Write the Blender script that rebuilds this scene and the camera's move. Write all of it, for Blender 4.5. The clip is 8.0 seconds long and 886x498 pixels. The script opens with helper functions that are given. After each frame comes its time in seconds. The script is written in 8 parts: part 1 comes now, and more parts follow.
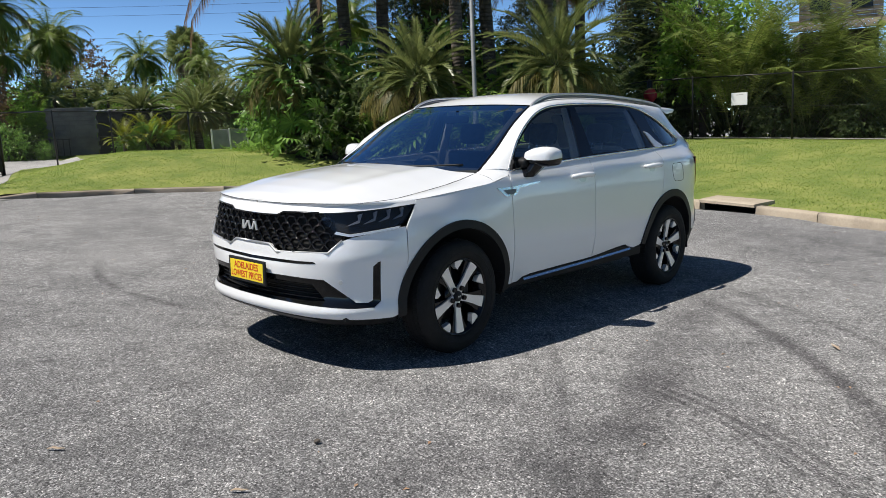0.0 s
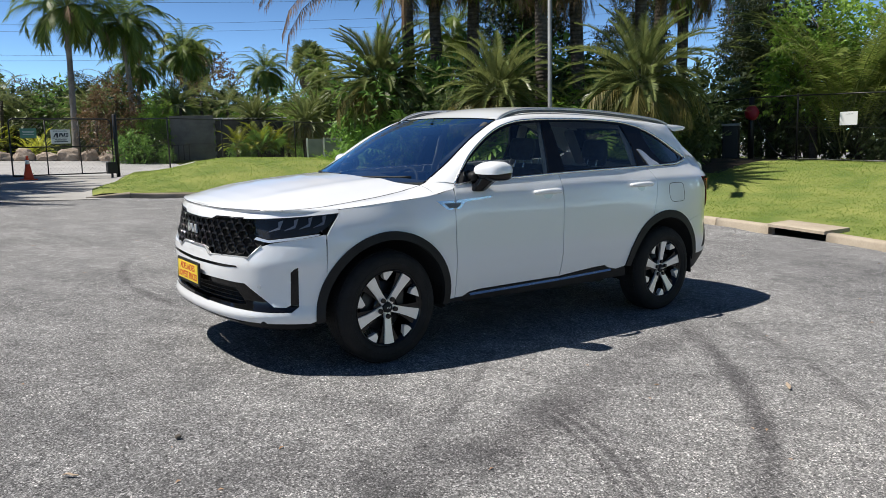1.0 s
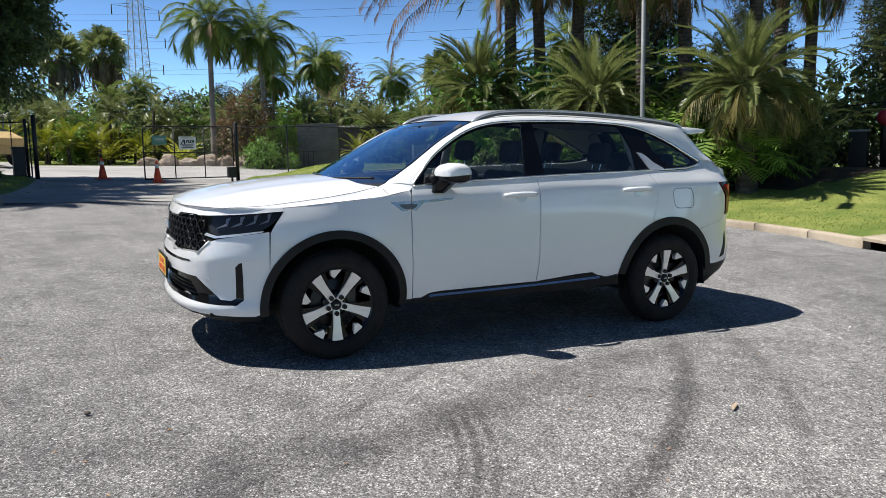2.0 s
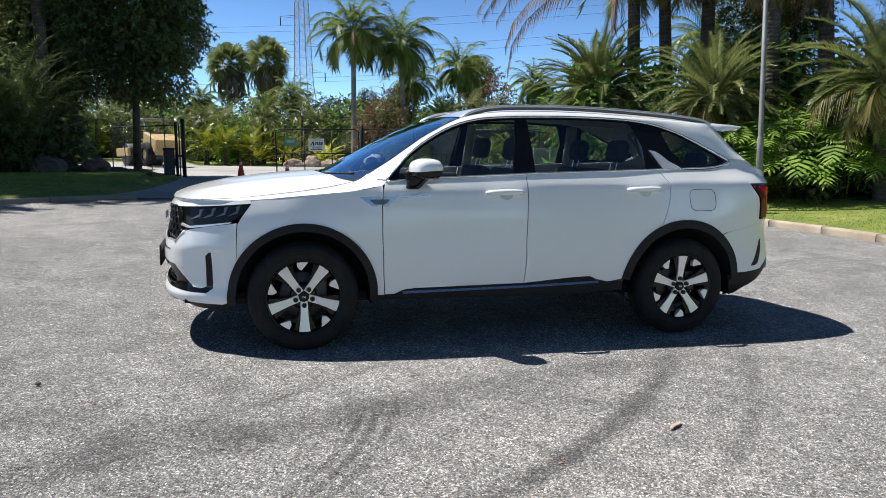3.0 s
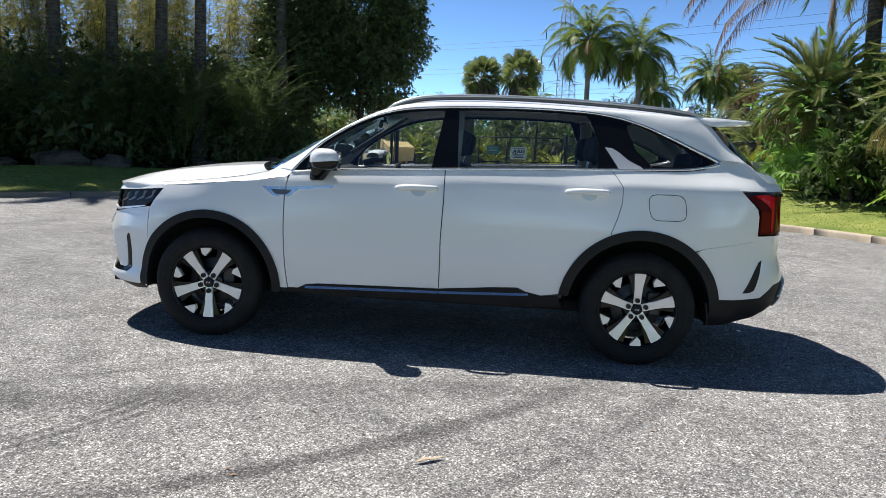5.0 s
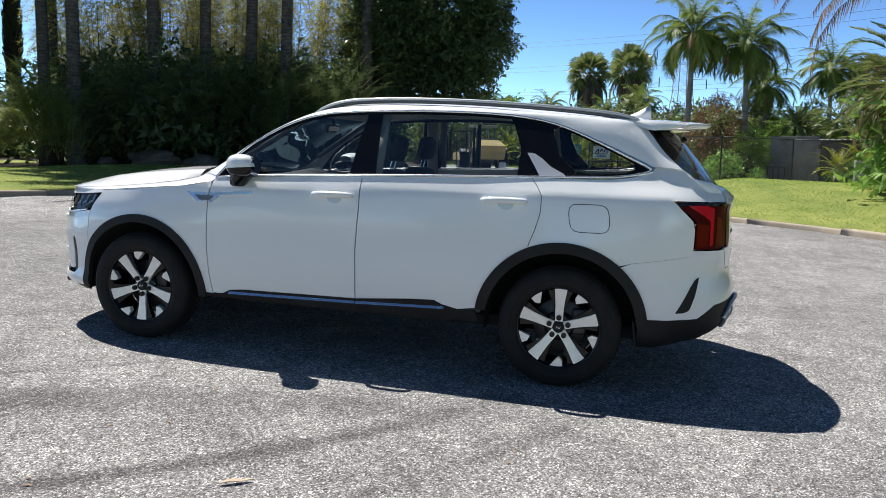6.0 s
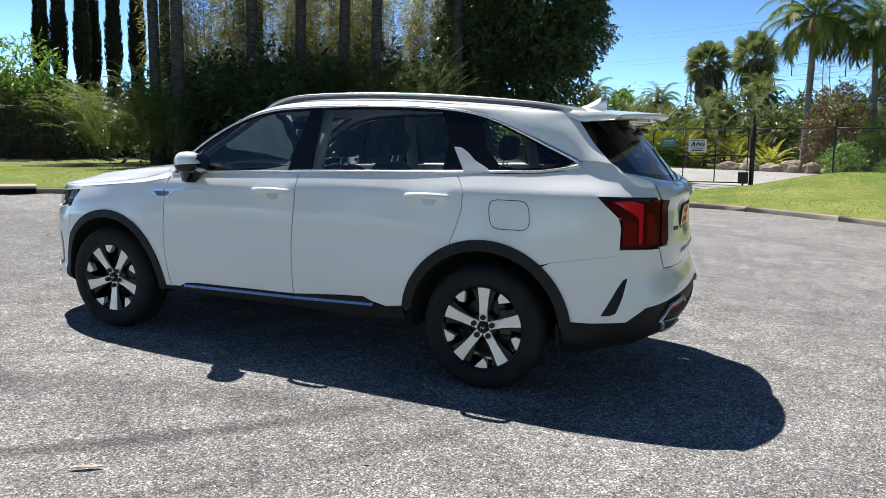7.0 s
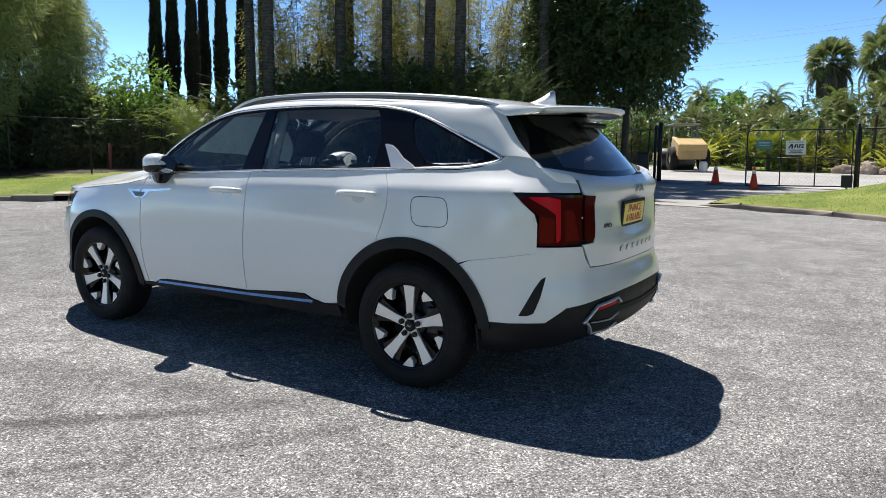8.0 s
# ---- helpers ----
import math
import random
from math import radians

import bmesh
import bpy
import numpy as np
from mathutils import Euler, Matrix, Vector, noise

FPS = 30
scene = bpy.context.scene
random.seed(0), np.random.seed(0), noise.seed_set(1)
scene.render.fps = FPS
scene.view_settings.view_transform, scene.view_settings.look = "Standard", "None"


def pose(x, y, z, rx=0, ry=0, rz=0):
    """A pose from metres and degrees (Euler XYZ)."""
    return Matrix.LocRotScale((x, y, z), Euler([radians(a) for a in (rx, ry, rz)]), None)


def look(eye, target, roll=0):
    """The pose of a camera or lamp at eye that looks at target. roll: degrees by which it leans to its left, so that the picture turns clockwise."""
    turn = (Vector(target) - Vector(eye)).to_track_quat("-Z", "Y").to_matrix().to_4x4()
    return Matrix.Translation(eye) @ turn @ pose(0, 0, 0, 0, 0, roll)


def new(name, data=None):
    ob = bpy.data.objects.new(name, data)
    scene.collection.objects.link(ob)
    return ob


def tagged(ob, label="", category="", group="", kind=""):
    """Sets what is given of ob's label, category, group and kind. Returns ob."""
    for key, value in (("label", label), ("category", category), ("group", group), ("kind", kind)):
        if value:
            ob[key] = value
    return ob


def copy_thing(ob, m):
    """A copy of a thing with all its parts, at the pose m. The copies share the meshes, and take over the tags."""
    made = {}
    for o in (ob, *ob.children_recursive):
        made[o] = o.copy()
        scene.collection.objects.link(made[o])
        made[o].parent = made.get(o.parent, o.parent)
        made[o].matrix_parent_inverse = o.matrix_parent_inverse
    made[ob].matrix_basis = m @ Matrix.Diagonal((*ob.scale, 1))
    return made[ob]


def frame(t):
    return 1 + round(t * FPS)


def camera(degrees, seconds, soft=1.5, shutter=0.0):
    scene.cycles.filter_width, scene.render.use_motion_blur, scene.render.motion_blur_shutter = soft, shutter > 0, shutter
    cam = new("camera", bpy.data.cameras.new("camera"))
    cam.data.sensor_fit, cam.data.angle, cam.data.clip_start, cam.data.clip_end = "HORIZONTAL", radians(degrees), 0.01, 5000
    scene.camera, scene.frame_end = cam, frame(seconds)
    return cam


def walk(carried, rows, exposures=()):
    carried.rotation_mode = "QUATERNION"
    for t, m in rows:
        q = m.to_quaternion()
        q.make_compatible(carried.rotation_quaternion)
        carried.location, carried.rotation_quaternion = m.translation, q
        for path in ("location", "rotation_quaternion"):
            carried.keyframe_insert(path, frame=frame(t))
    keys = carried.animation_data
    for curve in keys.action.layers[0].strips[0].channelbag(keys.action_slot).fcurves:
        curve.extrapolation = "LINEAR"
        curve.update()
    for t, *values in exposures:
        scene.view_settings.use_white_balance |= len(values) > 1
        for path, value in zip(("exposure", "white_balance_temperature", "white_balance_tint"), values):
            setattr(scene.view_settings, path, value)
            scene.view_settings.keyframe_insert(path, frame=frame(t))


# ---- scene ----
cam = camera(61.4, 8.0, soft=0.75)
PATH = [
    (0, (-3.399, -4.027, 1.355), (-1.964, -2.669, 1.046), -2.9),
    (0.5, (-3.038, -4.473, 1.345), (-1.699, -3.015, 1.058), -2.2),
    (1, (-2.531, -4.816, 1.303), (-1.325, -3.243, 1.041), -1.5),
    (1.5, (-2.053, -5.18, 1.272), (-0.987, -3.505, 1.027), -1.3),
    (3, (-0.383, -5.843, 1.157), (0.141, -3.924, 0.942), -0.7),
    (3.5, (0.188, -5.928, 1.136), (0.525, -3.967, 0.932), -0.1),
    (4, (0.808, -5.927, 1.095), (0.954, -3.941, 0.905), 0.5),
    (5.5, (2.578, -5.505, 1.036), (2.262, -3.538, 0.853), 1.5),
    (6, (3.176, -5.306, 1.127), (2.706, -3.372, 0.929), 1.5),
    (6.5, (3.68, -5.08, 1.141), (3.062, -3.189, 0.931), 1.2),
    (7, (4.238, -4.864, 1.146), (3.464, -3.033, 0.931), 1.1),
    (7.5, (4.702, -4.625, 1.123), (3.789, -2.858, 0.91), 0.8),
    (8, (5.161, -4.357, 1.098), (4.117, -2.662, 0.9), 0.6),
]
walk(cam, [(t, look(eye, target, roll)) for t, eye, target, roll in PATH],
     [(0, 0.33, 6560, 9), (1, 0.39, 6560, 9), (2.2, 0.53, 6560, 9), (3.5, 0.65, 6560, 9), (5.5, 0.73, 6560, 9), (8, 0.69, 6560, 9)])

# ---- light ----
GX, GY = -0.028, 0.038            # fall of the road: down towards +x, up towards +y
CAR = pose(0, 0, 0, math.degrees(math.atan(GY)), math.degrees(math.atan(-GX)), 0)
SUN_WAY = (CAR.to_3x3() @ Vector((-0.595, 0.42, 1.2))).normalized()
SUN_EL = math.asin(SUN_WAY.z)
SUN_AZ = math.atan2(SUN_WAY.x, SUN_WAY.y)

world = bpy.data.worlds.new("sky")
scene.world = world
world.use_nodes = True
_nt = world.node_tree
_sky = _nt.nodes.new("ShaderNodeTexSky")
_sky.sky_type = "NISHITA"
_sky.sun_disc = False
_sky.sun_elevation = SUN_EL
_sky.sun_rotation = SUN_AZ
_sky.air_density, _sky.dust_density, _sky.ozone_density = 0.9, 0.0, 4.0
# sky times its own brightness and a tint: brighter horizon, weaker fill overhead
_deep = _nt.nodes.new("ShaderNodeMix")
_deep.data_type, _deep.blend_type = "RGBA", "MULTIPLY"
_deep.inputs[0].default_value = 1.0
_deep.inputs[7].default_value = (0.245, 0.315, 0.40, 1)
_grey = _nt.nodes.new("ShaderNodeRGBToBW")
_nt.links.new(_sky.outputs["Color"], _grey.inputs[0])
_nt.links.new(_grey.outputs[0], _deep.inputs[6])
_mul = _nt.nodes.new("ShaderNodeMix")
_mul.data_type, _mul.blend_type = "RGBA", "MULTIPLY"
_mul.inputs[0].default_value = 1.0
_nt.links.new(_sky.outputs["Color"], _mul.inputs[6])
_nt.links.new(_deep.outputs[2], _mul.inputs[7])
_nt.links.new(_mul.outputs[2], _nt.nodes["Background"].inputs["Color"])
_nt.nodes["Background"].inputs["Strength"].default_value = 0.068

sun = new("sun", bpy.data.lights.new("sun", "SUN"))
sun.data.energy = 5.0
sun.data.angle = radians(0.53)
sun.data.color = (1.0, 0.955, 0.89)
sun.matrix_world = look((0, 0, 30), Vector((0, 0, 30)) - SUN_WAY)

# ---- materials ----
def mat(name, color=(0.5, 0.5, 0.5), rough=0.5, metal=0.0, coat=0.0, spec=0.5):
    m = bpy.data.materials.new(name)
    m.use_nodes = True
    b = m.node_tree.nodes["Principled BSDF"]
    b.inputs["Base Color"].default_value = (*color, 1)
    b.inputs["Roughness"].default_value = rough
    b.inputs["Metallic"].default_value = metal
    b.inputs["Coat Weight"].default_value = coat
    b.inputs["Coat Roughness"].default_value = 0.03
    b.inputs["Specular IOR Level"].default_value = spec
    return m


def nd(m, kind, **values):
    n = m.node_tree.nodes.new(kind)
    for key, v in values.items():
        n.inputs[key.replace("_", " ")].default_value = v
    return n


def ln(m, a, b):
    m.node_tree.links.new(a, b)


def bsdf(m):
    return m.node_tree.nodes["Principled BSDF"]


def ramp(m, fac, stops):
    r = m.node_tree.nodes.new("ShaderNodeValToRGB")
    els = r.color_ramp.elements
    while len(els) < len(stops):
        els.new(0.5)
    for e, (p, c) in zip(els, stops):
        e.position, e.color = p, (*c, 1)
    ln(m, fac, r.inputs["Fac"])
    return r.outputs["Color"]


def coords(m, kind="Object"):
    return m.node_tree.nodes.new("ShaderNodeTexCoord").outputs[kind]


def noise_tex(m, scale, detail=4.0, rough=0.55, vec=None):
    n = nd(m, "ShaderNodeTexNoise", Scale=scale, Detail=detail, Roughness=rough)
    ln(m, vec or coords(m), n.inputs["Vector"])
    return n.outputs["Fac"]


def mixc(m, fac, a, b, blend="MIX"):
    n = m.node_tree.nodes.new("ShaderNodeMix")
    n.data_type, n.blend_type = "RGBA", blend
    for sock, v in ((n.inputs[0], fac), (n.inputs[6], a), (n.inputs[7], b)):
        if isinstance(v, (int, float)):
            sock.default_value = v
        elif isinstance(v, tuple):
            sock.default_value = (*v, 1)
        else:
            ln(m, v, sock)
    return n.outputs[2]


def bump(m, height, strength=0.3, distance=0.01):
    n = nd(m, "ShaderNodeBump", Strength=strength, Distance=distance)
    ln(m, height, n.inputs["Height"])
    ln(m, n.outputs["Normal"], bsdf(m).inputs["Normal"])


def varied(name, a, b, scale, rough=0.7, fine=None, bump_s=0.0, dist=0.01, metal=0.0, spec=0.4):
    """Two colours mixed by noise at two scales, with fine relief."""
    m = mat(name, a, rough, metal, spec=spec)
    f = noise_tex(m, scale, 5)
    g = noise_tex(m, fine or scale * 9, 4)
    mm = m.node_tree.nodes.new("ShaderNodeMath")
    mm.operation = "MULTIPLY_ADD"
    mm.inputs[1].default_value, mm.inputs[2].default_value = 0.5, -0.25
    ln(m, g, mm.inputs[0])
    add = m.node_tree.nodes.new("ShaderNodeMath")
    add.operation = "ADD"
    ln(m, f, add.inputs[0])
    ln(m, mm.outputs[0], add.inputs[1])
    ln(m, ramp(m, add.outputs[0], [(0.3, a), (0.7, b)]), bsdf(m).inputs["Base Color"])
    if bump_s:
        bump(m, g, bump_s, dist)
    return m


def leafy(name, a, b, trans=0.3, rough=0.45, gain=1.95):
    """Leaves: colour varies by piece, thin enough to let some light through."""
    a, b, trans = tuple(c * gain for c in a), tuple(c * gain for c in b), trans + 0.12 * (gain > 1)
    m = mat(name, a, rough, spec=0.35)
    g = m.node_tree.nodes.new("ShaderNodeNewGeometry")
    f = noise_tex(m, 0.7, 2)
    mm = m.node_tree.nodes.new("ShaderNodeMath")
    mm.operation = "MULTIPLY_ADD"
    mm.inputs[1].default_value = 0.6
    ln(m, g.outputs["Random Per Island"], mm.inputs[0])
    off = m.node_tree.nodes.new("ShaderNodeMath")
    off.operation = "MULTIPLY"
    off.inputs[1].default_value = 0.5
    ln(m, f, off.inputs[0])
    ln(m, off.outputs[0], mm.inputs[2])
    c = ramp(m, mm.outputs[0], [(0.2, a), (0.85, b)])
    ln(m, c, bsdf(m).inputs["Base Color"])
    t = m.node_tree.nodes.new("ShaderNodeBsdfTranslucent")
    ln(m, c, t.inputs["Color"])
    mx = m.node_tree.nodes.new("ShaderNodeMixShader")
    mx.inputs[0].default_value = trans
    ln(m, bsdf(m).outputs[0], mx.inputs[1])
    ln(m, t.outputs[0], mx.inputs[2])
    ln(m, mx.outputs[0], m.node_tree.nodes["Material Output"].inputs["Surface"])
    return m


def pane(name, tint, low=0.08, most=0.92, sheen=(1, 1, 1)):
    """Thin sheet of tinted glass: clear but for its tint, mirror-like at grazing angles."""
    m = bpy.data.materials.new(name)
    m.use_nodes = True
    nt = m.node_tree
    nt.nodes.remove(nt.nodes["Principled BSDF"])
    tr = nt.nodes.new("ShaderNodeBsdfTransparent")
    tr.inputs["Color"].default_value = (*tint, 1)
    gl = nt.nodes.new("ShaderNodeBsdfGlossy")
    gl.inputs["Roughness"].default_value = 0.01
    gl.inputs["Color"].default_value = (*sheen, 1)
    lw = nt.nodes.new("ShaderNodeLayerWeight")
    lw.inputs["Blend"].default_value = 0.5
    pw = nt.nodes.new("ShaderNodeMath")
    pw.operation = "POWER"
    pw.inputs[1].default_value = 4.2
    ln(m, lw.outputs["Facing"], pw.inputs[0])
    ma = nt.nodes.new("ShaderNodeMath")
    ma.operation = "MULTIPLY_ADD"
    ma.inputs[1].default_value, ma.inputs[2].default_value = most - low, low
    ln(m, pw.outputs[0], ma.inputs[0])
    mx = nt.nodes.new("ShaderNodeMixShader")
    ln(m, ma.outputs[0], mx.inputs[0])
    ln(m, tr.outputs[0], mx.inputs[1])
    ln(m, gl.outputs[0], mx.inputs[2])
    ln(m, mx.outputs[0], nt.nodes["Material Output"].inputs["Surface"])
    return m


PAINT = mat("white_paint", (0.80, 0.81, 0.82), 0.32, coat=1.0)
bsdf(PAINT).inputs["Coat Roughness"].default_value = 0.09
BLACK_PLASTIC = varied("black_plastic", (0.009, 0.009, 0.010), (0.018, 0.018, 0.019), 6, 0.55, 300, 0.08, 0.001, spec=0.25)
GLOSS_BLACK = mat("gloss_black", (0.006, 0.006, 0.007), 0.08, spec=0.35)
CHROME = mat("satin_chrome", (0.74, 0.74, 0.75), 0.22, 0.95)
SILVER = mat("silver_plastic", (0.58, 0.59, 0.60), 0.30, 0.75)
ALLOY = mat("machined_alloy", (0.82, 0.82, 0.82), 0.30, 0.55)
RUBBER = varied("tyre_rubber", (0.009, 0.009, 0.009), (0.020, 0.019, 0.019), 8, 0.75, 90, 0.15, 0.002, spec=0.25)
DARK = mat("dark_cavity", (0.01, 0.01, 0.01), 0.8)
# windscreen reflection raised and tinted blue to deepen the sky it mirrors
GLASS_FRONT = pane("front_glass", (0.76, 0.84, 0.83), 0.52, 0.97, (0.58, 0.83, 1.0))
GLASS_SIDE = pane("side_glass", (0.86, 0.91, 0.90))
GLASS_REAR = pane("privacy_glass", (0.72, 0.78, 0.79))
GLASS_TAIL = pane("dark_glass", (0.33, 0.36, 0.36), 0.12)
DARK_SILVER = mat("dark_silver", (0.16, 0.16, 0.17), 0.4, 0.7)
LED_GREY = mat("led_grey", (0.30, 0.30, 0.31), 0.35, 0.5)
LENS = pane("lamp_lens", (0.86, 0.86, 0.86), 0.03, 0.25)
RED_LENS = mat("red_lens", (0.13, 0.002, 0.004), 0.06, spec=0.1)
DARK_RED = mat("dark_red_lens", (0.065, 0.001, 0.002), 0.30, spec=0.06)
BRIGHT_RED = mat("bright_red_lens", (0.55, 0.006, 0.02), 0.1, spec=0.1)
TRIM_FABRIC = varied("seat_fabric", (0.030, 0.030, 0.033), (0.055, 0.055, 0.058), 20, 0.8, 400, 0.15, 0.002)
CABIN = varied("cabin_plastic", (0.055, 0.056, 0.058), (0.09, 0.09, 0.092), 15, 0.6, 500, 0.1, 0.001)
LINING = varied("headlining", (0.36, 0.35, 0.33), (0.42, 0.41, 0.39), 15, 0.9, 400, 0.1, 0.001)
YELLOW = mat("plate_yellow", (0.86, 0.66, 0.02), 0.35, coat=0.4)
RED_INK = mat("plate_red", (0.55, 0.03, 0.01), 0.4)
MIRROR = mat("mirror_glass", (0.85, 0.87, 0.88), 0.02, 1.0)
STEEL = mat("brake_steel", (0.06, 0.06, 0.063), 0.45, 0.8)

# ---- building helpers ----
def obj(name, verts, faces, m, parent=None, label="", smooth=True):
    me = bpy.data.meshes.new(name)
    me.from_pydata([tuple(v) for v in verts], [], [tuple(f) for f in faces])
    me.materials.append(m)
    if smooth:
        me.shade_smooth()
    me.update()
    ob = new(name, me)
    if parent is not None:
        ob.parent = parent
    if label:
        tagged(ob, label)
    return ob


def part(name, bm, m, parent=None, label="", smooth=False):
    me = bpy.data.meshes.new(name)
    bm.to_mesh(me)
    bm.free()
    me.materials.append(m)
    if smooth:
        me.shade_smooth()
    ob = new(name, me)
    if parent is not None:
        ob.parent = parent
    if label:
        tagged(ob, label)
    return ob


def empty(name, m=None):
    ob = new(name)
    ob.empty_display_size = 0.1
    if m is not None:
        ob.matrix_world = m
    return ob


def add_box(bm, size, at=(0, 0, 0), rot=(0, 0, 0), bevel=0.0, seg=2):
    r = bmesh.ops.create_cube(bm, size=1.0, matrix=pose(*at, *rot) @ Matrix.Diagonal((*size, 1)))
    if bevel:
        es = list({e for v in r["verts"] for e in v.link_edges})
        bmesh.ops.bevel(bm, geom=es, offset=bevel, segments=seg, affect="EDGES", profile=0.5)


def add_cyl(bm, r1, r2, depth, at=(0, 0, 0), rot=(0, 0, 0), seg=16):
    bmesh.ops.create_cone(bm, cap_ends=True, segments=seg, radius1=r1, radius2=r2, depth=depth, matrix=pose(*at, *rot))


def catmull(pts, n):
    """A smooth line of n points through pts."""
    p = [Vector(q) for q in pts]
    p = [2 * p[0] - p[1]] + p + [2 * p[-1] - p[-2]]
    m = len(pts) - 1
    out = []
    for i in range(n):
        t = i / (n - 1) * m
        k = min(int(t), m - 1)
        u = t - k
        a, b, c, d = p[k:k + 4]
        out.append(0.5 * ((2 * b) + (c - a) * u + (2 * a - 5 * b + 4 * c - d) * u * u + (3 * b - a - 3 * c + d) * u ** 3))
    return out


def grid_faces(rows, cols, flip=False, wrap=False):
    fs = []
    for i in range(rows - 1):
        for j in range(cols if wrap else cols - 1):
            k = (j + 1) % cols
            f = (i * cols + j, i * cols + k, (i + 1) * cols + k, (i + 1) * cols + j)
            fs.append(f[::-1] if flip else f)
    return fs


def tube_data(line, radius, seg=8, squash=1.0, up=(0, 0, 1), caps=True):
    """Vertices and faces of a tube along a line; radius: a number or one for each point."""
    vs, fs = [], []
    n = len(line)
    for i, p in enumerate(line):
        a, b = Vector(line[max(i - 1, 0)]), Vector(line[min(i + 1, n - 1)])
        d = (b - a).normalized()
        s = d.cross(Vector(up))
        if s.length < 1e-4:
            s = d.cross(Vector((1, 0, 0.01)))
        s.normalize()
        t = s.cross(d)
        r = radius[i] if isinstance(radius, (list, tuple)) else radius
        for k in range(seg):
            q = 2 * math.pi * k / seg
            vs.append(Vector(p) + s * (r * math.cos(q)) + t * (r * squash * math.sin(q)))
    fs = grid_faces(n, seg, wrap=True)
    if caps:
        fs += [tuple(range(seg))[::-1], tuple(range((n - 1) * seg, n * seg))]
    return vs, fs


def merge(datas):
    vs, fs = [], []
    for v, f in datas:
        o = len(vs)
        vs += list(v)
        fs += [tuple(i + o for i in q) for q in f]
    return vs, fs


def words(text, size, m, at, parent, name="lettering", align="CENTER", depth=0.0008, stretch=1.0, label="", bold=0.0):
    """Raised lettering in the built-in font, as a mesh."""
    cu = bpy.data.curves.new(name, "FONT")
    cu.body, cu.size, cu.align_x, cu.align_y, cu.extrude = text, size, align, "CENTER", depth
    cu.offset = bold
    tmp = bpy.data.objects.new(name, cu)
    scene.collection.objects.link(tmp)
    dg = bpy.context.evaluated_depsgraph_get()
    me = bpy.data.meshes.new_from_object(tmp.evaluated_get(dg))
    bpy.data.objects.remove(tmp)
    me.materials.clear()
    me.materials.append(m)
    me.transform(at @ Matrix.Diagonal((stretch, 1, 1, 1)))
    ob = new(name, me)
    if parent is not None:
        ob.parent = parent
    if label:
        tagged(ob, label)
    return ob

# ---- ground ----
def smooth01(v):
    v = max(0.0, min(1.0, v))
    return v * v * (3 - 2 * v)


# road edge of the turning circle, clockwise from the street's far kerb
KERB_PTS = [(-44, -16), (-26, -6.5), (-16, 0.0), (-12.2, 2.8), (-10.2, 4.7), (-8.2, 7.2), (-6.4, 9.4), (-4.6, 11.2), (-2.4, 12.6),
            (0.0, 13.0), (2.0, 12.75), (4.0, 12.2), (6.0, 11.1), (7.7, 9.6), (8.9, 7.6), (9.5, 5.3), (9.5, 3.0), (9.1, 1.0),
            (8.4, -0.9), (7.6, -2.7), (6.9, -4.6), (5.9, -6.8), (4.2, -8.7), (1.8, -10.0), (-1.5, -10.6), (-6, -10.9), (-14, -12.5), (-30, -20), (-46, -28)]
KERB = [p.to_2d() for p in catmull([(*p, 0) for p in KERB_PTS], 330)]
_KX, _KY = np.array([p.x for p in KERB]), np.array([p.y for p in KERB])
_POLY = list(zip(_KX, _KY))


def inside_road(x, y):
    c = False
    j = len(_POLY) - 1
    for i in range(len(_POLY)):
        (xi, yi), (xj, yj) = _POLY[i], _POLY[j]
        if (yi > y) != (yj > y) and x < (xj - xi) * (y - yi) / (yj - yi) + xi:
            c = not c
        j = i
    return c


def road_dist(x, y):
    """Metres outside the road's edge; negative on the road."""
    ax, ay, bx, by = _KX[:-1], _KY[:-1], _KX[1:], _KY[1:]
    dx, dy = bx - ax, by - ay
    t = np.clip(((x - ax) * dx + (y - ay) * dy) / (dx * dx + dy * dy), 0, 1)
    d = float(np.sqrt(np.min((x - ax - t * dx) ** 2 + (y - ay - t * dy) ** 2)))
    return -d if inside_road(x, y) else d


def plane_z(x, y):
    z = GX * x + GY * y
    if z > 1.0:
        z = 1.0 + 0.9 * math.tanh((z - 1.0) / 0.9)
    if z < -0.5:
        z = -0.5 - 0.8 * math.tanh((-0.5 - z) / 0.8)
    return z


# driveway edges: y, left x, right x
DRIVE = [(12.2, -3.6, 1.9), (13.0, -2.9, 1.4), (14.5, -2.55, 1.75), (17.0, -2.3, 2.9), (20.5, -2.15, 4.1), (21.5, -2.3, 4.5), (23.0, -3.2, 6.0), (26.0, -5.5, 8.0), (32.0, -9.0, 9.5), (36.0, -10.0, 9.0)]


def drive_edges(y):
    ys = [r[0] for r in DRIVE]
    return float(np.interp(y, ys, [r[1] for r in DRIVE])), float(np.interp(y, ys, [r[2] for r in DRIVE]))


def on_drive(x, y):
    """1 on the driveway, 0 beside it."""
    if y < 11 or y > 36:
        return 0.0
    a, b = drive_edges(y)
    return smooth01((x - a) / 0.5 + 0.5) * smooth01((b - x) / 0.5 + 0.5)


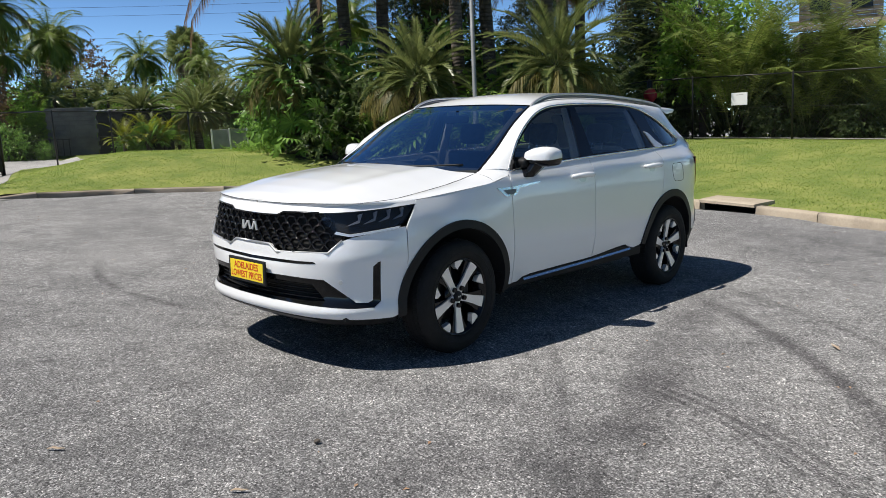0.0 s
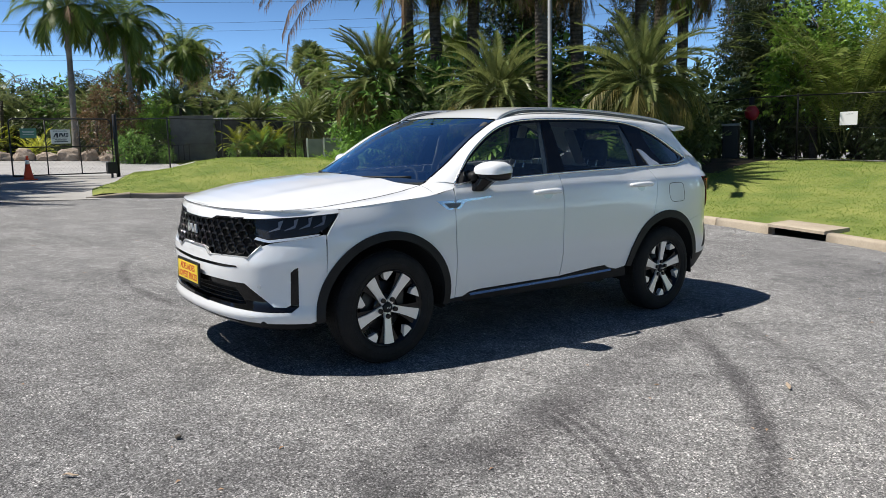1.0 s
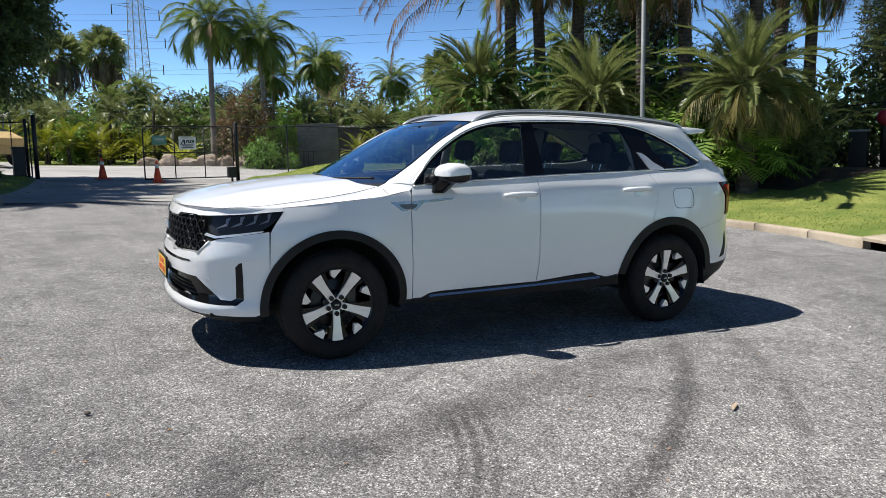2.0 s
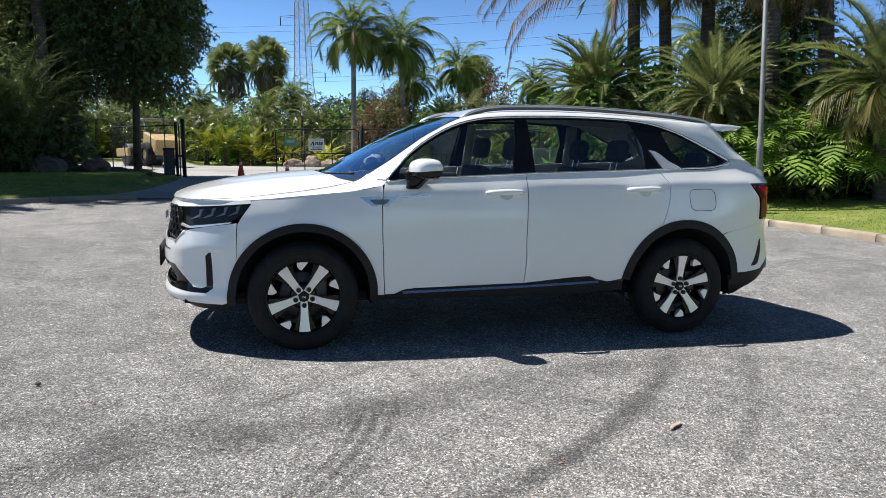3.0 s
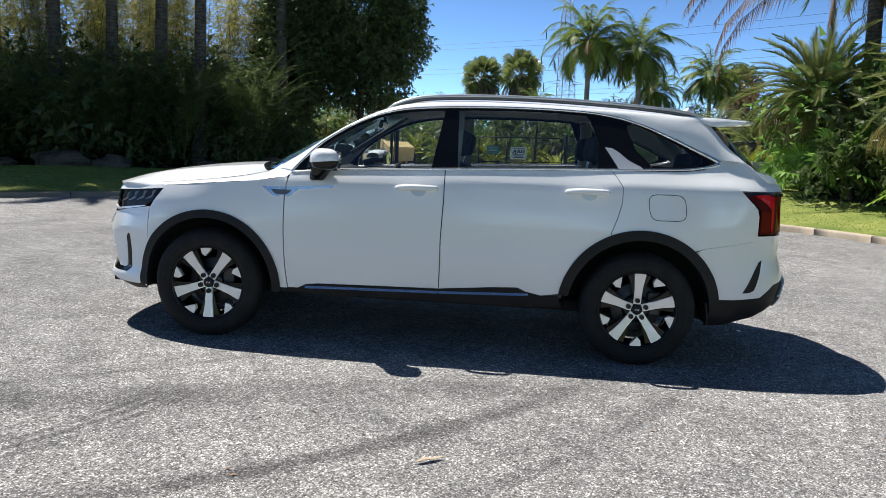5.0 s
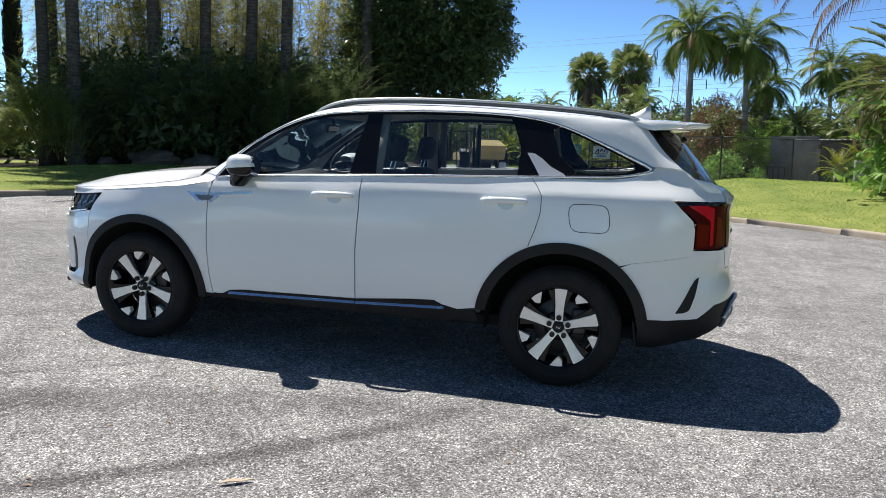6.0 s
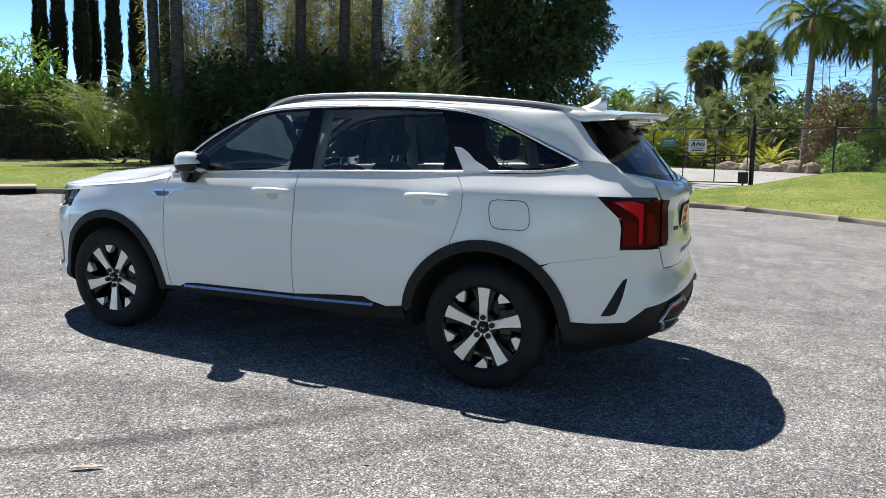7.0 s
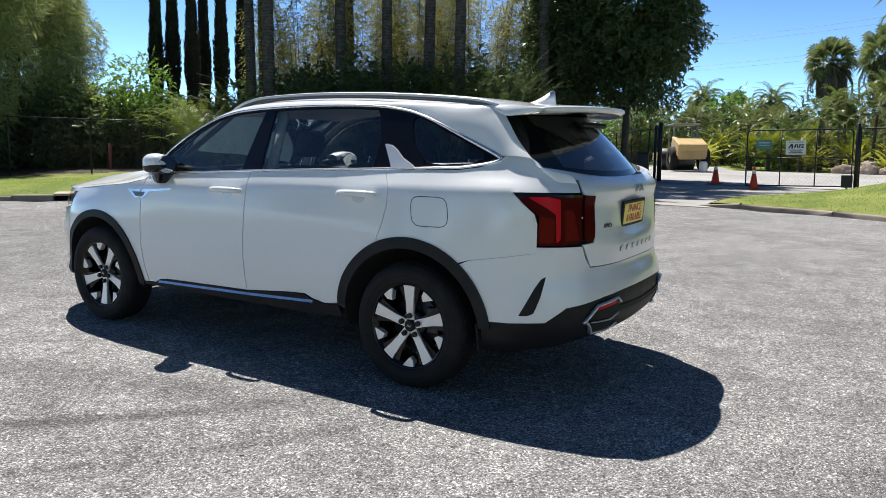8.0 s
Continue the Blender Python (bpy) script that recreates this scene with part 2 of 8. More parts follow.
def ground_z(x, y, d=None):
    d = road_dist(x, y) if d is None else d
    z = plane_z(x, y)
    if d <= 0:
        return z
    k = on_drive(x, y)
    ramp_z = 0.03 * smooth01(d / 1.0)
    right = smooth01((x - 5.5) / 4.0) * smooth01((13.5 - y) / 6.0)
    lawn = 0.10 + 0.07 * smooth01(d / 0.8)
    if x > 0:
        edge = drive_edges(y)[1] if y > 12.2 else -2.0
        rise = (0.58 + 0.30 * right) * smooth01((d - 0.2) / (5.0 + 3.5 * right)) * smooth01((x - edge) / 3.5)
        if y > 17:
            rise *= 1 - 0.85 * smooth01((y - 18.0) / 6.0)
        lawn += rise
    elif x < -3:
        lawn += (0.17 - 0.27 * smooth01((-10.5 - x) / 5.0)) * smooth01(d / 4.0)
    return z + k * ramp_z + (1 - k) * lawn


ASPHALT = mat("asphalt", (0.2, 0.2, 0.2), 0.85, spec=0.25)
_v = coords(ASPHALT)
_big = noise_tex(ASPHALT, 0.35, 5, 0.6, _v)
_mid = noise_tex(ASPHALT, 2.6, 5, 0.65, _v)
_fleck = noise_tex(ASPHALT, 11, 5, 0.7, _v)
_grain = noise_tex(ASPHALT, 150, 3, 0.8, _v)
_vor = nd(ASPHALT, "ShaderNodeTexVoronoi", Scale=135.0)
ln(ASPHALT, _v, _vor.inputs["Vector"])
_chip = nd(ASPHALT, "ShaderNodeTexVoronoi", Scale=62.0)
ln(ASPHALT, _v, _chip.inputs["Vector"])
_base = ramp(ASPHALT, _big, [(0.25, (0.168, 0.168, 0.168)), (0.75, (0.268, 0.267, 0.264))])
_base = mixc(ASPHALT, 0.75, _base, ramp(ASPHALT, _mid, [(0.28, (0.62, 0.62, 0.63)), (0.72, (1.32, 1.32, 1.30))]), "MULTIPLY")
_base = mixc(ASPHALT, 0.8, _base, ramp(ASPHALT, _fleck, [(0.3, (0.72, 0.72, 0.72)), (0.7, (1.26, 1.25, 1.24))]), "MULTIPLY")
_base = mixc(ASPHALT, 0.9, _base, ramp(ASPHALT, _grain, [(0.35, (0.28, 0.28, 0.28)), (0.50, (0.97, 0.97, 0.97)), (0.63, (1.95, 1.93, 1.92))]), "MULTIPLY")
_base = mixc(ASPHALT, 0.9, _base, ramp(ASPHALT, _vor.outputs["Color"], [(0.12, (0.20, 0.20, 0.205)), (0.45, (0.74, 0.74, 0.75)), (0.70, (1.12, 1.12, 1.13)), (0.9, (2.6, 2.57, 2.58))]), "MULTIPLY")
_base = mixc(ASPHALT, 0.8, _base, ramp(ASPHALT, _chip.outputs["Color"], [(0.12, (0.45, 0.45, 0.46)), (0.22, (1.0, 1.0, 1.0)), (0.80, (1.0, 1.0, 1.01)), (0.88, (1.75, 1.73, 1.72))]), "MULTIPLY")


def tyre_mark(base, cx, cy, radius, width, depth, mid=None, reach=1.0):
    """A scuffed dark band along a circle on the road."""
    m = ASPHALT
    dist = m.node_tree.nodes.new("ShaderNodeVectorMath")
    dist.operation = "DISTANCE"
    sep = m.node_tree.nodes.new("ShaderNodeSeparateXYZ")
    ln(m, _v, sep.inputs[0])
    com = m.node_tree.nodes.new("ShaderNodeCombineXYZ")
    ln(m, sep.outputs[0], com.inputs[0])
    ln(m, sep.outputs[1], com.inputs[1])
    ln(m, com.outputs[0], dist.inputs[0])
    dist.inputs[1].default_value = (cx, cy, 0)
    a = m.node_tree.nodes.new("ShaderNodeMath")
    a.operation = "SUBTRACT"
    ln(m, dist.outputs["Value"], a.inputs[0])
    a.inputs[1].default_value = radius
    b = m.node_tree.nodes.new("ShaderNodeMath")
    b.operation = "ABSOLUTE"
    ln(m, a.outputs[0], b.inputs[0])
    c = m.node_tree.nodes.new("ShaderNodeMapRange")
    c.inputs[1].default_value, c.inputs[2].default_value, c.inputs[3].default_value, c.inputs[4].default_value = width * 0.3, width, 1.0, 0.0
    ln(m, b.outputs[0], c.inputs[0])
    n = noise_tex(m, 0.9, 3, 0.6, _v)
    d = m.node_tree.nodes.new("ShaderNodeMapRange")
    d.inputs[1].default_value, d.inputs[2].default_value, d.inputs[3].default_value, d.inputs[4].default_value = 0.25, 0.52, 0.0, depth
    ln(m, n, d.inputs[0])
    e = m.node_tree.nodes.new("ShaderNodeMath")
    e.operation = "MULTIPLY"
    ln(m, c.outputs[0], e.inputs[0])
    ln(m, d.outputs[0], e.inputs[1])
    fac = e.outputs[0]
    if mid:
        d2 = m.node_tree.nodes.new("ShaderNodeVectorMath")
        d2.operation = "DISTANCE"
        ln(m, com.outputs[0], d2.inputs[0])
        d2.inputs[1].default_value = (*mid, 0)
        r2 = m.node_tree.nodes.new("ShaderNodeMapRange")
        r2.inputs[1].default_value, r2.inputs[2].default_value, r2.inputs[3].default_value, r2.inputs[4].default_value = reach * 0.5, reach, 1.0, 0.0
        ln(m, d2.outputs["Value"], r2.inputs[0])
        g = m.node_tree.nodes.new("ShaderNodeMath")
        g.operation = "MULTIPLY"
        ln(m, fac, g.inputs[0])
        ln(m, r2.outputs[0], g.inputs[1])
        fac = g.outputs[0]
    dark = mixc(m, 1.0, base, (0.50, 0.49, 0.505), "MULTIPLY")
    return mixc(m, fac, base, dark)


def toned_patch(base, cx, cy, r0, r1, tone):
    """A broad patch of the road, its colour multiplied by tone."""
    m = ASPHALT
    dist = m.node_tree.nodes.new("ShaderNodeVectorMath")
    dist.operation = "DISTANCE"
    ln(m, _v, dist.inputs[0])
    dist.inputs[1].default_value = (cx, cy, 0)
    c = m.node_tree.nodes.new("ShaderNodeMapRange")
    c.inputs[1].default_value, c.inputs[2].default_value, c.inputs[3].default_value, c.inputs[4].default_value = r0, r1, 1.0, 0.0
    ln(m, dist.outputs["Value"], c.inputs[0])
    n = m.node_tree.nodes.new("ShaderNodeMath")
    n.operation = "MULTIPLY_ADD"
    n.use_clamp = True
    n.inputs[1].default_value, n.inputs[2].default_value = 1.2, 0.25
    ln(m, _big, n.inputs[0])
    e = m.node_tree.nodes.new("ShaderNodeMath")
    e.operation = "MULTIPLY"
    ln(m, c.outputs[0], e.inputs[0])
    ln(m, n.outputs[0], e.inputs[1])
    return mixc(m, e.outputs[0], base, mixc(m, 1.0, base, tone, "MULTIPLY"))


for _mk in ((-64.03, 206.69, 218.47, 0.24, 0.62, (0.6, -2.0), 2.7), (-17.85, 21.82, 29.5, 0.05, 0.6, (-0.15, -1.78), 1.3), (-1.69, 1.04, 4.74, 0.10, 0.7, (1.3, -2.64), 1.9),
            (-4.54, 4.31, 9.08, 0.08, 0.6, (1.5, -2.48), 1.9), (-1.96, 1.13, 5.57, 0.07, 0.55, (2.17, -2.6), 1.8), (-2.15, -1.49, 2.50, 0.035, 0.95, (0.04, -2.74), 0.9),
            (-2.15, -1.49, 2.58, 0.03, 0.9, (0.08, -2.76), 0.85), (-2.15, -1.49, 2.42, 0.03, 0.8, (0.0, -2.7), 0.8), (3.34, 2.25, 3.99, 0.07, 0.9, (-0.64, 2.66), 1.7), (-1.55, -1.62, 1.08, 0.08, 0.5, (-0.59, -2.11), 0.9),
            (-0.4, -0.96, 1.39, 0.28, 0.45, (-0.25, -2.34), 1.4), (-3.0, -6.2, 4.6, 0.3, 0.35, (-1.6, -1.9), 2.6),
            (1.0, 2.0, 6.4, 0.2, 0.25), (-5.5, -6.0, 5.2, 0.15, 0.3), (8.5, -6.5, 5.0, 0.14, 0.25)):
    _base = tyre_mark(_base, *_mk)
_base = toned_patch(_base, -5.0, 0.5, 2.0, 6.0, (0.74, 0.745, 0.76))
_base = toned_patch(_base, 6.5, -1.5, 0.5, 3.0, (0.82, 0.82, 0.83))
_base = toned_patch(_base, 1.0, -4.2, 0.5, 2.6, (1.12, 1.11, 1.09))
ln(ASPHALT, _base, bsdf(ASPHALT).inputs["Base Color"])
bump(ASPHALT, _grain, 0.7, 0.006)

CONCRETE = varied("drive_concrete", (0.24, 0.23, 0.22), (0.36, 0.35, 0.33), 0.8, 0.85, 45, 0.3, 0.004)
KERB_STONE = varied("kerb_concrete", (0.30, 0.25, 0.19), (0.46, 0.39, 0.30), 1.6, 0.85, 40, 0.4, 0.006)
KERB_GREY = varied("kerb_grey", (0.20, 0.165, 0.125), (0.34, 0.29, 0.23), 1.2, 0.85, 40, 0.4, 0.006)
SOIL = varied("mulch", (0.020, 0.014, 0.010), (0.07, 0.05, 0.035), 2.5, 0.95, 30, 0.8, 0.03)
GRAVEL = varied("yard_gravel", (0.26, 0.255, 0.25), (0.40, 0.39, 0.38), 0.5, 0.9, 30, 0.3, 0.01)
TURF = varied("turf", (0.102, 0.152, 0.034), (0.238, 0.256, 0.074), 1.1, 0.9, 45, 0.6, 0.02, spec=0.15)

# road sheet, to the horizon
xs = sorted(set([-700, -300, -150, -90, -60] + [-46 + 0.9 * i for i in range(73)] + [25, 40, 70, 150, 300, 700]))
ys = sorted(set([-700, -300, -150, -80, -50] + [-30 + 0.9 * i for i in range(55)] + [25, 40, 70, 150, 300, 700]))
vs = [(x, y, plane_z(x, y) - (0.0 if road_dist(x, y) < 0.5 else 0.06)) for x in xs for y in ys]
tagged(obj("road", vs, grid_faces(len(xs), len(ys), flip=True), ASPHALT), "weathered grey asphalt turning circle with dark tyre marks", kind="structure")

# verge: one sheet from the kerb's back outwards
NRM = []
for i, p in enumerate(KERB):
    a, b = KERB[max(0, i - 3)], KERB[min(len(KERB) - 1, i + 3)]
    t = (b - a).normalized()
    NRM.append(Vector((-t.y, t.x)))
OFFS = [0.14, 0.35, 0.6, 0.9, 1.3, 1.7, 2.2, 2.7, 3.3, 4.0, 4.4, 4.8, 5.2, 5.6, 6.0, 6.4, 6.8, 7.2, 7.6, 8.0, 8.4, 8.8, 9.3, 9.8, 10.4, 11.0, 11.8, 12.6, 13.5, 14.5, 17, 20, 24, 30, 40, 60, 120, 300, 650]


def in_bed(x, y):
    """Whether planting with bare soil covers the place."""
    if x > 5.2 and y > 6.2:
        return x > 7.9 and math.hypot(x - 0.5, y - 3.5) > 12.9 and y < 13.4
    if x < -18.9 and 0 < y < 22:
        return True
    if x < -2.0 and y > 6:
        return y > 13.4 + (x + 13) * 0.62 and x < -3.2 + (y - 20) * -0.3 and x > -17
    return False


vs, fs, kind = [], [], []
for p, n in zip(KERB, NRM):
    for d in OFFS:
        q = p + n * d
        low = 0.14 if 21.8 < q.y < 37.5 and drive_edges(q.y)[0] - 0.8 < q.x < drive_edges(q.y)[1] + 0.5 else 0.0
        vs.append((q.x, q.y, (ground_z(q.x, q.y, d) if d < 60 else ground_z(q.x, q.y, 60) - 0.1) - low))
fs = grid_faces(len(KERB), len(OFFS), flip=False)
ground = obj("ground", vs, fs, TURF)
ground.data.materials.append(SOIL)
ground.data.materials.append(GRAVEL)
for poly in ground.data.polygons:
    c = poly.center
    poly.material_index = 1 if in_bed(c.x, c.y) else (2 if c.y > 21.5 and -10.5 < c.x < 9.8 and c.y < 37.5 else 0)
tagged(ground, "mown green lawn with bare planting beds", kind="structure")

# pale path behind the lawn's fence
_line = catmull([(22.0, 14.0, 0), (21.4, 11.0, 0), (21.0, 8.2, 0), (20.8, 6.4, 0), (20.6, 3.4, 0), (20.1, 0.4, 0), (19.4, -2.8, 0)], 40)
vs = []
for i, p in enumerate(_line):
    d = (_line[min(i + 1, 39)] - _line[max(i - 1, 0)]).normalized()
    for o in (-0.55, -0.2, 0.2, 0.55):
        q = p + Vector((-d.y, d.x, 0)) * o
        vs.append((q.x, q.y, ground_z(q.x, q.y) + 0.03))
tagged(obj("path", vs, grid_faces(40, 4), GRAVEL), "pale gravel path behind the fence", kind="structure")

# driveway: concrete crossing, then the paved yard behind the gate
vs = []
rows = [12.6 + 0.25 * i for i in range(36)]
for y in rows:
    a, b = drive_edges(y)
    for j in range(21):
        x = a + (b - a) * j / 20
        vs.append((x, y - 0.0, max(ground_z(x, y), plane_z(x, y)) + 0.012))
tagged(obj("driveway", vs, grid_faces(len(rows), 21), CONCRETE), "pale concrete driveway crossing", kind="structure")
vs = []
rows = [21.35 + 0.5 * i for i in range(30)]
for y in rows:
    a, b = drive_edges(y)
    for j in range(21):
        x = a + (b - a) * j / 20
        vs.append((x, y, plane_z(x, y) + 0.06))
tagged(obj("yard", vs, grid_faces(len(rows), 21), GRAVEL), "pale grey paved yard behind the gate", kind="structure")

# kerb stones
kerb_root = empty("kerb")
tagged(kerb_root, "concrete kerb round the turning circle", "kerb", kind="structure")
_len = [0.0]
for a, b in zip(KERB[:-1], KERB[1:]):
    _len.append(_len[-1] + (b - a).length)


def kerb_at(s):
    i = float(np.interp(s, _len, range(len(KERB))))
    k = min(int(i), len(KERB) - 2)
    f = i - k
    return KERB[k].lerp(KERB[k + 1], f), NRM[k].lerp(NRM[k + 1], f).normalized()


def nearest_s(x, y):
    return _len[min(range(len(KERB)), key=lambda i: (KERB[i].x - x) ** 2 + (KERB[i].y - y) ** 2)]


DRAINS = [(nearest_s(9.25, 1.15) - 0.56, nearest_s(9.25, 1.15) + 0.56), (nearest_s(-9.7, 5.3) - 0.7, nearest_s(-9.7, 5.3) + 0.7)]
GAP = (nearest_s(-2.6, 12.5), nearest_s(1.3, 12.9))
prof = [(0.0, -0.08), (0.004, 0.09), (0.018, 0.118), (0.04, 0.128), (0.13, 0.132), (0.15, 0.125), (0.152, -0.08)]


def kerb_stone(s0, s1, m, h=1.0, h1=None):
    n = 5
    vs = []
    for i in range(n):
        f = i / (n - 1)
        p, nn = kerb_at(s0 + (s1 - s0) * f)
        hh = h + ((h1 if h1 is not None else h) - h) * f
        for o, z in prof:
            q = p + nn * o
            vs.append(Vector((q.x, q.y, plane_z(p.x, p.y) + (z * hh if z > 0 else z))))
    k = len(prof)
    fs = grid_faces(n, k, flip=False) + [tuple(range(k)), tuple(range((n - 1) * k, n * k))[::-1]]
    obj("kerb_stone", vs, fs, m, kerb_root)


s = nearest_s(-20, -2.5)
stop = nearest_s(3.6, -9.2)
while s < stop:
    p, _ = kerb_at(s)
    step = 1.15 if p.x > 6.5 else 1.9
    e = s + step
    blocks = DRAINS + [GAP]
    hit = [b for b in blocks if s < b[1] and e > b[0]]
    if hit:
        b = hit[0]
        if b[0] - s > 0.25:
            if b is GAP:
                kerb_stone(s, b[0], KERB_GREY, 1.0, 0.25)
            else:
                kerb_stone(s, b[0] - 0.01, KERB_STONE if p.x > 6.5 else KERB_GREY)
        s = b[1]
        if b is GAP:
            kerb_stone(s, s + 0.9, KERB_GREY, 0.25, 1.0)
            s += 0.91
        continue
    kerb_stone(s, e - 0.012, KERB_STONE if p.x > 6.5 else KERB_GREY, 1.0 if p.x > 6.5 else 0.8)
    s = e

# storm drains: dark mouth under a concrete lid
for a, b in DRAINS:
    root = empty("storm_drain")
    tagged(root, "kerbside storm drain with a concrete lid over a dark mouth", "drain", kind="structure")
    n = 6
    lid, back = [], []
    for i in range(n):
        p, nn = kerb_at(a + (b - a) * i / (n - 1))
        z = plane_z(p.x, p.y)
        for o, h in ((-0.03, 0.105), (-0.03, 0.15), (0.0, 0.162), (0.48, 0.185), (0.48, 0.10)):
            q = p + nn * o
            lid.append(Vector((q.x, q.y, z + h)))
        for o, h in ((0.0, -0.03), (0.45, -0.03), (0.45, 0.11)):
            q = p + nn * o
            back.append(Vector((q.x, q.y, z + h)))
    obj("lid", lid, grid_faces(n, 5) + [tuple(range(5)), tuple(range((n - 1) * 5, n * 5))[::-1]], KERB_STONE, root, smooth=False)
    obj("mouth", back, grid_faces(n, 3), DARK, root, smooth=False)

# ---- the car: white seven-seat wagon ----
# own axes: x rearwards from the front axle, y across, z up from the road; built under one empty that leans with the road
WB, HUB_Z = 2.815, 0.36
PLAN = [(-0.93, 0.0), (-0.922, -0.20), (-0.90, -0.38), (-0.855, -0.55), (-0.77, -0.70), (-0.63, -0.81), (-0.45, -0.885), (-0.2, -0.93), (0.1, -0.95),
        (0.6, -0.952), (1.2, -0.952), (1.8, -0.952), (2.4, -0.952), (2.85, -0.947), (3.15, -0.925), (3.40, -0.88), (3.60, -0.805), (3.74, -0.69),
        (3.815, -0.53), (3.85, -0.35), (3.865, -0.17), (3.87, 0.0)]
_C = [Vector((p.x, p.y)) for p in catmull([(*p, 0) for p in PLAN], 600)]
_S = [0.0]
for _a, _b in zip(_C[:-1], _C[1:]):
    _S.append(_S[-1] + (_b - _a).length)
_S = np.array(_S)
_CX, _CY = np.array([p.x for p in _C]), np.array([p.y for p in _C])
S_END = float(_S[-1])


def sx(x):
    return float(np.interp(x, _CX, _S))


def s_front(y):
    return float(np.interp(abs(y), -_CY[:200], _S[:200]))


def s_rear(y):
    return float(np.interp(-abs(y), _CY[-200:], _S[-200:]))


# inset of the skin from the plan line, by height, at stations along it
PROFILES = [
    (0.0, [(0.18, 0.24), (0.25, 0.14), (0.295, 0.05), (0.325, 0.004), (0.36, -0.004), (0.395, 0.012), (0.45, 0.02), (0.54, 0.0), (0.615, 0.0), (0.65, 0.02), (0.70, 0.02), (0.78, 0.035), (0.895, 0.045), (0.925, 0.052), (0.962, 0.078), (1.0, 0.12)]),
    (s_front(0.60), [(0.18, 0.24), (0.25, 0.13), (0.295, 0.045), (0.325, 0.004), (0.36, -0.004), (0.395, 0.014), (0.45, 0.03), (0.56, 0.01), (0.615, 0.005), (0.66, 0.0), (0.72, 0.01), (0.80, 0.03), (0.90, 0.05), (0.93, 0.055), (0.966, 0.078), (1.0, 0.11)]),
    (sx(-0.58), [(0.18, 0.20), (0.25, 0.10), (0.30, 0.03), (0.33, 0.006), (0.37, 0.006), (0.42, 0.025), (0.55, 0.022), (0.63, 0.012), (0.665, 0.0), (0.72, 0.005), (0.80, 0.02), (0.90, 0.045), (0.96, 0.065), (1.0, 0.085)]),
    (sx(-0.3), [(0.25, 0.05), (0.35, 0.02), (0.5, 0.006), (0.65, 0.0), (0.8, 0.004), (0.9, 0.022), (0.97, 0.05), (1.02, 0.075)]),
    (sx(0.25), [(0.25, 0.07), (0.36, 0.04), (0.45, 0.018), (0.6, 0.002), (0.7, 0.0), (0.82, 0.006), (0.93, 0.022), (1.02, 0.042), (1.06, 0.052), (1.10, 0.08), (1.2, 0.13)]),
    (sx(0.7), [(0.25, 0.09), (0.36, 0.055), (0.42, 0.040), (0.5, 0.022), (0.62, 0.008), (0.72, 0.012), (0.84, 0.018), (0.95, 0.026), (1.04, 0.040), (1.068, 0.045), (1.08, 0.052), (1.115, 0.077), (1.16, 0.100), (1.3, 0.15), (1.45, 0.215), (1.6, 0.285), (1.66, 0.32)]),
    (sx(2.2), [(0.25, 0.09), (0.36, 0.055), (0.42, 0.040), (0.5, 0.022), (0.62, 0.008), (0.72, 0.010), (0.84, 0.014), (0.95, 0.022), (1.06, 0.036), (1.115, 0.043), (1.128, 0.050), (1.16, 0.072), (1.22, 0.102), (1.3, 0.135), (1.45, 0.205), (1.6, 0.28), (1.66, 0.32)]),
    (sx(2.85), [(0.25, 0.06), (0.36, 0.03), (0.45, 0.012), (0.65, 0.0), (0.85, 0.0), (1.0, 0.018), (1.11, 0.032), (1.138, 0.038), (1.15, 0.046), (1.19, 0.078), (1.25, 0.118), (1.3, 0.145), (1.45, 0.22), (1.6, 0.30), (1.66, 0.34)]),
    (sx(3.35), [(0.25, 0.10), (0.33, 0.03), (0.45, 0.01), (0.6, 0.0), (0.75, 0.004), (0.9, 0.008), (1.05, 0.02), (1.135, 0.032), (1.165, 0.055), (1.19, 0.085), (1.22, 0.116), (1.26, 0.147), (1.3, 0.172), (1.45, 0.26), (1.6, 0.35)]),
    (sx(3.62), [(0.25, 0.22), (0.30, 0.12), (0.36, 0.05), (0.44, 0.012), (0.53, 0.0), (0.62, 0.01), (0.70, 0.025), (0.8, 0.028), (0.9, 0.022), (1.05, 0.025), (1.135, 0.03), (1.165, 0.05), (1.195, 0.076), (1.23, 0.098), (1.3, 0.125), (1.45, 0.24)]),
    (s_rear(0.55), [(0.25, 0.34), (0.31, 0.16), (0.37, 0.06), (0.44, 0.015), (0.55, 0.0), (0.62, 0.01), (0.70, 0.035), (0.74, 0.045), (0.85, 0.045), (0.98, 0.055), (1.08, 0.065), (1.15, 0.05), (1.185, 0.065), (1.22, 0.13), (1.3, 0.22), (1.45, 0.36)]),
    (S_END, [(0.25, 0.36), (0.31, 0.17), (0.37, 0.06), (0.44, 0.015), (0.56, 0.0), (0.66, 0.02), (0.71, 0.06), (0.75, 0.06), (0.83, 0.045), (0.88, 0.06), (0.93, 0.095), (1.08, 0.105), (1.12, 0.075), (1.15, 0.06), (1.185, 0.075), (1.215, 0.15), (1.3, 0.24), (1.45, 0.40)]),
]
_PS = [p[0] for p in PROFILES]
_PF = [(np.array([a for a, _ in q]), np.array([b for _, b in q])) for _, q in PROFILES]


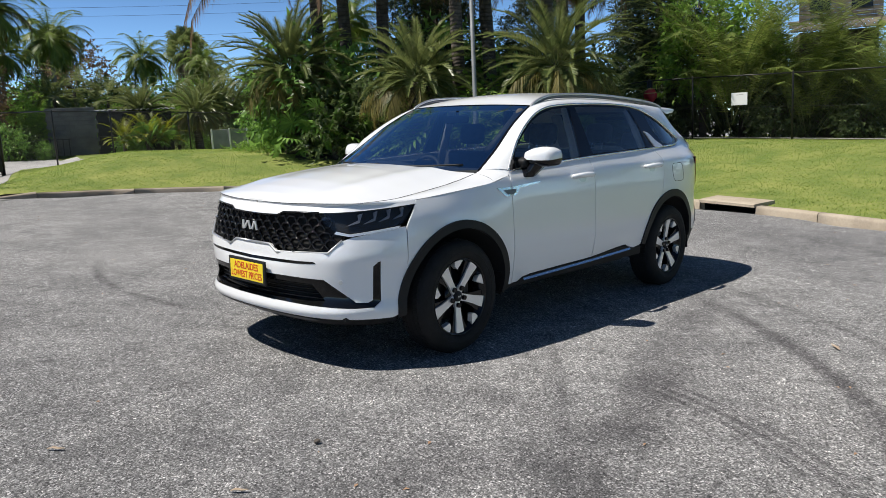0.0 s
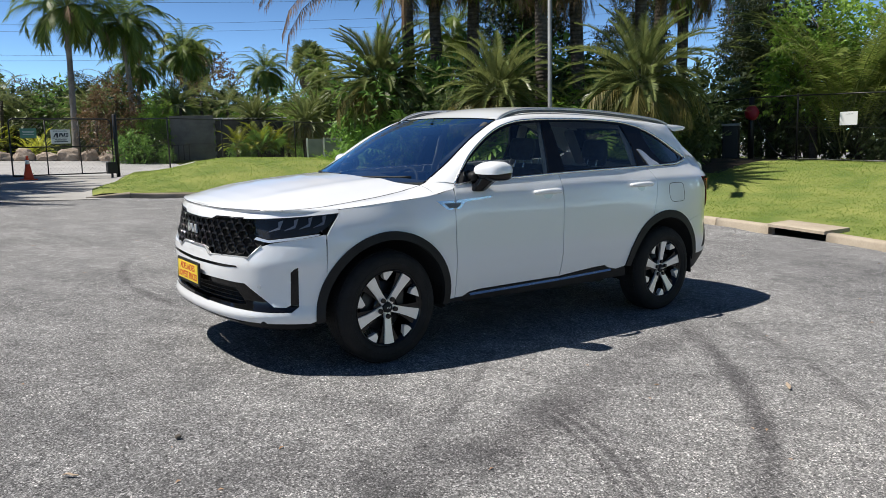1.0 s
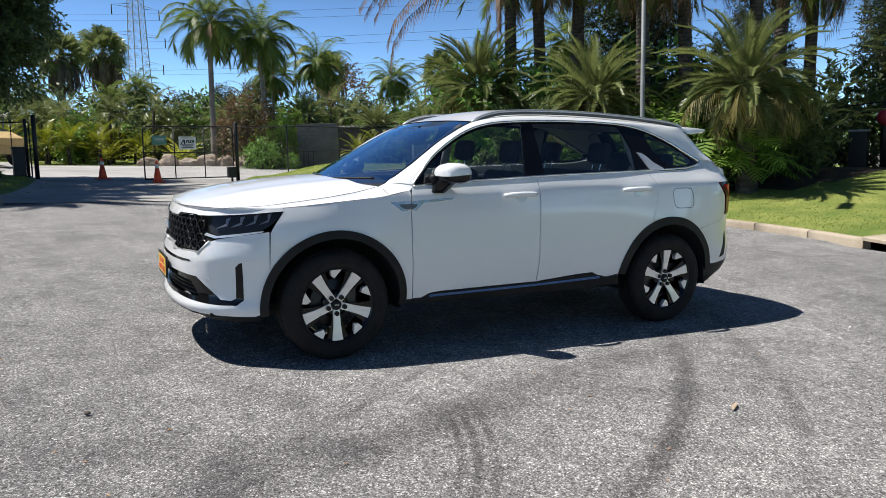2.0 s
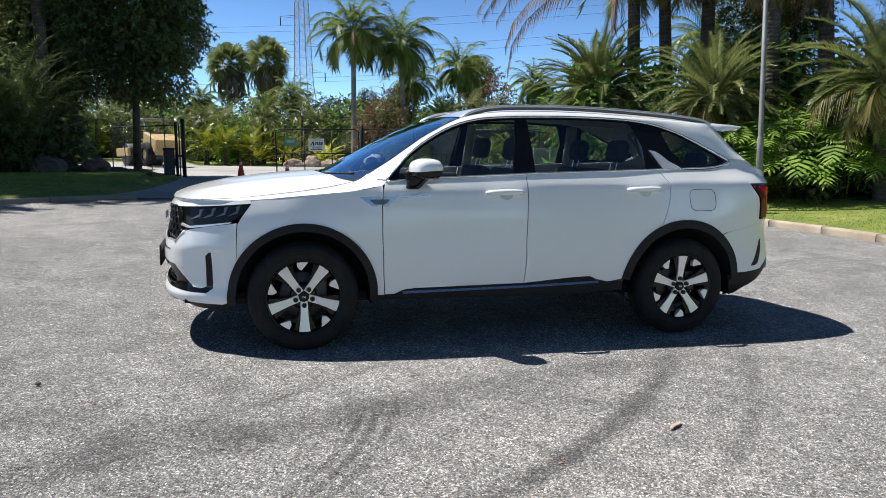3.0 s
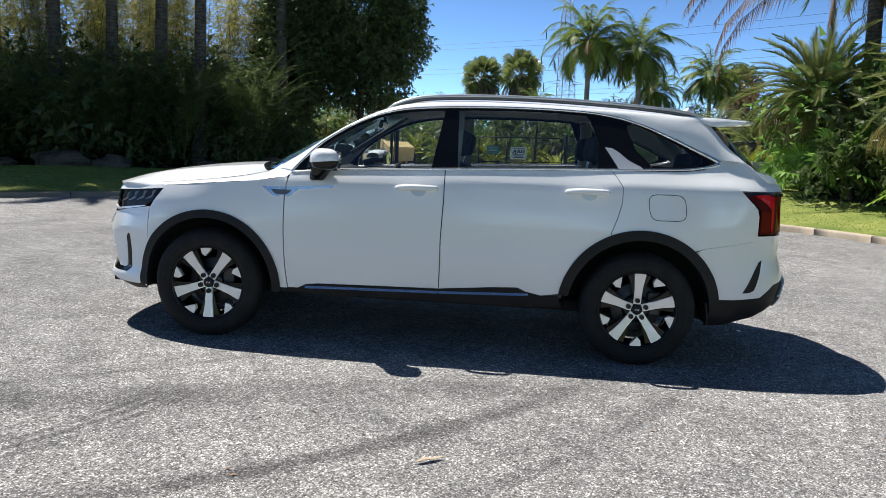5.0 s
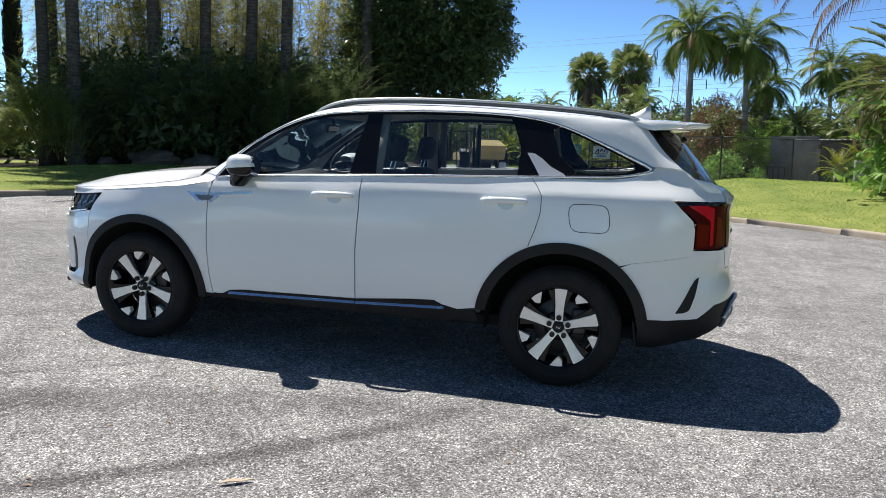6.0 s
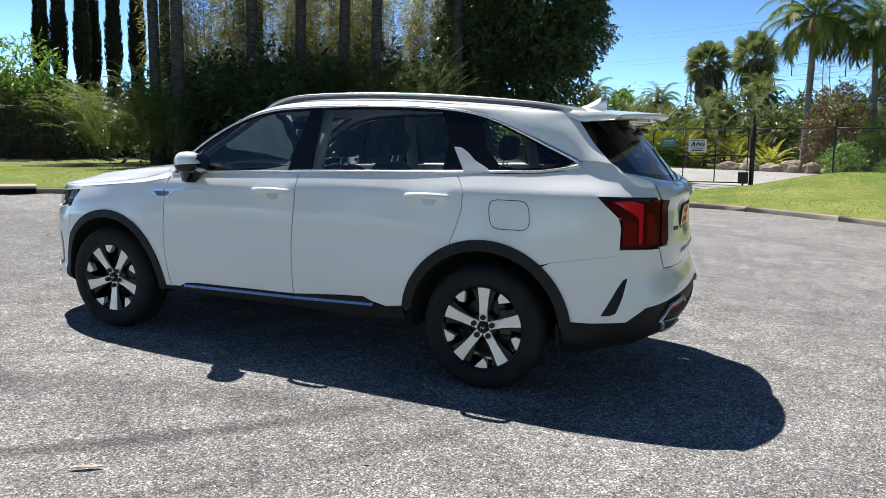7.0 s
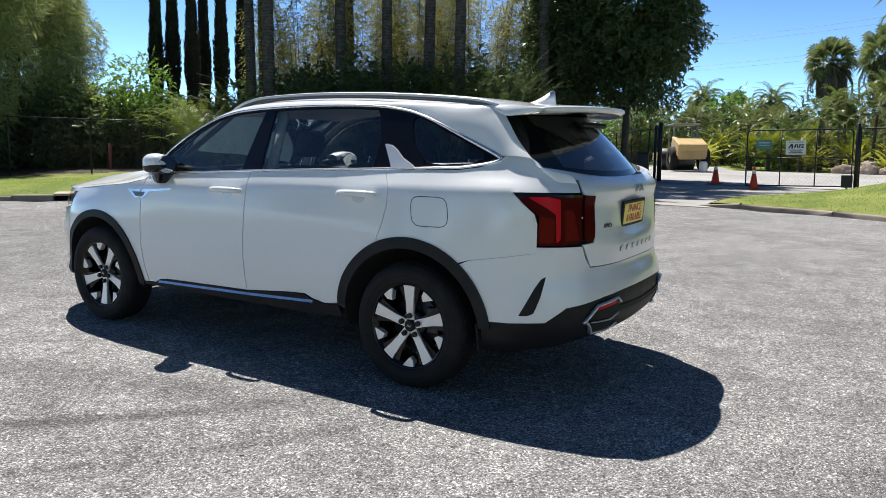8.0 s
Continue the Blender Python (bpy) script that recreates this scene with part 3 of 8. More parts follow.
def inset(s, z):
    k = max(0, min(len(_PS) - 2, int(np.searchsorted(_PS, s)) - 1))
    t = smooth01((s - _PS[k]) / (_PS[k + 1] - _PS[k]))
    d = 0.0
    for dz, w in ((-0.012, 0.25), (0, 0.5), (0.012, 0.25)):
        a = np.interp(z + dz, *_PF[k])
        b = np.interp(z + dz, *_PF[k + 1])
        d += w * (a + (b - a) * t)
    return float(d)


def skin(s, z, out=0.0, side=-1):
    """A point of the body's skin, at s along the plan line from the nose's middle."""
    i = float(np.interp(s, _S, np.arange(len(_S))))
    x, y = float(np.interp(s, _S, _CX)), float(np.interp(s, _S, _CY))
    k = max(1, min(len(_C) - 2, int(i)))
    e = 6
    a, b = _C[max(0, k - e)], _C[min(len(_C) - 1, k + e)]
    tx, ty = b - a
    if k < e:
        tx, ty = 0.0, -1.0
    if k > len(_C) - 1 - e:
        tx, ty = 0.0, 1.0
    h = math.hypot(tx, ty)
    nx, ny = ty / h, -tx / h
    d = out - inset(s, z)
    return Vector((x + nx * d, (y + ny * d) * (1 if side < 0 else -1), z))


def dense(poly, step):
    out = []
    n = len(poly)
    for i in range(n):
        a, b = Vector(poly[i]), Vector(poly[(i + 1) % n])
        k = max(1, int((b - a).length / step + 0.5))
        out += [a.lerp(b, j / k) for j in range(k)]
    return out


def round_corners(poly, r):
    out = []
    n = len(poly)
    for i in range(n):
        p, c, q = Vector(poly[i - 1]), Vector(poly[i]), Vector(poly[(i + 1) % n])
        u, v = p - c, q - c
        ang = u.angle(v, math.pi)
        if ang > radians(165) or r <= 0:
            out.append(c)
            continue
        rr = min(r, u.length * 0.45, v.length * 0.45)
        a, b = c + u.normalized() * rr, c + v.normalized() * rr
        for t in (0, 0.33, 0.67, 1):
            out.append((1 - t) ** 2 * a + 2 * t * (1 - t) * c + t * t * b)
    return out


def shrink(poly, w):
    n = len(poly)
    area = sum(poly[i].x * poly[(i + 1) % n].y - poly[(i + 1) % n].x * poly[i].y for i in range(n))
    sg = 1 if area > 0 else -1
    out = []
    for i in range(n):
        t = poly[(i + 1) % n] - poly[i - 1]
        if t.length < 1e-9:
            out.append(poly[i])
            continue
        t.normalize()
        out.append(poly[i] + Vector((-t.y, t.x)) * (w * sg))
    return out


def in_poly(p, poly):
    c = False
    j = len(poly) - 1
    for i in range(len(poly)):
        a, b = poly[i], poly[j]
        if (a.y > p[1]) != (b.y > p[1]) and p[0] < (b.x - a.x) * (p[1] - a.y) / (b.y - a.y) + a.x:
            c = not c
        j = i
    return c


def panel_data(poly, place, step=0.03, edge=0.02, gap=0.0032, corner=0.0, depth=0.014, flip=False):
    """A sheet over a flat outline, set in space by place(u, v, out), with a folded edge all round."""
    pts = [Vector(p) for p in poly]
    if corner:
        pts = round_corners(pts, corner)
    line = shrink(dense(pts, edge), gap) if gap else dense(pts, edge)
    xs, ys = [p.x for p in line], [p.y for p in line]
    inner = shrink(line, step * 0.45)
    free = []
    nx, ny = int((max(xs) - min(xs)) / step) + 2, int((max(ys) - min(ys)) / step) + 2
    for i in range(nx):
        for j in range(ny):
            q = Vector((min(xs) + i * step, min(ys) + j * step))
            if in_poly(q, inner):
                free.append(q)
    n = len(line)
    from mathutils import geometry
    v2, _, tris, _, _, _ = geometry.delaunay_2d_cdt(line + free, [], [list(range(n))], 1, 1e-6)
    verts = [place(p.x, p.y, 0.0) for p in v2]
    area = sum(line[i].x * line[(i + 1) % n].y - line[(i + 1) % n].x * line[i].y for i in range(n))
    faces = [tuple(f) if not flip else tuple(f)[::-1] for f in tris]
    o = len(verts)
    if depth:
        verts += [place(p.x, p.y, 0.0) for p in line] + [place(p.x, p.y, -depth) for p in line]
        for i in range(n):
            k = (i + 1) % n
            f = (o + i, o + n + i, o + n + k, o + k)
            if (area < 0) != flip:
                f = f[::-1]
            faces.append(f)
    return verts, faces


def skin_panel(name, poly, m, parent, side, out=0.0, label="", from_x=True, **kw):
    """A body panel drawn in (x, z) along the side, or in (s, z)."""
    pl = [(sx(a), b) for a, b in poly] if from_x else poly
    v, f = panel_data(pl, lambda s, z, o: skin(s, z, out + o, side), flip=side > 0, **kw)
    return obj(name, v, f, m, parent, label)


def arc(cx, cz, r, a0, a1, n=28):
    return [(cx + r * math.cos(radians(a0 + (a1 - a0) * i / n)), cz + r * math.sin(radians(a0 + (a1 - a0) * i / n))) for i in range(n + 1)]


def loft(a, b, cols, bulge=0.0, push=(0, -1, 0)):
    """A sheet between two lines of as many points."""
    vs = []
    for p, q in zip(a, b):
        for j in range(cols):
            t = j / (cols - 1)
            vs.append(Vector(p).lerp(Vector(q), t) + Vector(push) * (bulge * 4 * t * (1 - t)))
    return vs, grid_faces(len(a), cols)


def mirror_y(pts):
    return [Vector((p[0], -p[1], p[2])) for p in pts]


car = empty("car", CAR)
tagged(car, "white seven-seat wagon with black wheel-arch trims, parked on the asphalt", "car")

# --- outlines shared by panels (x, z) ---
DLO_TOP = [(0.545, 1.128), (0.62, 1.215), (0.708, 1.305), (0.80, 1.375), (0.90, 1.438), (1.0, 1.490), (1.097, 1.528), (1.20, 1.555), (1.296, 1.571), (1.45, 1.584), (1.62, 1.593),
           (1.91, 1.602), (2.2, 1.602), (2.424, 1.594), (2.56, 1.580), (2.689, 1.556), (2.83, 1.513), (2.965, 1.460), (3.11, 1.400), (3.248, 1.342), (3.30, 1.318)]
DLO_LOW = [(0.545, 1.122), (0.80, 1.146), (1.08, 1.162), (1.575, 1.190), (1.88, 1.204), (2.3, 1.222), (2.636, 1.236), (2.9, 1.248), (3.08, 1.256), (3.20, 1.272), (3.285, 1.298)]


def low_at(x):
    return float(np.interp(x, [p[0] for p in DLO_LOW], [p[1] for p in DLO_LOW]))


def top_at(x):
    return float(np.interp(x, [p[0] for p in DLO_TOP], [p[1] for p in DLO_TOP]))


def shoulder(x):
    return float(np.interp(x, [-0.62, -0.4, -0.04, 0.32, 0.53], [0.962, 0.985, 1.022, 1.058, 1.10]))


F_ARC = 0.487
R_ARC = 0.502
BPIL = 1.547
WIN = 0.014

# inner line of the roof frame: windscreen edge, roof edge, rear window edge
FRAME_IN = [(0.395, -0.748, 1.135), (0.483, -0.736, 1.19), (0.602, -0.717, 1.265), (0.718, -0.693, 1.345), (0.838, -0.668, 1.425), (0.955, -0.645, 1.490), (1.05, -0.627, 1.538), (1.14, -0.613, 1.574), (1.27, -0.605, 1.606), (1.45, -0.60, 1.628), (1.70, -0.60, 1.640),
            (2.0, -0.60, 1.642), (2.3, -0.60, 1.636), (2.55, -0.60, 1.622), (2.78, -0.597, 1.612), (2.95, -0.595, 1.606), (3.10, -0.594, 1.601), (3.19, -0.595, 1.594), (3.228, -0.604, 1.556), (3.268, -0.623, 1.507), (3.348, -0.664, 1.41), (3.452, -0.714, 1.315)]


def build_side(side):
    """All sheets of one flank of the car. side: -1 or 1."""
    mir = (lambda pts: pts) if side < 0 else mirror_y

    # fender
    top = [(-0.345, 0.966), (-0.338, 0.9915), (-0.27, shoulder(-0.27)), (-0.2, shoulder(-0.2)), (0.0, shoulder(0.0)), (0.2, shoulder(0.2)), (0.40, 1.072), (0.52, 1.098)]
    poly = [(-0.43, 0.60), (-0.425, 0.84), (-0.40, 0.885)] + top + [(0.523, 1.06), (0.513, 0.98), (0.514, 0.76), (0.527, 0.50), (0.541, 0.355), (0.489, 0.355)] + arc(0, HUB_Z, F_ARC, 0, 150)
    skin_panel("fender", poly, PAINT, car, side)
    # doors
    poly = [(0.541, 0.36), (0.527, 0.50), (0.514, 0.76), (0.513, 0.98), (0.523, 1.06), (0.535, 1.118)] + [(x, low_at(x) - 0.004) for x in (0.8, 1.08, 1.3, BPIL)] + \
           [(1.550, 1.0), (1.541, 0.74), (1.545, 0.6), (1.541, 0.415), (1.2, 0.408), (0.75, 0.398), (0.665, 0.388), (0.61, 0.36)]
    door = skin_panel("front_door", poly, PAINT, car, side)
    poly = [(1.541, 0.415), (1.545, 0.6), (1.541, 0.74), (1.550, 1.0), (BPIL, low_at(BPIL) - 0.004)] + [(x, low_at(x) - 0.004) for x in (1.88, 2.3, 2.60)] + \
           [(2.64, 1.18), (2.672, 1.13), (2.670, 1.03), (2.645, 0.93), (2.612, 0.838)] + arc(WB, HUB_Z, R_ARC, 113, 172, 14) + [(2.20, 0.41), (2.10, 0.432), (2.05, 0.455), (1.9, 0.448)]
    rdoor = skin_panel("rear_door", poly, PAINT, car, side)
    # rear quarter
    poly = [(2.612, 0.838), (2.645, 0.93), (2.670, 1.03), (2.672, 1.13), (2.64, 1.18), (2.60, low_at(2.6) - 0.004)] + [(x, low_at(x) - 0.012) for x in (2.9, 3.08, 3.2)] + [(3.315, 1.294), (3.335, 1.324)] + \
           [(3.42, 1.326), (3.50, 1.318), (3.545, 1.292), (3.60, 1.235), (3.645, 1.203), (3.70, 1.197), (3.742, 1.194), (3.744, 1.142), (3.635, 1.142), (3.42, 1.140), (3.47, 1.09), (3.535, 1.03), (3.55, 0.98), (3.55, 0.835), (3.54, 0.828), (3.2, 0.773), (3.14, 0.755)] + arc(WB, HUB_Z, R_ARC, 50, 113, 20)
    quarter = skin_panel("quarter_panel", poly, PAINT, car, side, gap=0.0008)
    # rear bumper, painted
    yb = s_rear(0.0)
    poly = [(sx(3.285), 0.50)] + [(sx(a), b) for a, b in arc(WB, HUB_Z, R_ARC, 18, 50, 12)] + [(sx(3.2), 0.773), (sx(3.54), 0.828), (sx(3.55), 0.86), (sx(3.68), 0.862), (s_rear(0.665), 0.862),
            (s_rear(0.64), 0.80), (s_rear(0.60), 0.745), (s_rear(0.3), 0.742), (yb, 0.742), (yb, 0.60), (s_rear(0.3), 0.597), (s_rear(0.52), 0.585), (s_rear(0.62), 0.57), (sx(3.69), 0.545), (sx(3.60), 0.465), (sx(3.42), 0.452), (sx(3.30), 0.452)]
    skin_panel("rear_bumper", poly, PAINT, car, side, from_x=False, gap=0.0008)
    # bumper's black lower skirt
    poly = [(sx(3.30), 0.45), (sx(3.42), 0.45), (sx(3.60), 0.462), (sx(3.69), 0.542), (s_rear(0.62), 0.568), (s_rear(0.52), 0.583), (s_rear(0.3), 0.595), (yb, 0.598), (yb, 0.34), (s_rear(0.45), 0.335), (sx(3.7), 0.32), (sx(3.45), 0.275), (sx(3.27), 0.27), (sx(3.27), 0.42)]
    skin_panel("rear_skirt", poly, BLACK_PLASTIC, car, side, from_x=False, out=-0.004, gap=0.0, label="black plastic rear skirt")
    # tailgate, painted lower half
    poly = [(yb, 0.745), (s_rear(0.3), 0.745), (s_rear(0.595), 0.75), (s_rear(0.64), 0.83), (s_rear(0.66), 0.87), (s_rear(0.575), 0.875), (s_rear(0.56), 0.93), (s_rear(0.56), 1.12), (s_rear(0.655), 1.13),
            (s_rear(0.670), 1.15), (s_rear(0.670), 1.19), (s_rear(0.66), 1.205), (s_rear(0.5), 1.208), (s_rear(0.25), 1.208), (yb, 1.208)]
    skin_panel("tailgate_half", poly, PAINT, car, side, from_x=False, gap=0.0)
    # black shoulder gap under the tailgate
    poly = [(yb, 0.69), (s_rear(0.62), 0.70), (s_rear(0.66), 0.86), (s_rear(0.6), 0.9), (yb, 0.8)]
    skin_panel("tailgate_seal", poly, DARK, car, side, out=-0.02, from_x=False, gap=0, depth=0)

    # tail lamp: outer and inner pieces
    poly = [(sx(3.425), 1.136), (sx(3.5), 1.140), (sx(3.64), 1.137), (s_rear(0.675), 1.134), (s_rear(0.672), 0.885), (sx(3.68), 0.868), (sx(3.553), 0.868), (sx(3.553), 1.02), (sx(3.525), 1.05), (sx(3.46), 1.10)]
    lamp = skin_panel("tail_lamp", poly, DARK_RED, car, side, out=0.006, from_x=False, corner=0.008, label="dark red wraparound tail lamp")
    poly = [(s_rear(0.655), 1.131), (s_rear(0.565), 1.126), (s_rear(0.565), 0.905), (s_rear(0.585), 0.878), (s_rear(0.625), 0.876), (s_rear(0.655), 0.90)]
    skin_panel("lamp_inner", poly, DARK_RED, lamp, side, out=0.004, from_x=False, corner=0.006)
    poly = [(sx(3.50), 1.118), (sx(3.60), 1.122), (sx(3.655), 1.108), (sx(3.658), 0.90), (sx(3.64), 0.885), (sx(3.635), 1.03), (sx(3.60), 1.06)]
    skin_panel("light_bar", poly, BRIGHT_RED, lamp, side, out=0.0085, from_x=False, corner=0.01, gap=0, depth=0.004, label="bright red light bar")
    poly = [(sx(3.56), 1.02), (sx(3.63), 1.01), (sx(3.63), 0.885), (sx(3.56), 0.885)]
    skin_panel("reflector", poly, RED_LENS, lamp, side, out=0.0075, from_x=False, corner=0.01, gap=0, depth=0.004)
    poly = [(sx(3.675), 1.06), (sx(3.715), 1.05), (s_rear(0.69), 0.90), (sx(3.68), 0.89)]
    skin_panel("reflector", poly, RED_LENS, lamp, side, out=0.0072, from_x=False, corner=0.01, gap=0, depth=0.004)
    poly = [(sx(3.435), 1.133), (sx(3.5), 1.1375), (sx(3.64), 1.1345), (s_rear(0.678), 1.1315), (s_rear(0.678), 1.118), (sx(3.655), 1.121), (sx(3.60), 1.126), (sx(3.50), 1.122), (sx(3.455), 1.108)]
    skin_panel("lamp_brow", poly, GLOSS_BLACK, lamp, side, out=0.010, from_x=False, gap=0, depth=0.004)
    # slanted black vent in the bumper's flank
    poly = [(3.60, 0.708), (3.577, 0.695), (3.545, 0.645), (3.495, 0.545), (3.47, 0.497), (3.515, 0.50), (3.545, 0.515), (3.575, 0.60)]
    skin_panel("bumper_vent", poly, BLACK_PLASTIC, car, side, out=0.003, gap=0, corner=0.006)

    # wheel-arch trims and wells
    for cx, r0, r1, a0, a1 in ((0.0, 0.437, 0.490, -4, 186), (WB, 0.447, 0.510, 6, 172)):
        ring = arc(cx, HUB_Z, r1, a0, a1, 40) + arc(cx, HUB_Z, r0, a1, a0, 40)
        skin_panel("arch_trim", ring, BLACK_PLASTIC, car, side, out=0.011, gap=0, depth=0.03, step=0.05, label="black plastic wheel-arch trim")
        rows = []
        for i in range(33):
            a = radians(-8 + 196 * i / 32)
            px, pz = cx + 0.455 * math.cos(a), HUB_Z + 0.455 * math.sin(a)
            y_out = skin(sx(px), max(pz, 0.3), 0.0, -1).y + 0.006
            rows += [Vector((px, y_out, pz)), Vector((px, -0.60, pz))]
        hubv = len(rows)
        rows.append(Vector((cx, -0.60, HUB_Z)))
        fs = [f[::-1] for f in grid_faces(33, 2)] + [(2 * i + 1, 2 * i + 3, hubv) for i in range(32)]
        obj("wheel_well", mir(rows), fs, DARK, car)
    # mudflap behind the rear wheel, and behind the front one
    for fx, fz in ((3.27, 0.25), (0.47, 0.27)):
        bm = bmesh.new()
        add_box(bm, (0.014, 0.20, 0.15), (fx - 0.02, side * 0.80, fz + 0.11), (0, -8, 0), 0.005)
        part("mudflap", bm, RUBBER, car)

    # sill trim with bright strip
    poly = [(0.47, 0.36), (0.60, 0.357), (0.66, 0.386), (0.75, 0.396), (1.2, 0.406), (1.541, 0.412), (1.9, 0.445), (2.045, 0.452), (2.095, 0.43), (2.20, 0.408), (2.31, 0.415), (2.33, 0.345), (1.4, 0.335), (0.5, 0.335)]
    sill = skin_panel("sill_trim", poly, BLACK_PLASTIC, car, side, out=0.006, gap=0, label="black plastic sill trim with a bright strip")
    for a, b in ((0.66, 1.540), (1.546, 2.118)):
        n = 14
        up = [(a + (b - a) * i / n, np.interp(a + (b - a) * i / n, [0.66, 1.54, 2.118], [0.382, 0.402, 0.424])) for i in range(n + 1)]
        lo = [(x, z - 0.015) for x, z in up][::-1]
        if a < 1:
            up = [(x, z) for x, z in up]
        pl = [(sx(p), float(q)) for p, q in up + lo]
        v, f = panel_data(pl, lambda s, z, o: skin(s, z, 0.010 + o + 0.9 * (float(np.interp(s, [sx(0.66), sx(1.54), sx(2.118)], [0.382, 0.402, 0.424])) - z), side), flip=side > 0, gap=0, depth=0.02, step=0.02)
        obj("bright_strip", v, f, CHROME, sill)

    # side windows
    top1 = [p for p in DLO_TOP if p[0] < 1.46]
    poly = [(0.63, low_at(0.63) + WIN)] + [(x + 0.012, z - 0.018) for x, z in top1 if x > 0.6] + [(1.52, 1.570), (1.455, low_at(1.45) + WIN)]
    skin_panel("window", poly, GLASS_SIDE, door, side, out=-0.008, gap=0, depth=0, corner=0.0, label="lightly tinted window glass")
    poly = [(1.625, low_at(1.62) + WIN), (1.605, 1.578)] + [(x, z - 0.018) for x, z in DLO_TOP if 1.65 < x < 2.43] + [(2.455, 1.54), (2.515, 1.40), (2.51, low_at(2.5) + WIN)]
    skin_panel("window", poly, GLASS_REAR, rdoor, side, out=-0.008, gap=0, depth=0, label="tinted window glass")
    poly = [(2.70, 1.50), (2.715, 1.525), (2.75, 1.525), (2.83, 1.493), (2.965, 1.438), (3.11, 1.378), (3.20, 1.338), (3.215, 1.305), (3.15, 1.280), (2.95, 1.266), (2.86, 1.275), (2.75, 1.37)]
    skin_panel("window", poly, GLASS_REAR, quarter, side, out=-0.008, gap=0, depth=0, corner=0.015, label="tinted quarter glass")
    # black pillars and frit round the glass
    out2 = -0.0035
    black = [
        [(0.552, 1.131)] + [(x, z - 0.004) for x, z in DLO_TOP if 0.6 < x < 0.78] + [(0.80, 1.368), (0.81, 1.355), (0.70, 1.27), (0.645, 1.20), (0.63, low_at(0.63) + 0.004)],
        [(1.455, low_at(1.455) + 0.004), (1.52, 1.588), (1.605, 1.592), (1.625, low_at(1.625) + 0.004)],
        [(2.51, low_at(2.51) + 0.004), (2.515, 1.40), (2.455, 1.54), (2.425, 1.58), (2.424, 1.588), (2.56, 1.574), (2.689, 1.551), (2.74, 1.535), (2.70, 1.52), (2.70, 1.49), (2.75, 1.37), (2.85, 1.275), (2.84, low_at(2.84) + 0.004)],
        [(2.74, 1.535), (2.83, 1.508), (2.965, 1.455), (3.11, 1.395), (3.248, 1.337), (3.285, 1.315), (3.21, 1.30), (3.2, 1.338), (3.11, 1.379), (2.965, 1.44), (2.83, 1.494), (2.75, 1.524)],
        [(2.84, low_at(2.84) + 0.004), (2.86, 1.275), (2.95, 1.266), (3.15, 1.281), (3.215, 1.307), (3.285, 1.312), (3.2, 1.278), (3.08, 1.261)],
    ]
    for b in black:
        skin_panel("pillar_trim", b, GLOSS_BLACK, car, side, out=out2, gap=0, depth=0.02)
    # thin upper black edge of the door glass
    for x0, x1 in ((0.79, 1.53), (1.6, 2.43)):
        up = [(x, top_at(x) - 0.002) for x in np.linspace(x0, x1, 16)]
        lo = [(x + 0.008 * (x0 < 1), top_at(x) - 0.022) for x in np.linspace(x0, x1, 16)][::-1]
        skin_panel("glass_edge", up + lo, GLOSS_BLACK, car, side, out=out2 + 0.001, gap=0, depth=0.012)
    # silver blade at the foot of the quarter glass
    poly = [(2.645, low_at(2.64) + 0.004), (2.555, 1.375), (2.60, 1.370), (2.645, 1.345), (2.70, 1.30), (2.78, 1.262), (2.80, low_at(2.8) + 0.002)]
    skin_panel("quarter_blade", poly, ALLOY, car, side, out=0.008, gap=0, corner=0.006, label="satin silver blade trim")
    # bright window surround
    for nm, line, r in (("window_surround", [(x, z) for x, z in DLO_TOP] + [(3.318, 1.306)], 0.008), ("window_surround", [(x, z) for x, z in DLO_LOW[:-1]] + [(3.27, 1.284), (3.305, 1.294), (3.318, 1.304)], 0.0075)):
        pts = catmull([(a, 0, b) for a, b in line], 90)
        pp = [skin(sx(p.x), p.z, 0.002, side) for p in pts]
        v, f = tube_data(pp, [r * (1 + 0.75 * smooth01((i - 62) / 24)) for i in range(90)], 6, 0.6, up=(0, -1, 0))
        obj(nm, v, f, CHROME, car)

    # roof frame: pillar and cant rail in one sheet
    a = [skin(sx(x), z, 0.0, -1) for x, z in DLO_TOP]
    a = [p + Vector((0, -0.001, 0.004)) for p in a]
    la, lb = catmull(a, 120), catmull(FRAME_IN, 120)
    v, f = loft(la, lb, 9, 0.012, (0, -0.75, 0.65))
    for i in range(70, 120):
        for j in range(9):
            v[i * 9 + j] += Vector((0, -0.75, 0.65)) * (4 * (j / 8) * (1 - j / 8) * (0.009 * smooth01((i - 70) / 20) - 0.013 * smooth01((i - 104) / 15)))
    v = mir(v)
    obj("roof_frame", v, [q[::-1] for q in f] if side < 0 else f, PAINT, car)
    # fillet from the frame's foot to the fender and the cowl
    a = [skin(sx(x), z, 0.0, -1) for x, z in ((0.36, shoulder(0.36)), (0.41, shoulder(0.41)), (0.46, 1.086), (0.52, 1.098), (0.545, 1.125))]
    b = [(0.347, -0.746, 1.114), (0.36, -0.747, 1.120), (0.378, -0.748, 1.127), (0.395, -0.748, 1.136), (0.44, -0.742, 1.168)]
    v, f = loft(catmull(a, 20), catmull(b, 20), 8, 0.010, (0, -0.6, 0.8))
    v = mir(v)
    obj("cowl_side", v, [q[::-1] for q in f] if side < 0 else f, PAINT, car)
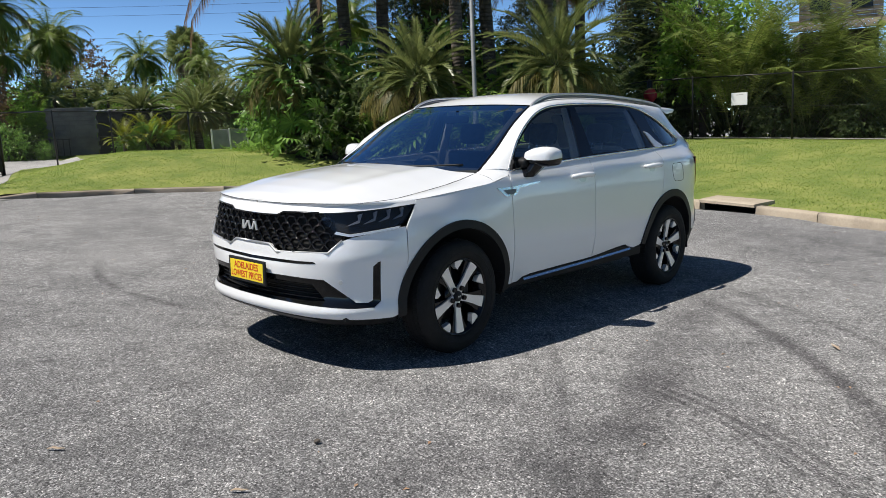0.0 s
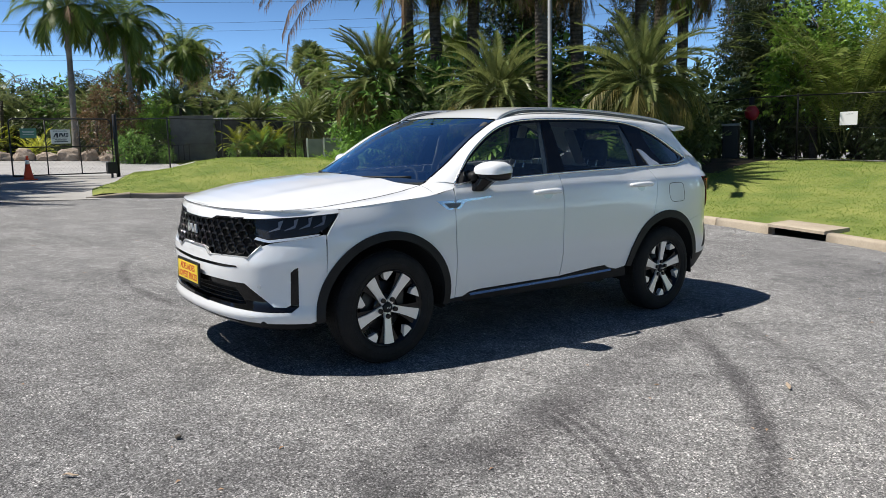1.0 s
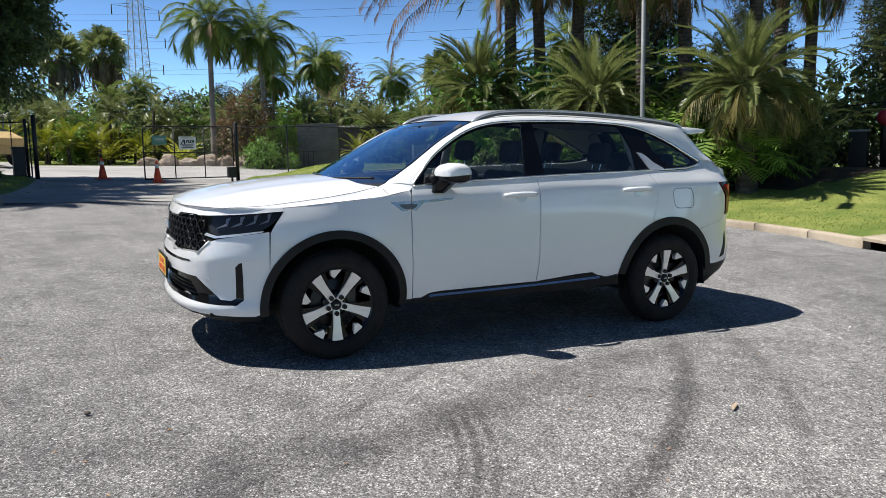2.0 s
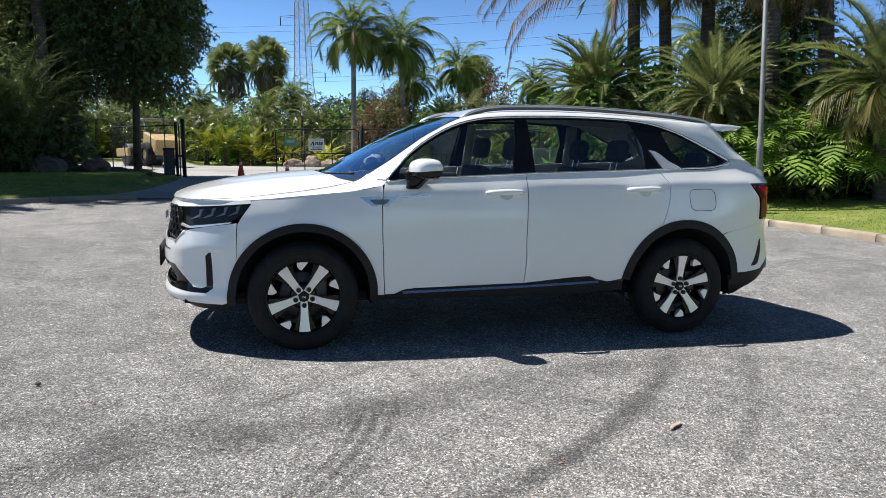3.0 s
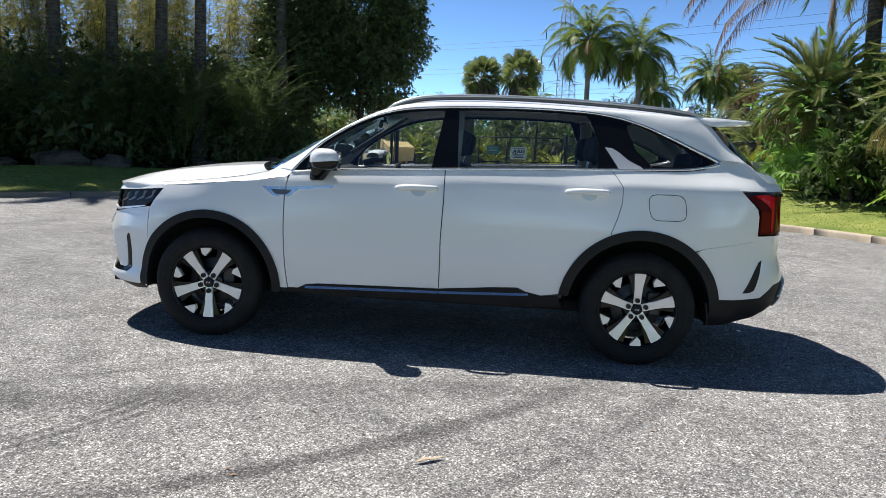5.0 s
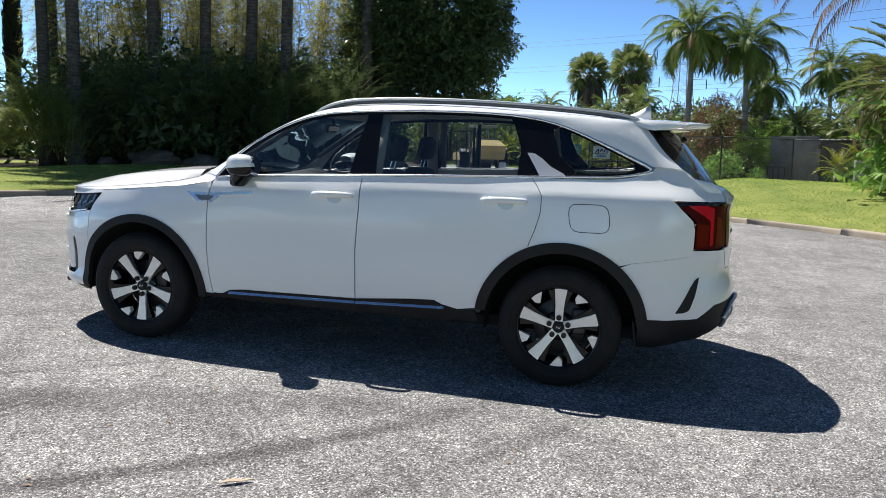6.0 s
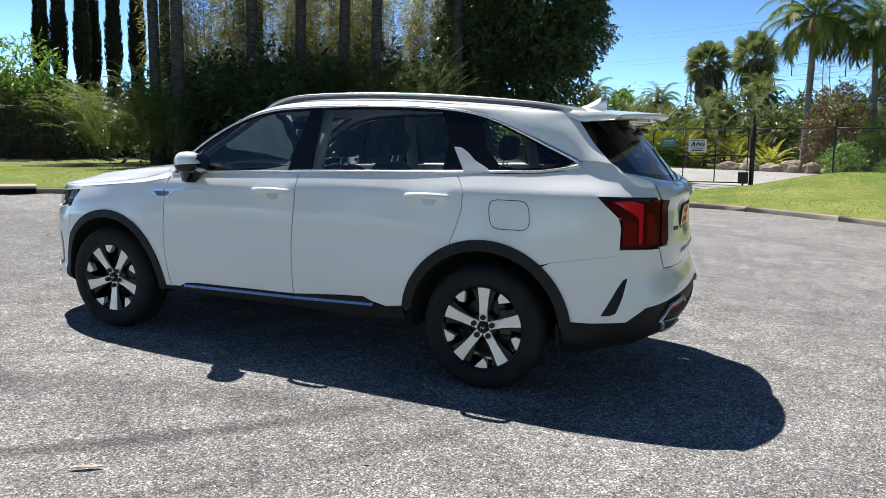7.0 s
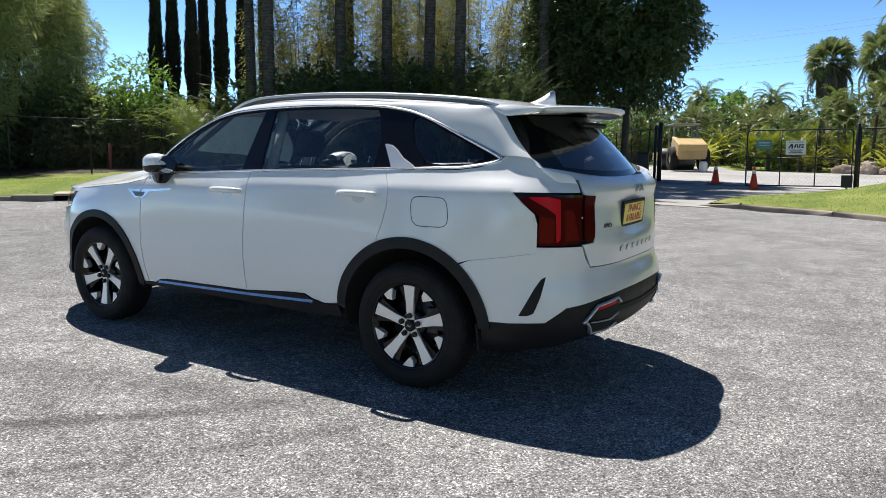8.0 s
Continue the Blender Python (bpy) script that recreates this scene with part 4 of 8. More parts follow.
    # roof rail
    rl = [(1.125, -0.614, 1.574), (1.18, -0.612, 1.610), (1.28, -0.610, 1.645), (1.42, -0.606, 1.668), (1.7, -0.604, 1.682), (2.0, -0.604, 1.686), (2.35, -0.604, 1.680), (2.7, -0.604, 1.664), (2.95, -0.602, 1.646), (3.06, -0.600, 1.634), (3.14, -0.598, 1.618), (3.185, -0.596, 1.602)]
    rl = [(x, y, z - 0.008) for x, y, z in rl]
    v, f = tube_data(mir(catmull(rl, 60)), 0.012, 8, 0.85)
    v2, f2 = tube_data(mir([p + Vector((0, 0.004, -0.016)) for p in catmull(rl, 60)]), 0.009, 6, 1.5)
    rail = obj("roof_rail", v, f, SILVER, car, "satin silver roof rail")
    obj("rail_foot", v2, f2, DARK_SILVER, rail)

    # door handles
    for x0, z0, pr in ((1.375, 1.060, door), (2.453, 1.090, rdoor)):
        y0 = skin(sx(x0), z0, 0, -1).y
        line = [Vector((x0 + dx, y0 - dy, z0 + 0.002 + dz)) for dx, dy, dz in ((-0.128, 0.004, -0.006), (-0.116, 0.024, -0.003), (-0.085, 0.040, 0.0), (-0.03, 0.046, 0.003), (0.04, 0.046, 0.004), (0.09, 0.041, 0.003), (0.116, 0.026, 0.001), (0.126, 0.004, 0.0))]
        v, f = tube_data(mir(catmull(line, 22)), [0.012 + 0.009 * math.sin(math.pi * min(1.0, 0.12 + k / 21 * 0.80)) for k in range(22)], 10, 0.95)
        obj("handle", v, f, PAINT, pr)
        # grey patch on the skin stands for the shaded finger hollow
        cup = [(x0 - 0.045, z0 - 0.010), (x0 + 0.065, z0 - 0.008), (x0 + 0.05, z0 - 0.045), (x0 + 0.01, z0 - 0.055), (x0 - 0.03, z0 - 0.04)]
        skin_panel("handle_cup_shade", cup, SILVER, pr, side, out=0.0012, gap=0, corner=0.02, depth=0.003, label="grey patch for the shade of the finger hollow")
    # fuel flap on the visible flank only
    if side < 0:
        sq = [(2.825, 1.095), (3.055, 1.098), (3.074, 0.938), (2.848, 0.935)]
        ring = round_corners([Vector(p) for p in sq], 0.055)
        pl = [skin(sx(p.x), p.y, 0.0005, side) for p in dense(ring, 0.012)]
        v, f = tube_data(pl + [pl[0]], 0.0022, 5, 0.6, up=(0, -1, 0), caps=False)
        obj("fuel_flap_gap", v, f, DARK, quarter)
    # fender garnish
    g1 = [(0.36, 1.022), (0.505, 1.024), (0.505, 0.975), (0.475, 0.962), (0.44, 0.965), (0.405, 0.99)]
    skin_panel("fender_garnish", g1, CHROME, car, side, out=0.007, gap=0, corner=0.004, label="satin silver fender garnish")
    g2 = [(0.522, 1.026), (0.835, 1.046), (0.83, 1.034), (0.60, 1.012), (0.572, 0.985), (0.545, 0.965), (0.522, 0.965)]
    skin_panel("door_garnish", g2, CHROME, door, side, out=0.007, gap=0, corner=0.003, label="satin silver garnish")
    g3 = [(0.42, 1.006), (0.56, 1.008), (0.545, 0.985), (0.52, 0.975), (0.46, 0.975)]
    skin_panel("garnish_insert", g3, DARK_SILVER, car, side, out=0.009, gap=0, corner=0.004, depth=0.004)

    # wing mirror
    y0 = -0.905
    shell = empty("wing_mirror")
    shell.parent = car
    secs = [(-0.880, 0.60, 0.62), (-0.93, 0.9, 0.88), (-0.985, 1.0, 1.0), (-1.035, 0.95, 0.96), (-1.065, 0.80, 0.80), (-1.078, 0.48, 0.50)]
    for nm, mtl, lo, hi, sc in (("cap", PAINT, 2, 186, 1.0), ("housing", GLOSS_BLACK, 180, 366, 0.985)):
        vs = []
        nseg = 16
        for yy, ax, az in secs:
            for k in range(nseg + 1):
                q = radians(lo + (hi - lo) * k / nseg)
                cx, cz = 0.785 - 0.3 * (yy + 0.98), 1.205
                rx, rz = 0.095 * ax * sc, (0.080 if math.sin(q) > 0 else 0.058) * az * sc
                ex = math.copysign(abs(math.cos(q)) ** 0.7, math.cos(q))
                ez = math.copysign(abs(math.sin(q)) ** 0.75, math.sin(q))
                vs.append(Vector((cx + rx * ex, yy, cz + rz * ez)))
        end = len(vs)
        vs.append(Vector((0.815, -1.080, 1.205)))
        fs = grid_faces(len(secs), nseg + 1)
        base = (len(secs) - 1) * (nseg + 1)
        fs += [(base + k, base + k + 1, end) for k in range(nseg)]
        obj(nm, mir(vs), fs if side < 0 else [q[::-1] for q in fs], mtl, shell)
    bm = bmesh.new()
    bmesh.ops.create_cone(bm, cap_ends=True, segments=28, radius1=0.080, radius2=0.076, depth=0.03, matrix=pose(0.858, side * 0.974, 1.209) @ Matrix.Diagonal((1, 1.14, 0.80, 1)) @ pose(0, 0, 0, 0, 90, 0))
    part("glass_rim", bm, BLACK_PLASTIC, shell, smooth=False)
    bm = bmesh.new()
    bmesh.ops.create_cone(bm, cap_ends=True, segments=28, radius1=0.074, radius2=0.074, depth=0.004, matrix=pose(0.878, side * 0.974, 1.209, 0, 4, -side * 5) @ Matrix.Diagonal((1, 1.1, 0.76, 1)) @ pose(0, 0, 0, 0, 90, 0))
    part("mirror_glass", bm, MIRROR, shell, "mirror glass")
    # leaning foot, wider where it meets the housing
    rings = []
    for z, xa, xb, ya, yb2 in ((1.078, 0.690, 0.752, -0.872, -0.925), (1.086, 0.680, 0.765, -0.866, -0.934), (1.125, 0.690, 0.795, -0.866, -0.958), (1.175, 0.715, 0.840, -0.880, -0.990)):
        rings += [Vector((xa, ya, z)), Vector(((xa + xb) / 2, ya + 0.008, z)), Vector((xb, ya, z)), Vector((xb + 0.006, (ya + yb2) / 2, z)), Vector((xb, yb2, z)), Vector(((xa + xb) / 2, yb2 - 0.008, z)), Vector((xa, yb2, z)), Vector((xa - 0.008, (ya + yb2) / 2, z))]
    fs = grid_faces(4, 8, wrap=True) + [tuple(range(8))]
    obj("stalk", mir(rings), fs if side > 0 else [q[::-1] for q in fs], GLOSS_BLACK, shell)
    bm = bmesh.new()
    add_box(bm, (0.085, 0.10, 0.062), (0.715, side * 0.862, 1.178), (0, -18, side * 10), 0.02, 2)
    part("mirror_sail", bm, BLACK_PLASTIC, shell, "ribbed black mirror base", smooth=True)

    # ---- front end ----
    sc = 0.0
    # painted nose strip over grille and lamps
    poly = [(sc, 0.962), (s_front(0.3), 0.963), (s_front(0.55), 0.966), (sx(-0.75), 0.972), (sx(-0.6), 0.975), (sx(-0.45), 0.985), (sx(-0.345), 0.995), (sx(-0.335), 0.972), (sx(-0.5), 0.957), (sx(-0.65), 0.945), (sx(-0.78), 0.936), (s_front(0.55), 0.930),
            (s_front(0.36), 0.925), (s_front(0.285), 0.922), (s_front(0.24), 0.902), (s_front(0.1), 0.898), (sc, 0.897)]
    skin_panel("nose_strip", poly, PAINT, car, side, from_x=False, gap=0.0)
    # bumper: upper bar, cheeks and chin round the black mouth and side slot
    arch_pts = [(sx(a), b) for a, b in arc(0, HUB_Z, F_ARC, 150, 184, 12)]
    poly = [(sc, 0.728), (s_front(0.19), 0.728), (s_front(0.26), 0.688), (s_front(0.63), 0.705), (s_front(0.70), 0.775), (s_front(0.74), 0.793), (sx(-0.62), 0.815), (sx(-0.47), 0.838), (sx(-0.43), 0.845), (sx(-0.43), 0.62)] + arch_pts + \
           [(sx(-0.52), 0.312), (sx(-0.62), 0.312), (sx(-0.78), 0.315), (s_front(0.5), 0.318), (s_front(0.25), 0.322), (sc, 0.324), (sc, 0.392), (s_front(0.3), 0.392), (s_front(0.6), 0.386), (sx(-0.72), 0.380), (sx(-0.625), 0.382), (sx(-0.585), 0.415),
            (sx(-0.588), 0.655), (sx(-0.605), 0.65), (sx(-0.628), 0.625), (sx(-0.630), 0.425), (sx(-0.655), 0.412), (sx(-0.715), 0.415), (s_front(0.74), 0.43), (s_front(0.60), 0.548), (s_front(0.35), 0.553), (sc, 0.553)]
    skin_panel("front_bumper", poly, PAINT, car, side, from_x=False, gap=0.0, step=0.026)
    # black mouth: frame and recess
    poly = [(sc, 0.551), (s_front(0.35), 0.551), (s_front(0.60), 0.546), (s_front(0.738), 0.43), (sx(-0.715), 0.417), (sx(-0.655), 0.414), (sx(-0.632), 0.427), (sx(-0.630), 0.624), (sx(-0.606), 0.648), (sx(-0.590), 0.652), (sx(-0.587), 0.416), (sx(-0.626), 0.384),
            (sx(-0.72), 0.382), (s_front(0.6), 0.388), (s_front(0.3), 0.394), (sc, 0.394), (sc, 0.412), (s_front(0.5), 0.412), (s_front(0.60), 0.42), (s_front(0.52), 0.515), (s_front(0.3), 0.52), (sc, 0.52)]
    skin_panel("mouth_frame", poly, GLOSS_BLACK, car, side, from_x=False, gap=0, out=-0.004, step=0.02)
    poly = [(sc, 0.525), (s_front(0.5), 0.52), (s_front(0.62), 0.42), (s_front(0.5), 0.405), (sc, 0.405)]
    skin_panel("mouth_recess", poly, DARK, car, side, from_x=False, gap=0, out=-0.055, depth=0)
    for i in range(4):
        z = 0.428 + i * 0.026
        line = [skin(s_front(y), z, -0.030, side) for y in np.linspace(0, 0.575 - 0.02 * i, 14)]
        v, f = tube_data(line, 0.0045, 5, 1.0)
        obj("mouth_slat", v, f, GLOSS_BLACK, car)
    # slit above the plate
    poly = [(sc, 0.643), (s_front(0.45), 0.650), (s_front(0.545), 0.652), (s_front(0.56), 0.642), (s_front(0.45), 0.634), (sc, 0.627)]
    skin_panel("bumper_slit", poly, GLOSS_BLACK, car, side, from_x=False, gap=0, out=0.0015, depth=0.004)
    # chin and skid plate
    poly = [(sc, 0.338), (s_front(0.3), 0.335), (s_front(0.55), 0.332), (sx(-0.76), 0.330), (sx(-0.60), 0.326), (sx(-0.50), 0.322), (sx(-0.485), 0.28), (sx(-0.6), 0.262), (s_front(0.5), 0.255), (sc, 0.255)]
    skin_panel("chin", poly, BLACK_PLASTIC, car, side, from_x=False, gap=0, out=-0.006)
    poly = [(sc, 0.318), (s_front(0.35), 0.314), (s_front(0.50), 0.310), (s_front(0.56), 0.300), (s_front(0.44), 0.282), (s_front(0.22), 0.284), (s_front(0.16), 0.27), (sc, 0.268)]
    skin_panel("skid_plate", poly, DARK_SILVER, car, side, from_x=False, gap=0, out=0.006, label="dark silver skid plate")
    # parking sensor
    p = skin(s_front(0.69), 0.535, 0.002, side)
    bm = bmesh.new()
    add_cyl(bm, 0.012, 0.012, 0.006, tuple(p), (0, 90, -side * 40), 14)
    part("parking_sensor", bm, SILVER, car)

    # grille
    poly = [(sc, 0.895), (s_front(0.1), 0.896), (s_front(0.24), 0.900), (s_front(0.285), 0.920), (s_front(0.36), 0.923), (s_front(0.56), 0.928), (s_front(0.60), 0.90), (s_front(0.66), 0.82), (s_front(0.70), 0.80), (s_front(0.63), 0.708), (s_front(0.26), 0.691), (s_front(0.19), 0.731), (sc, 0.731)]
    grille = skin_panel("grille_back", poly, DARK, car, side, from_x=False, gap=0, out=-0.045, depth=0)
    gp = [Vector(q) for q in poly]
    cells = []
    ww, hh = 0.088, 0.052
    for r in range(-1, 7):
        for c in range(-1, 12):
            cx, cz = c * ww + (ww / 2 if r % 2 else 0), 0.71 + r * hh * 0.78
            if not in_poly((cx, cz), shrink(gp, 0.012)) and not (cx <= 0.02 and 0.74 < cz < 0.89):
                continue
            hexa = [(-0.5, 0.05), (-0.28, 0.42), (0.28, 0.42), (0.5, 0.05), (0.24, -0.42), (-0.24, -0.42)]
            ring = [skin(max(0.0, cx + a * ww * 0.94), cz + b * hh * 1.25, -0.012 - 0.012 * (b < 0), side) for a, b in hexa]
            cells.append(tube_data(ring + [ring[0]], 0.0062, 5, 1.3, up=(1, 0, 0.2), caps=False))
    v, f = merge(cells)
    obj("grille_mesh", v, f, GLOSS_BLACK, grille, "gloss black honeycomb grille")
    edge = [(sc, 0.900), (s_front(0.1), 0.900), (s_front(0.24), 0.904), (s_front(0.285), 0.924), (s_front(0.36), 0.927), (s_front(0.56), 0.932)]
    v, f = tube_data([skin(a, b, 0.0, side) for a, b in edge], 0.006, 6)
    obj("grille_rim", v, f, GLOSS_BLACK, car)
    edge = [(sc, 0.726), (s_front(0.185), 0.726), (s_front(0.255), 0.687), (s_front(0.63), 0.704), (s_front(0.70), 0.778)]
    v, f = tube_data([skin(a, b, -0.002, side) for a, b in edge], 0.010, 6, 0.8)
    obj("grille_rim", v, f, SILVER, car, "dark chrome lower grille rim")

    # headlamp
    poly = [(s_front(0.555), 0.928), (sx(-0.78), 0.934), (sx(-0.65), 0.943), (sx(-0.5), 0.955), (sx(-0.335), 0.969), (sx(-0.37), 0.93), (sx(-0.42), 0.885), (sx(-0.475), 0.852), (sx(-0.62), 0.828), (s_front(0.735), 0.812), (s_front(0.70), 0.815), (s_front(0.66), 0.83), (s_front(0.61), 0.87)]
    head = skin_panel("headlamp", poly, DARK, car, side, from_x=False, gap=0, out=-0.030, depth=0.0, label="dark LED headlamp with bright lower strip")
    skin_panel("lamp_lens", poly, LENS, head, side, from_x=False, gap=0, out=0.002, depth=0.02)
    for i, x in enumerate((-0.70, -0.615, -0.53, -0.445)):
        zz = 0.868 + 0.010 * i
        quad = [(x - 0.052, zz - 0.012), (x + 0.012, zz + 0.006), (x + 0.030, zz + 0.058), (x + 0.004, zz + 0.050), (x + 0.006, zz + 0.020)]
        skin_panel("led_reflector", quad, LED_GREY, head, side, gap=0, out=-0.018, depth=0.01, step=0.02)
    lip = [(s_front(0.66), 0.815), (s_front(0.735), 0.800), (sx(-0.62), 0.817), (sx(-0.475), 0.842), (sx(-0.462), 0.851), (sx(-0.62), 0.830), (s_front(0.735), 0.813), (s_front(0.67), 0.828)]
    skin_panel("light_strip", lip, ALLOY, head, side, from_x=False, gap=0, out=0.006, depth=0.012)


build_side(-1)
build_side(1)

# --- bonnet ---
HO = [(-0.853, 0.0), (-0.846, -0.22), (-0.826, -0.38), (-0.788, -0.53), (-0.72, -0.650), (-0.62, -0.735), (-0.45, -0.775), (-0.25, -0.77), (0.0, -0.755), (0.18, -0.744), (0.28, -0.742), (0.345, -0.742)]
HO_Z = [(-0.89, 0.968), (-0.80, 0.985), (-0.62, 0.990), (-0.42, 1.002), (-0.2, 1.026), (0.0, 1.050), (0.18, 1.078), (0.28, 1.100), (0.345, 1.116)]
CEN_Z = [(-0.89, 0.966), (-0.84, 0.992), (-0.77, 1.020), (-0.66, 1.052), (-0.5, 1.088), (-0.29, 1.121), (-0.08, 1.146), (0.16, 1.163), (0.3, 1.165)]


def bonnet_z(x, y):
    zc = np.interp(x, *zip(*CEN_Z))
    ze = np.interp(x, *zip(*HO_Z))
    yy = np.interp(x, [p[0] for p in HO], [-p[1] for p in HO])
    u = min(1.0, abs(y) / max(yy, 0.01))
    rib = 0.010 * math.exp(-((u - 0.62) / 0.10) ** 2) * smooth01((x + 0.8) / 0.4)
    return float(zc + (ze - zc) * u ** 2.4 + rib)


edge = catmull([(*p, 0) for p in HO], 70)
vs, cols = [], 41
for k, p in enumerate(edge):
    back = smooth01((p.x + 0.25) / 0.5)
    for j in range(cols):
        u = -1 + 2 * j / (cols - 1)
        y = u * -p.y
        x = p.x - 0.20 * back * (1 - u * u)
        vs.append(Vector((x, y, bonnet_z(x, y) if k else float(np.interp(x, *zip(*HO_Z))))))
fs = grid_faces(len(edge), cols, flip=True)
obj("bonnet", vs, fs, PAINT, car)
# strip between the bonnet's edge and the skin
for side in (-1, 1):
    outer = [skin(s, z, 0, -1) for s, z in [(0.0, 0.960), (s_front(0.22), 0.961), (s_front(0.38), 0.962), (s_front(0.53), 0.964), (s_front(0.67), 0.969), (sx(-0.60), 0.974), (sx(-0.45), 0.984), (sx(-0.25), shoulder(-0.25)), (sx(0.0), shoulder(0)), (sx(0.18), shoulder(0.18)), (sx(0.29), shoulder(0.29)), (sx(0.36), shoulder(0.36))]]
    inner = [Vector((x, y - 0.004, float(np.interp(x, *zip(*HO_Z))) - 0.002)) for x, y in HO]
    inner[0].x -= 0.003
    v, f = loft(catmull(outer, 90), catmull(inner, 90), 8, 0.008, (-0.1, -0.4, 0.9))
    if side > 0:
        v = mirror_y(v)
    obj("fender_top", v, f if side > 0 else [q[::-1] for q in f], PAINT, car)
# gutter line under the bonnet's edge
half = [Vector((p.x, p.y + 0.002, float(np.interp(p.x, *zip(*HO_Z))) - 0.003)) for p in catmull([(*p, 0) for p in HO], 60)]
v, f = tube_data([Vector((p.x, -p.y, p.z)) for p in half[:0:-1]] + half, 0.0022, 5)
obj("bonnet_gap", v, f, DARK, car)

# --- windscreen, roof, rear window ---
def frame_pts(a, b, n):
    pts = catmull(FRAME_IN, 240)
    sel = [p for p in pts if a <= p.x <= b]
    return [sel[round(i * (len(sel) - 1) / (n - 1))] for i in range(n)]


def span(edge_pts, centre_pts, cols, power=2.0, drop=(0, 0, 0)):
    vs = []
    for e, c in zip(edge_pts, centre_pts):
        for j in range(cols):
            u = -1 + 2 * j / (cols - 1)
            w = abs(u) ** power
            vs.append(Vector((c[0] + (e[0] - c[0]) * w + drop[0], u * -e[1], c[2] + (e[2] - c[2]) * w + drop[2])))
    return vs, grid_faces(len(edge_pts), cols, flip=True)


ws_edge = frame_pts(0.37, 1.14, 24)
ws_mid = catmull([(0.155, 0, 1.118), (0.36, 0, 1.232), (0.60, 0, 1.362), (0.86, 0, 1.488), (1.14, 0, 1.590)], 24)
v, f = span([p + Vector((0, 0.012, 0.0)) for p in ws_edge], ws_mid, 31, 2.7)
obj("windscreen", v, f, GLASS_FRONT, car, "lightly tinted windscreen")
# black border of the windscreen
for side in (-1, 1):
    pp = [Vector((p.x, (p.y + 0.014) * -side, p.z - 0.004)) for p in ws_edge]
    v, f = tube_data(pp, 0.014, 6, 0.5)
    obj("windscreen_seal", v, f, GLOSS_BLACK, car)
tops = [Vector((1.14, u * 0.60, 1.588 - 0.015 * u * u)) for u in np.linspace(-1, 1, 21)]
v, f = tube_data(tops, 0.014, 6, 0.4)
obj("windscreen_seal", v, f, GLOSS_BLACK, car)
# cowl and wipers
cw = [Vector((0.16 + 0.22 * u * u, u * 0.71, 1.104 + 0.006 * u * u)) for u in np.linspace(-1, 1, 25)]
vs = []
for p in cw:
    for dx, dz in ((-0.10, -0.06), (-0.03, -0.02), (0.03, 0.006)):
        vs.append(p + Vector((dx, 0, dz)))
obj("cowl", vs, grid_faces(25, 3), BLACK_PLASTIC, car)
for ya, yb2 in ((-0.62, 0.02), (0.05, 0.60)):
    pts = []
    for i in range(14):
        u = (ya + (yb2 - ya) * i / 13) / 0.68
        pts.append(Vector((0.175 + 0.19 * u * u + 0.03 * (1 - i / 13), ya + (yb2 - ya) * i / 13, 1.142 + 0.012 * u * u + 0.014 * (1 - i / 13))))
    v, f = tube_data(pts, 0.006, 6, 1.2)
    obj("wiper", v, f, BLACK_PLASTIC, car, "black wiper blade")

rf_edge = frame_pts(1.14, 3.19, 60)
rf_mid = catmull([(1.14, 0, 1.592), (1.4, 0, 1.668), (1.8, 0, 1.704), (2.2, 0, 1.706), (2.6, 0, 1.688), (3.0, 0, 1.651), (3.30, 0, 1.613)], 60)
v, f = span(rf_edge, rf_mid, 25, 2.4)
obj("roof", v, f, PAINT, car)
v, f = span([p + Vector((0, 0.03, -0.035)) for p in rf_edge], [p + Vector((0, 0, -0.05)) for p in rf_mid], 13, 2.4)
obj("headlining", v, f, LINING, car, "pale grey headlining")

# spoiler
v1 = []
nU = 33
for j in range(nU):
    u = -1 + 2 * j / (nU - 1)
    w = abs(u) ** 2.2
    x0, z0 = 3.305 - 0.115 * w, 1.615 - 0.020 * w
    x1, z1 = 3.645 - 0.185 * w, 1.599 - 0.018 * w
    ya, yb2 = u * 0.596, u * 0.600
    ring = [(x0 - 0.004, ya, z0 - 0.0005), (x0 + 0.07, ya, z0 + 0.002 - 0.002 * w), (x1 - 0.05, yb2, z1 + 0.006), (x1, yb2, z1), (x1 + 0.001, yb2, z1 - 0.014), (x1 - 0.03, yb2, z1 - 0.030), (x1 - 0.11, yb2, z1 - 0.040), (x0 + 0.02, ya, z0 - 0.055)]
    v1 += [Vector(q) for q in ring]
fs = grid_faces(nU, 8, wrap=True)


def top_face(q):
    k = [i % 8 for i in q]
    row = min(i // 8 for i in q)
    return (max(k) <= 5 and min(k) < 5) or row < 2 or row > nU - 4


spoiler = obj("spoiler", v1, [q for q in fs if top_face(q)] + [tuple(range(8)), tuple(range((nU - 1) * 8, nU * 8))[::-1]], PAINT, car, "white roof spoiler")
obj("spoiler_underside", v1, [q for q in fs if not top_face(q)], GLOSS_BLACK, spoiler, "gloss black underside", smooth=False)
bm = bmesh.new()
add_box(bm, (0.02, 0.34, 0.016), (3.585, 0, 1.572), (0, 35, 0), 0.004)
part("brake_light", bm, DARK_RED, spoiler, "high brake light")

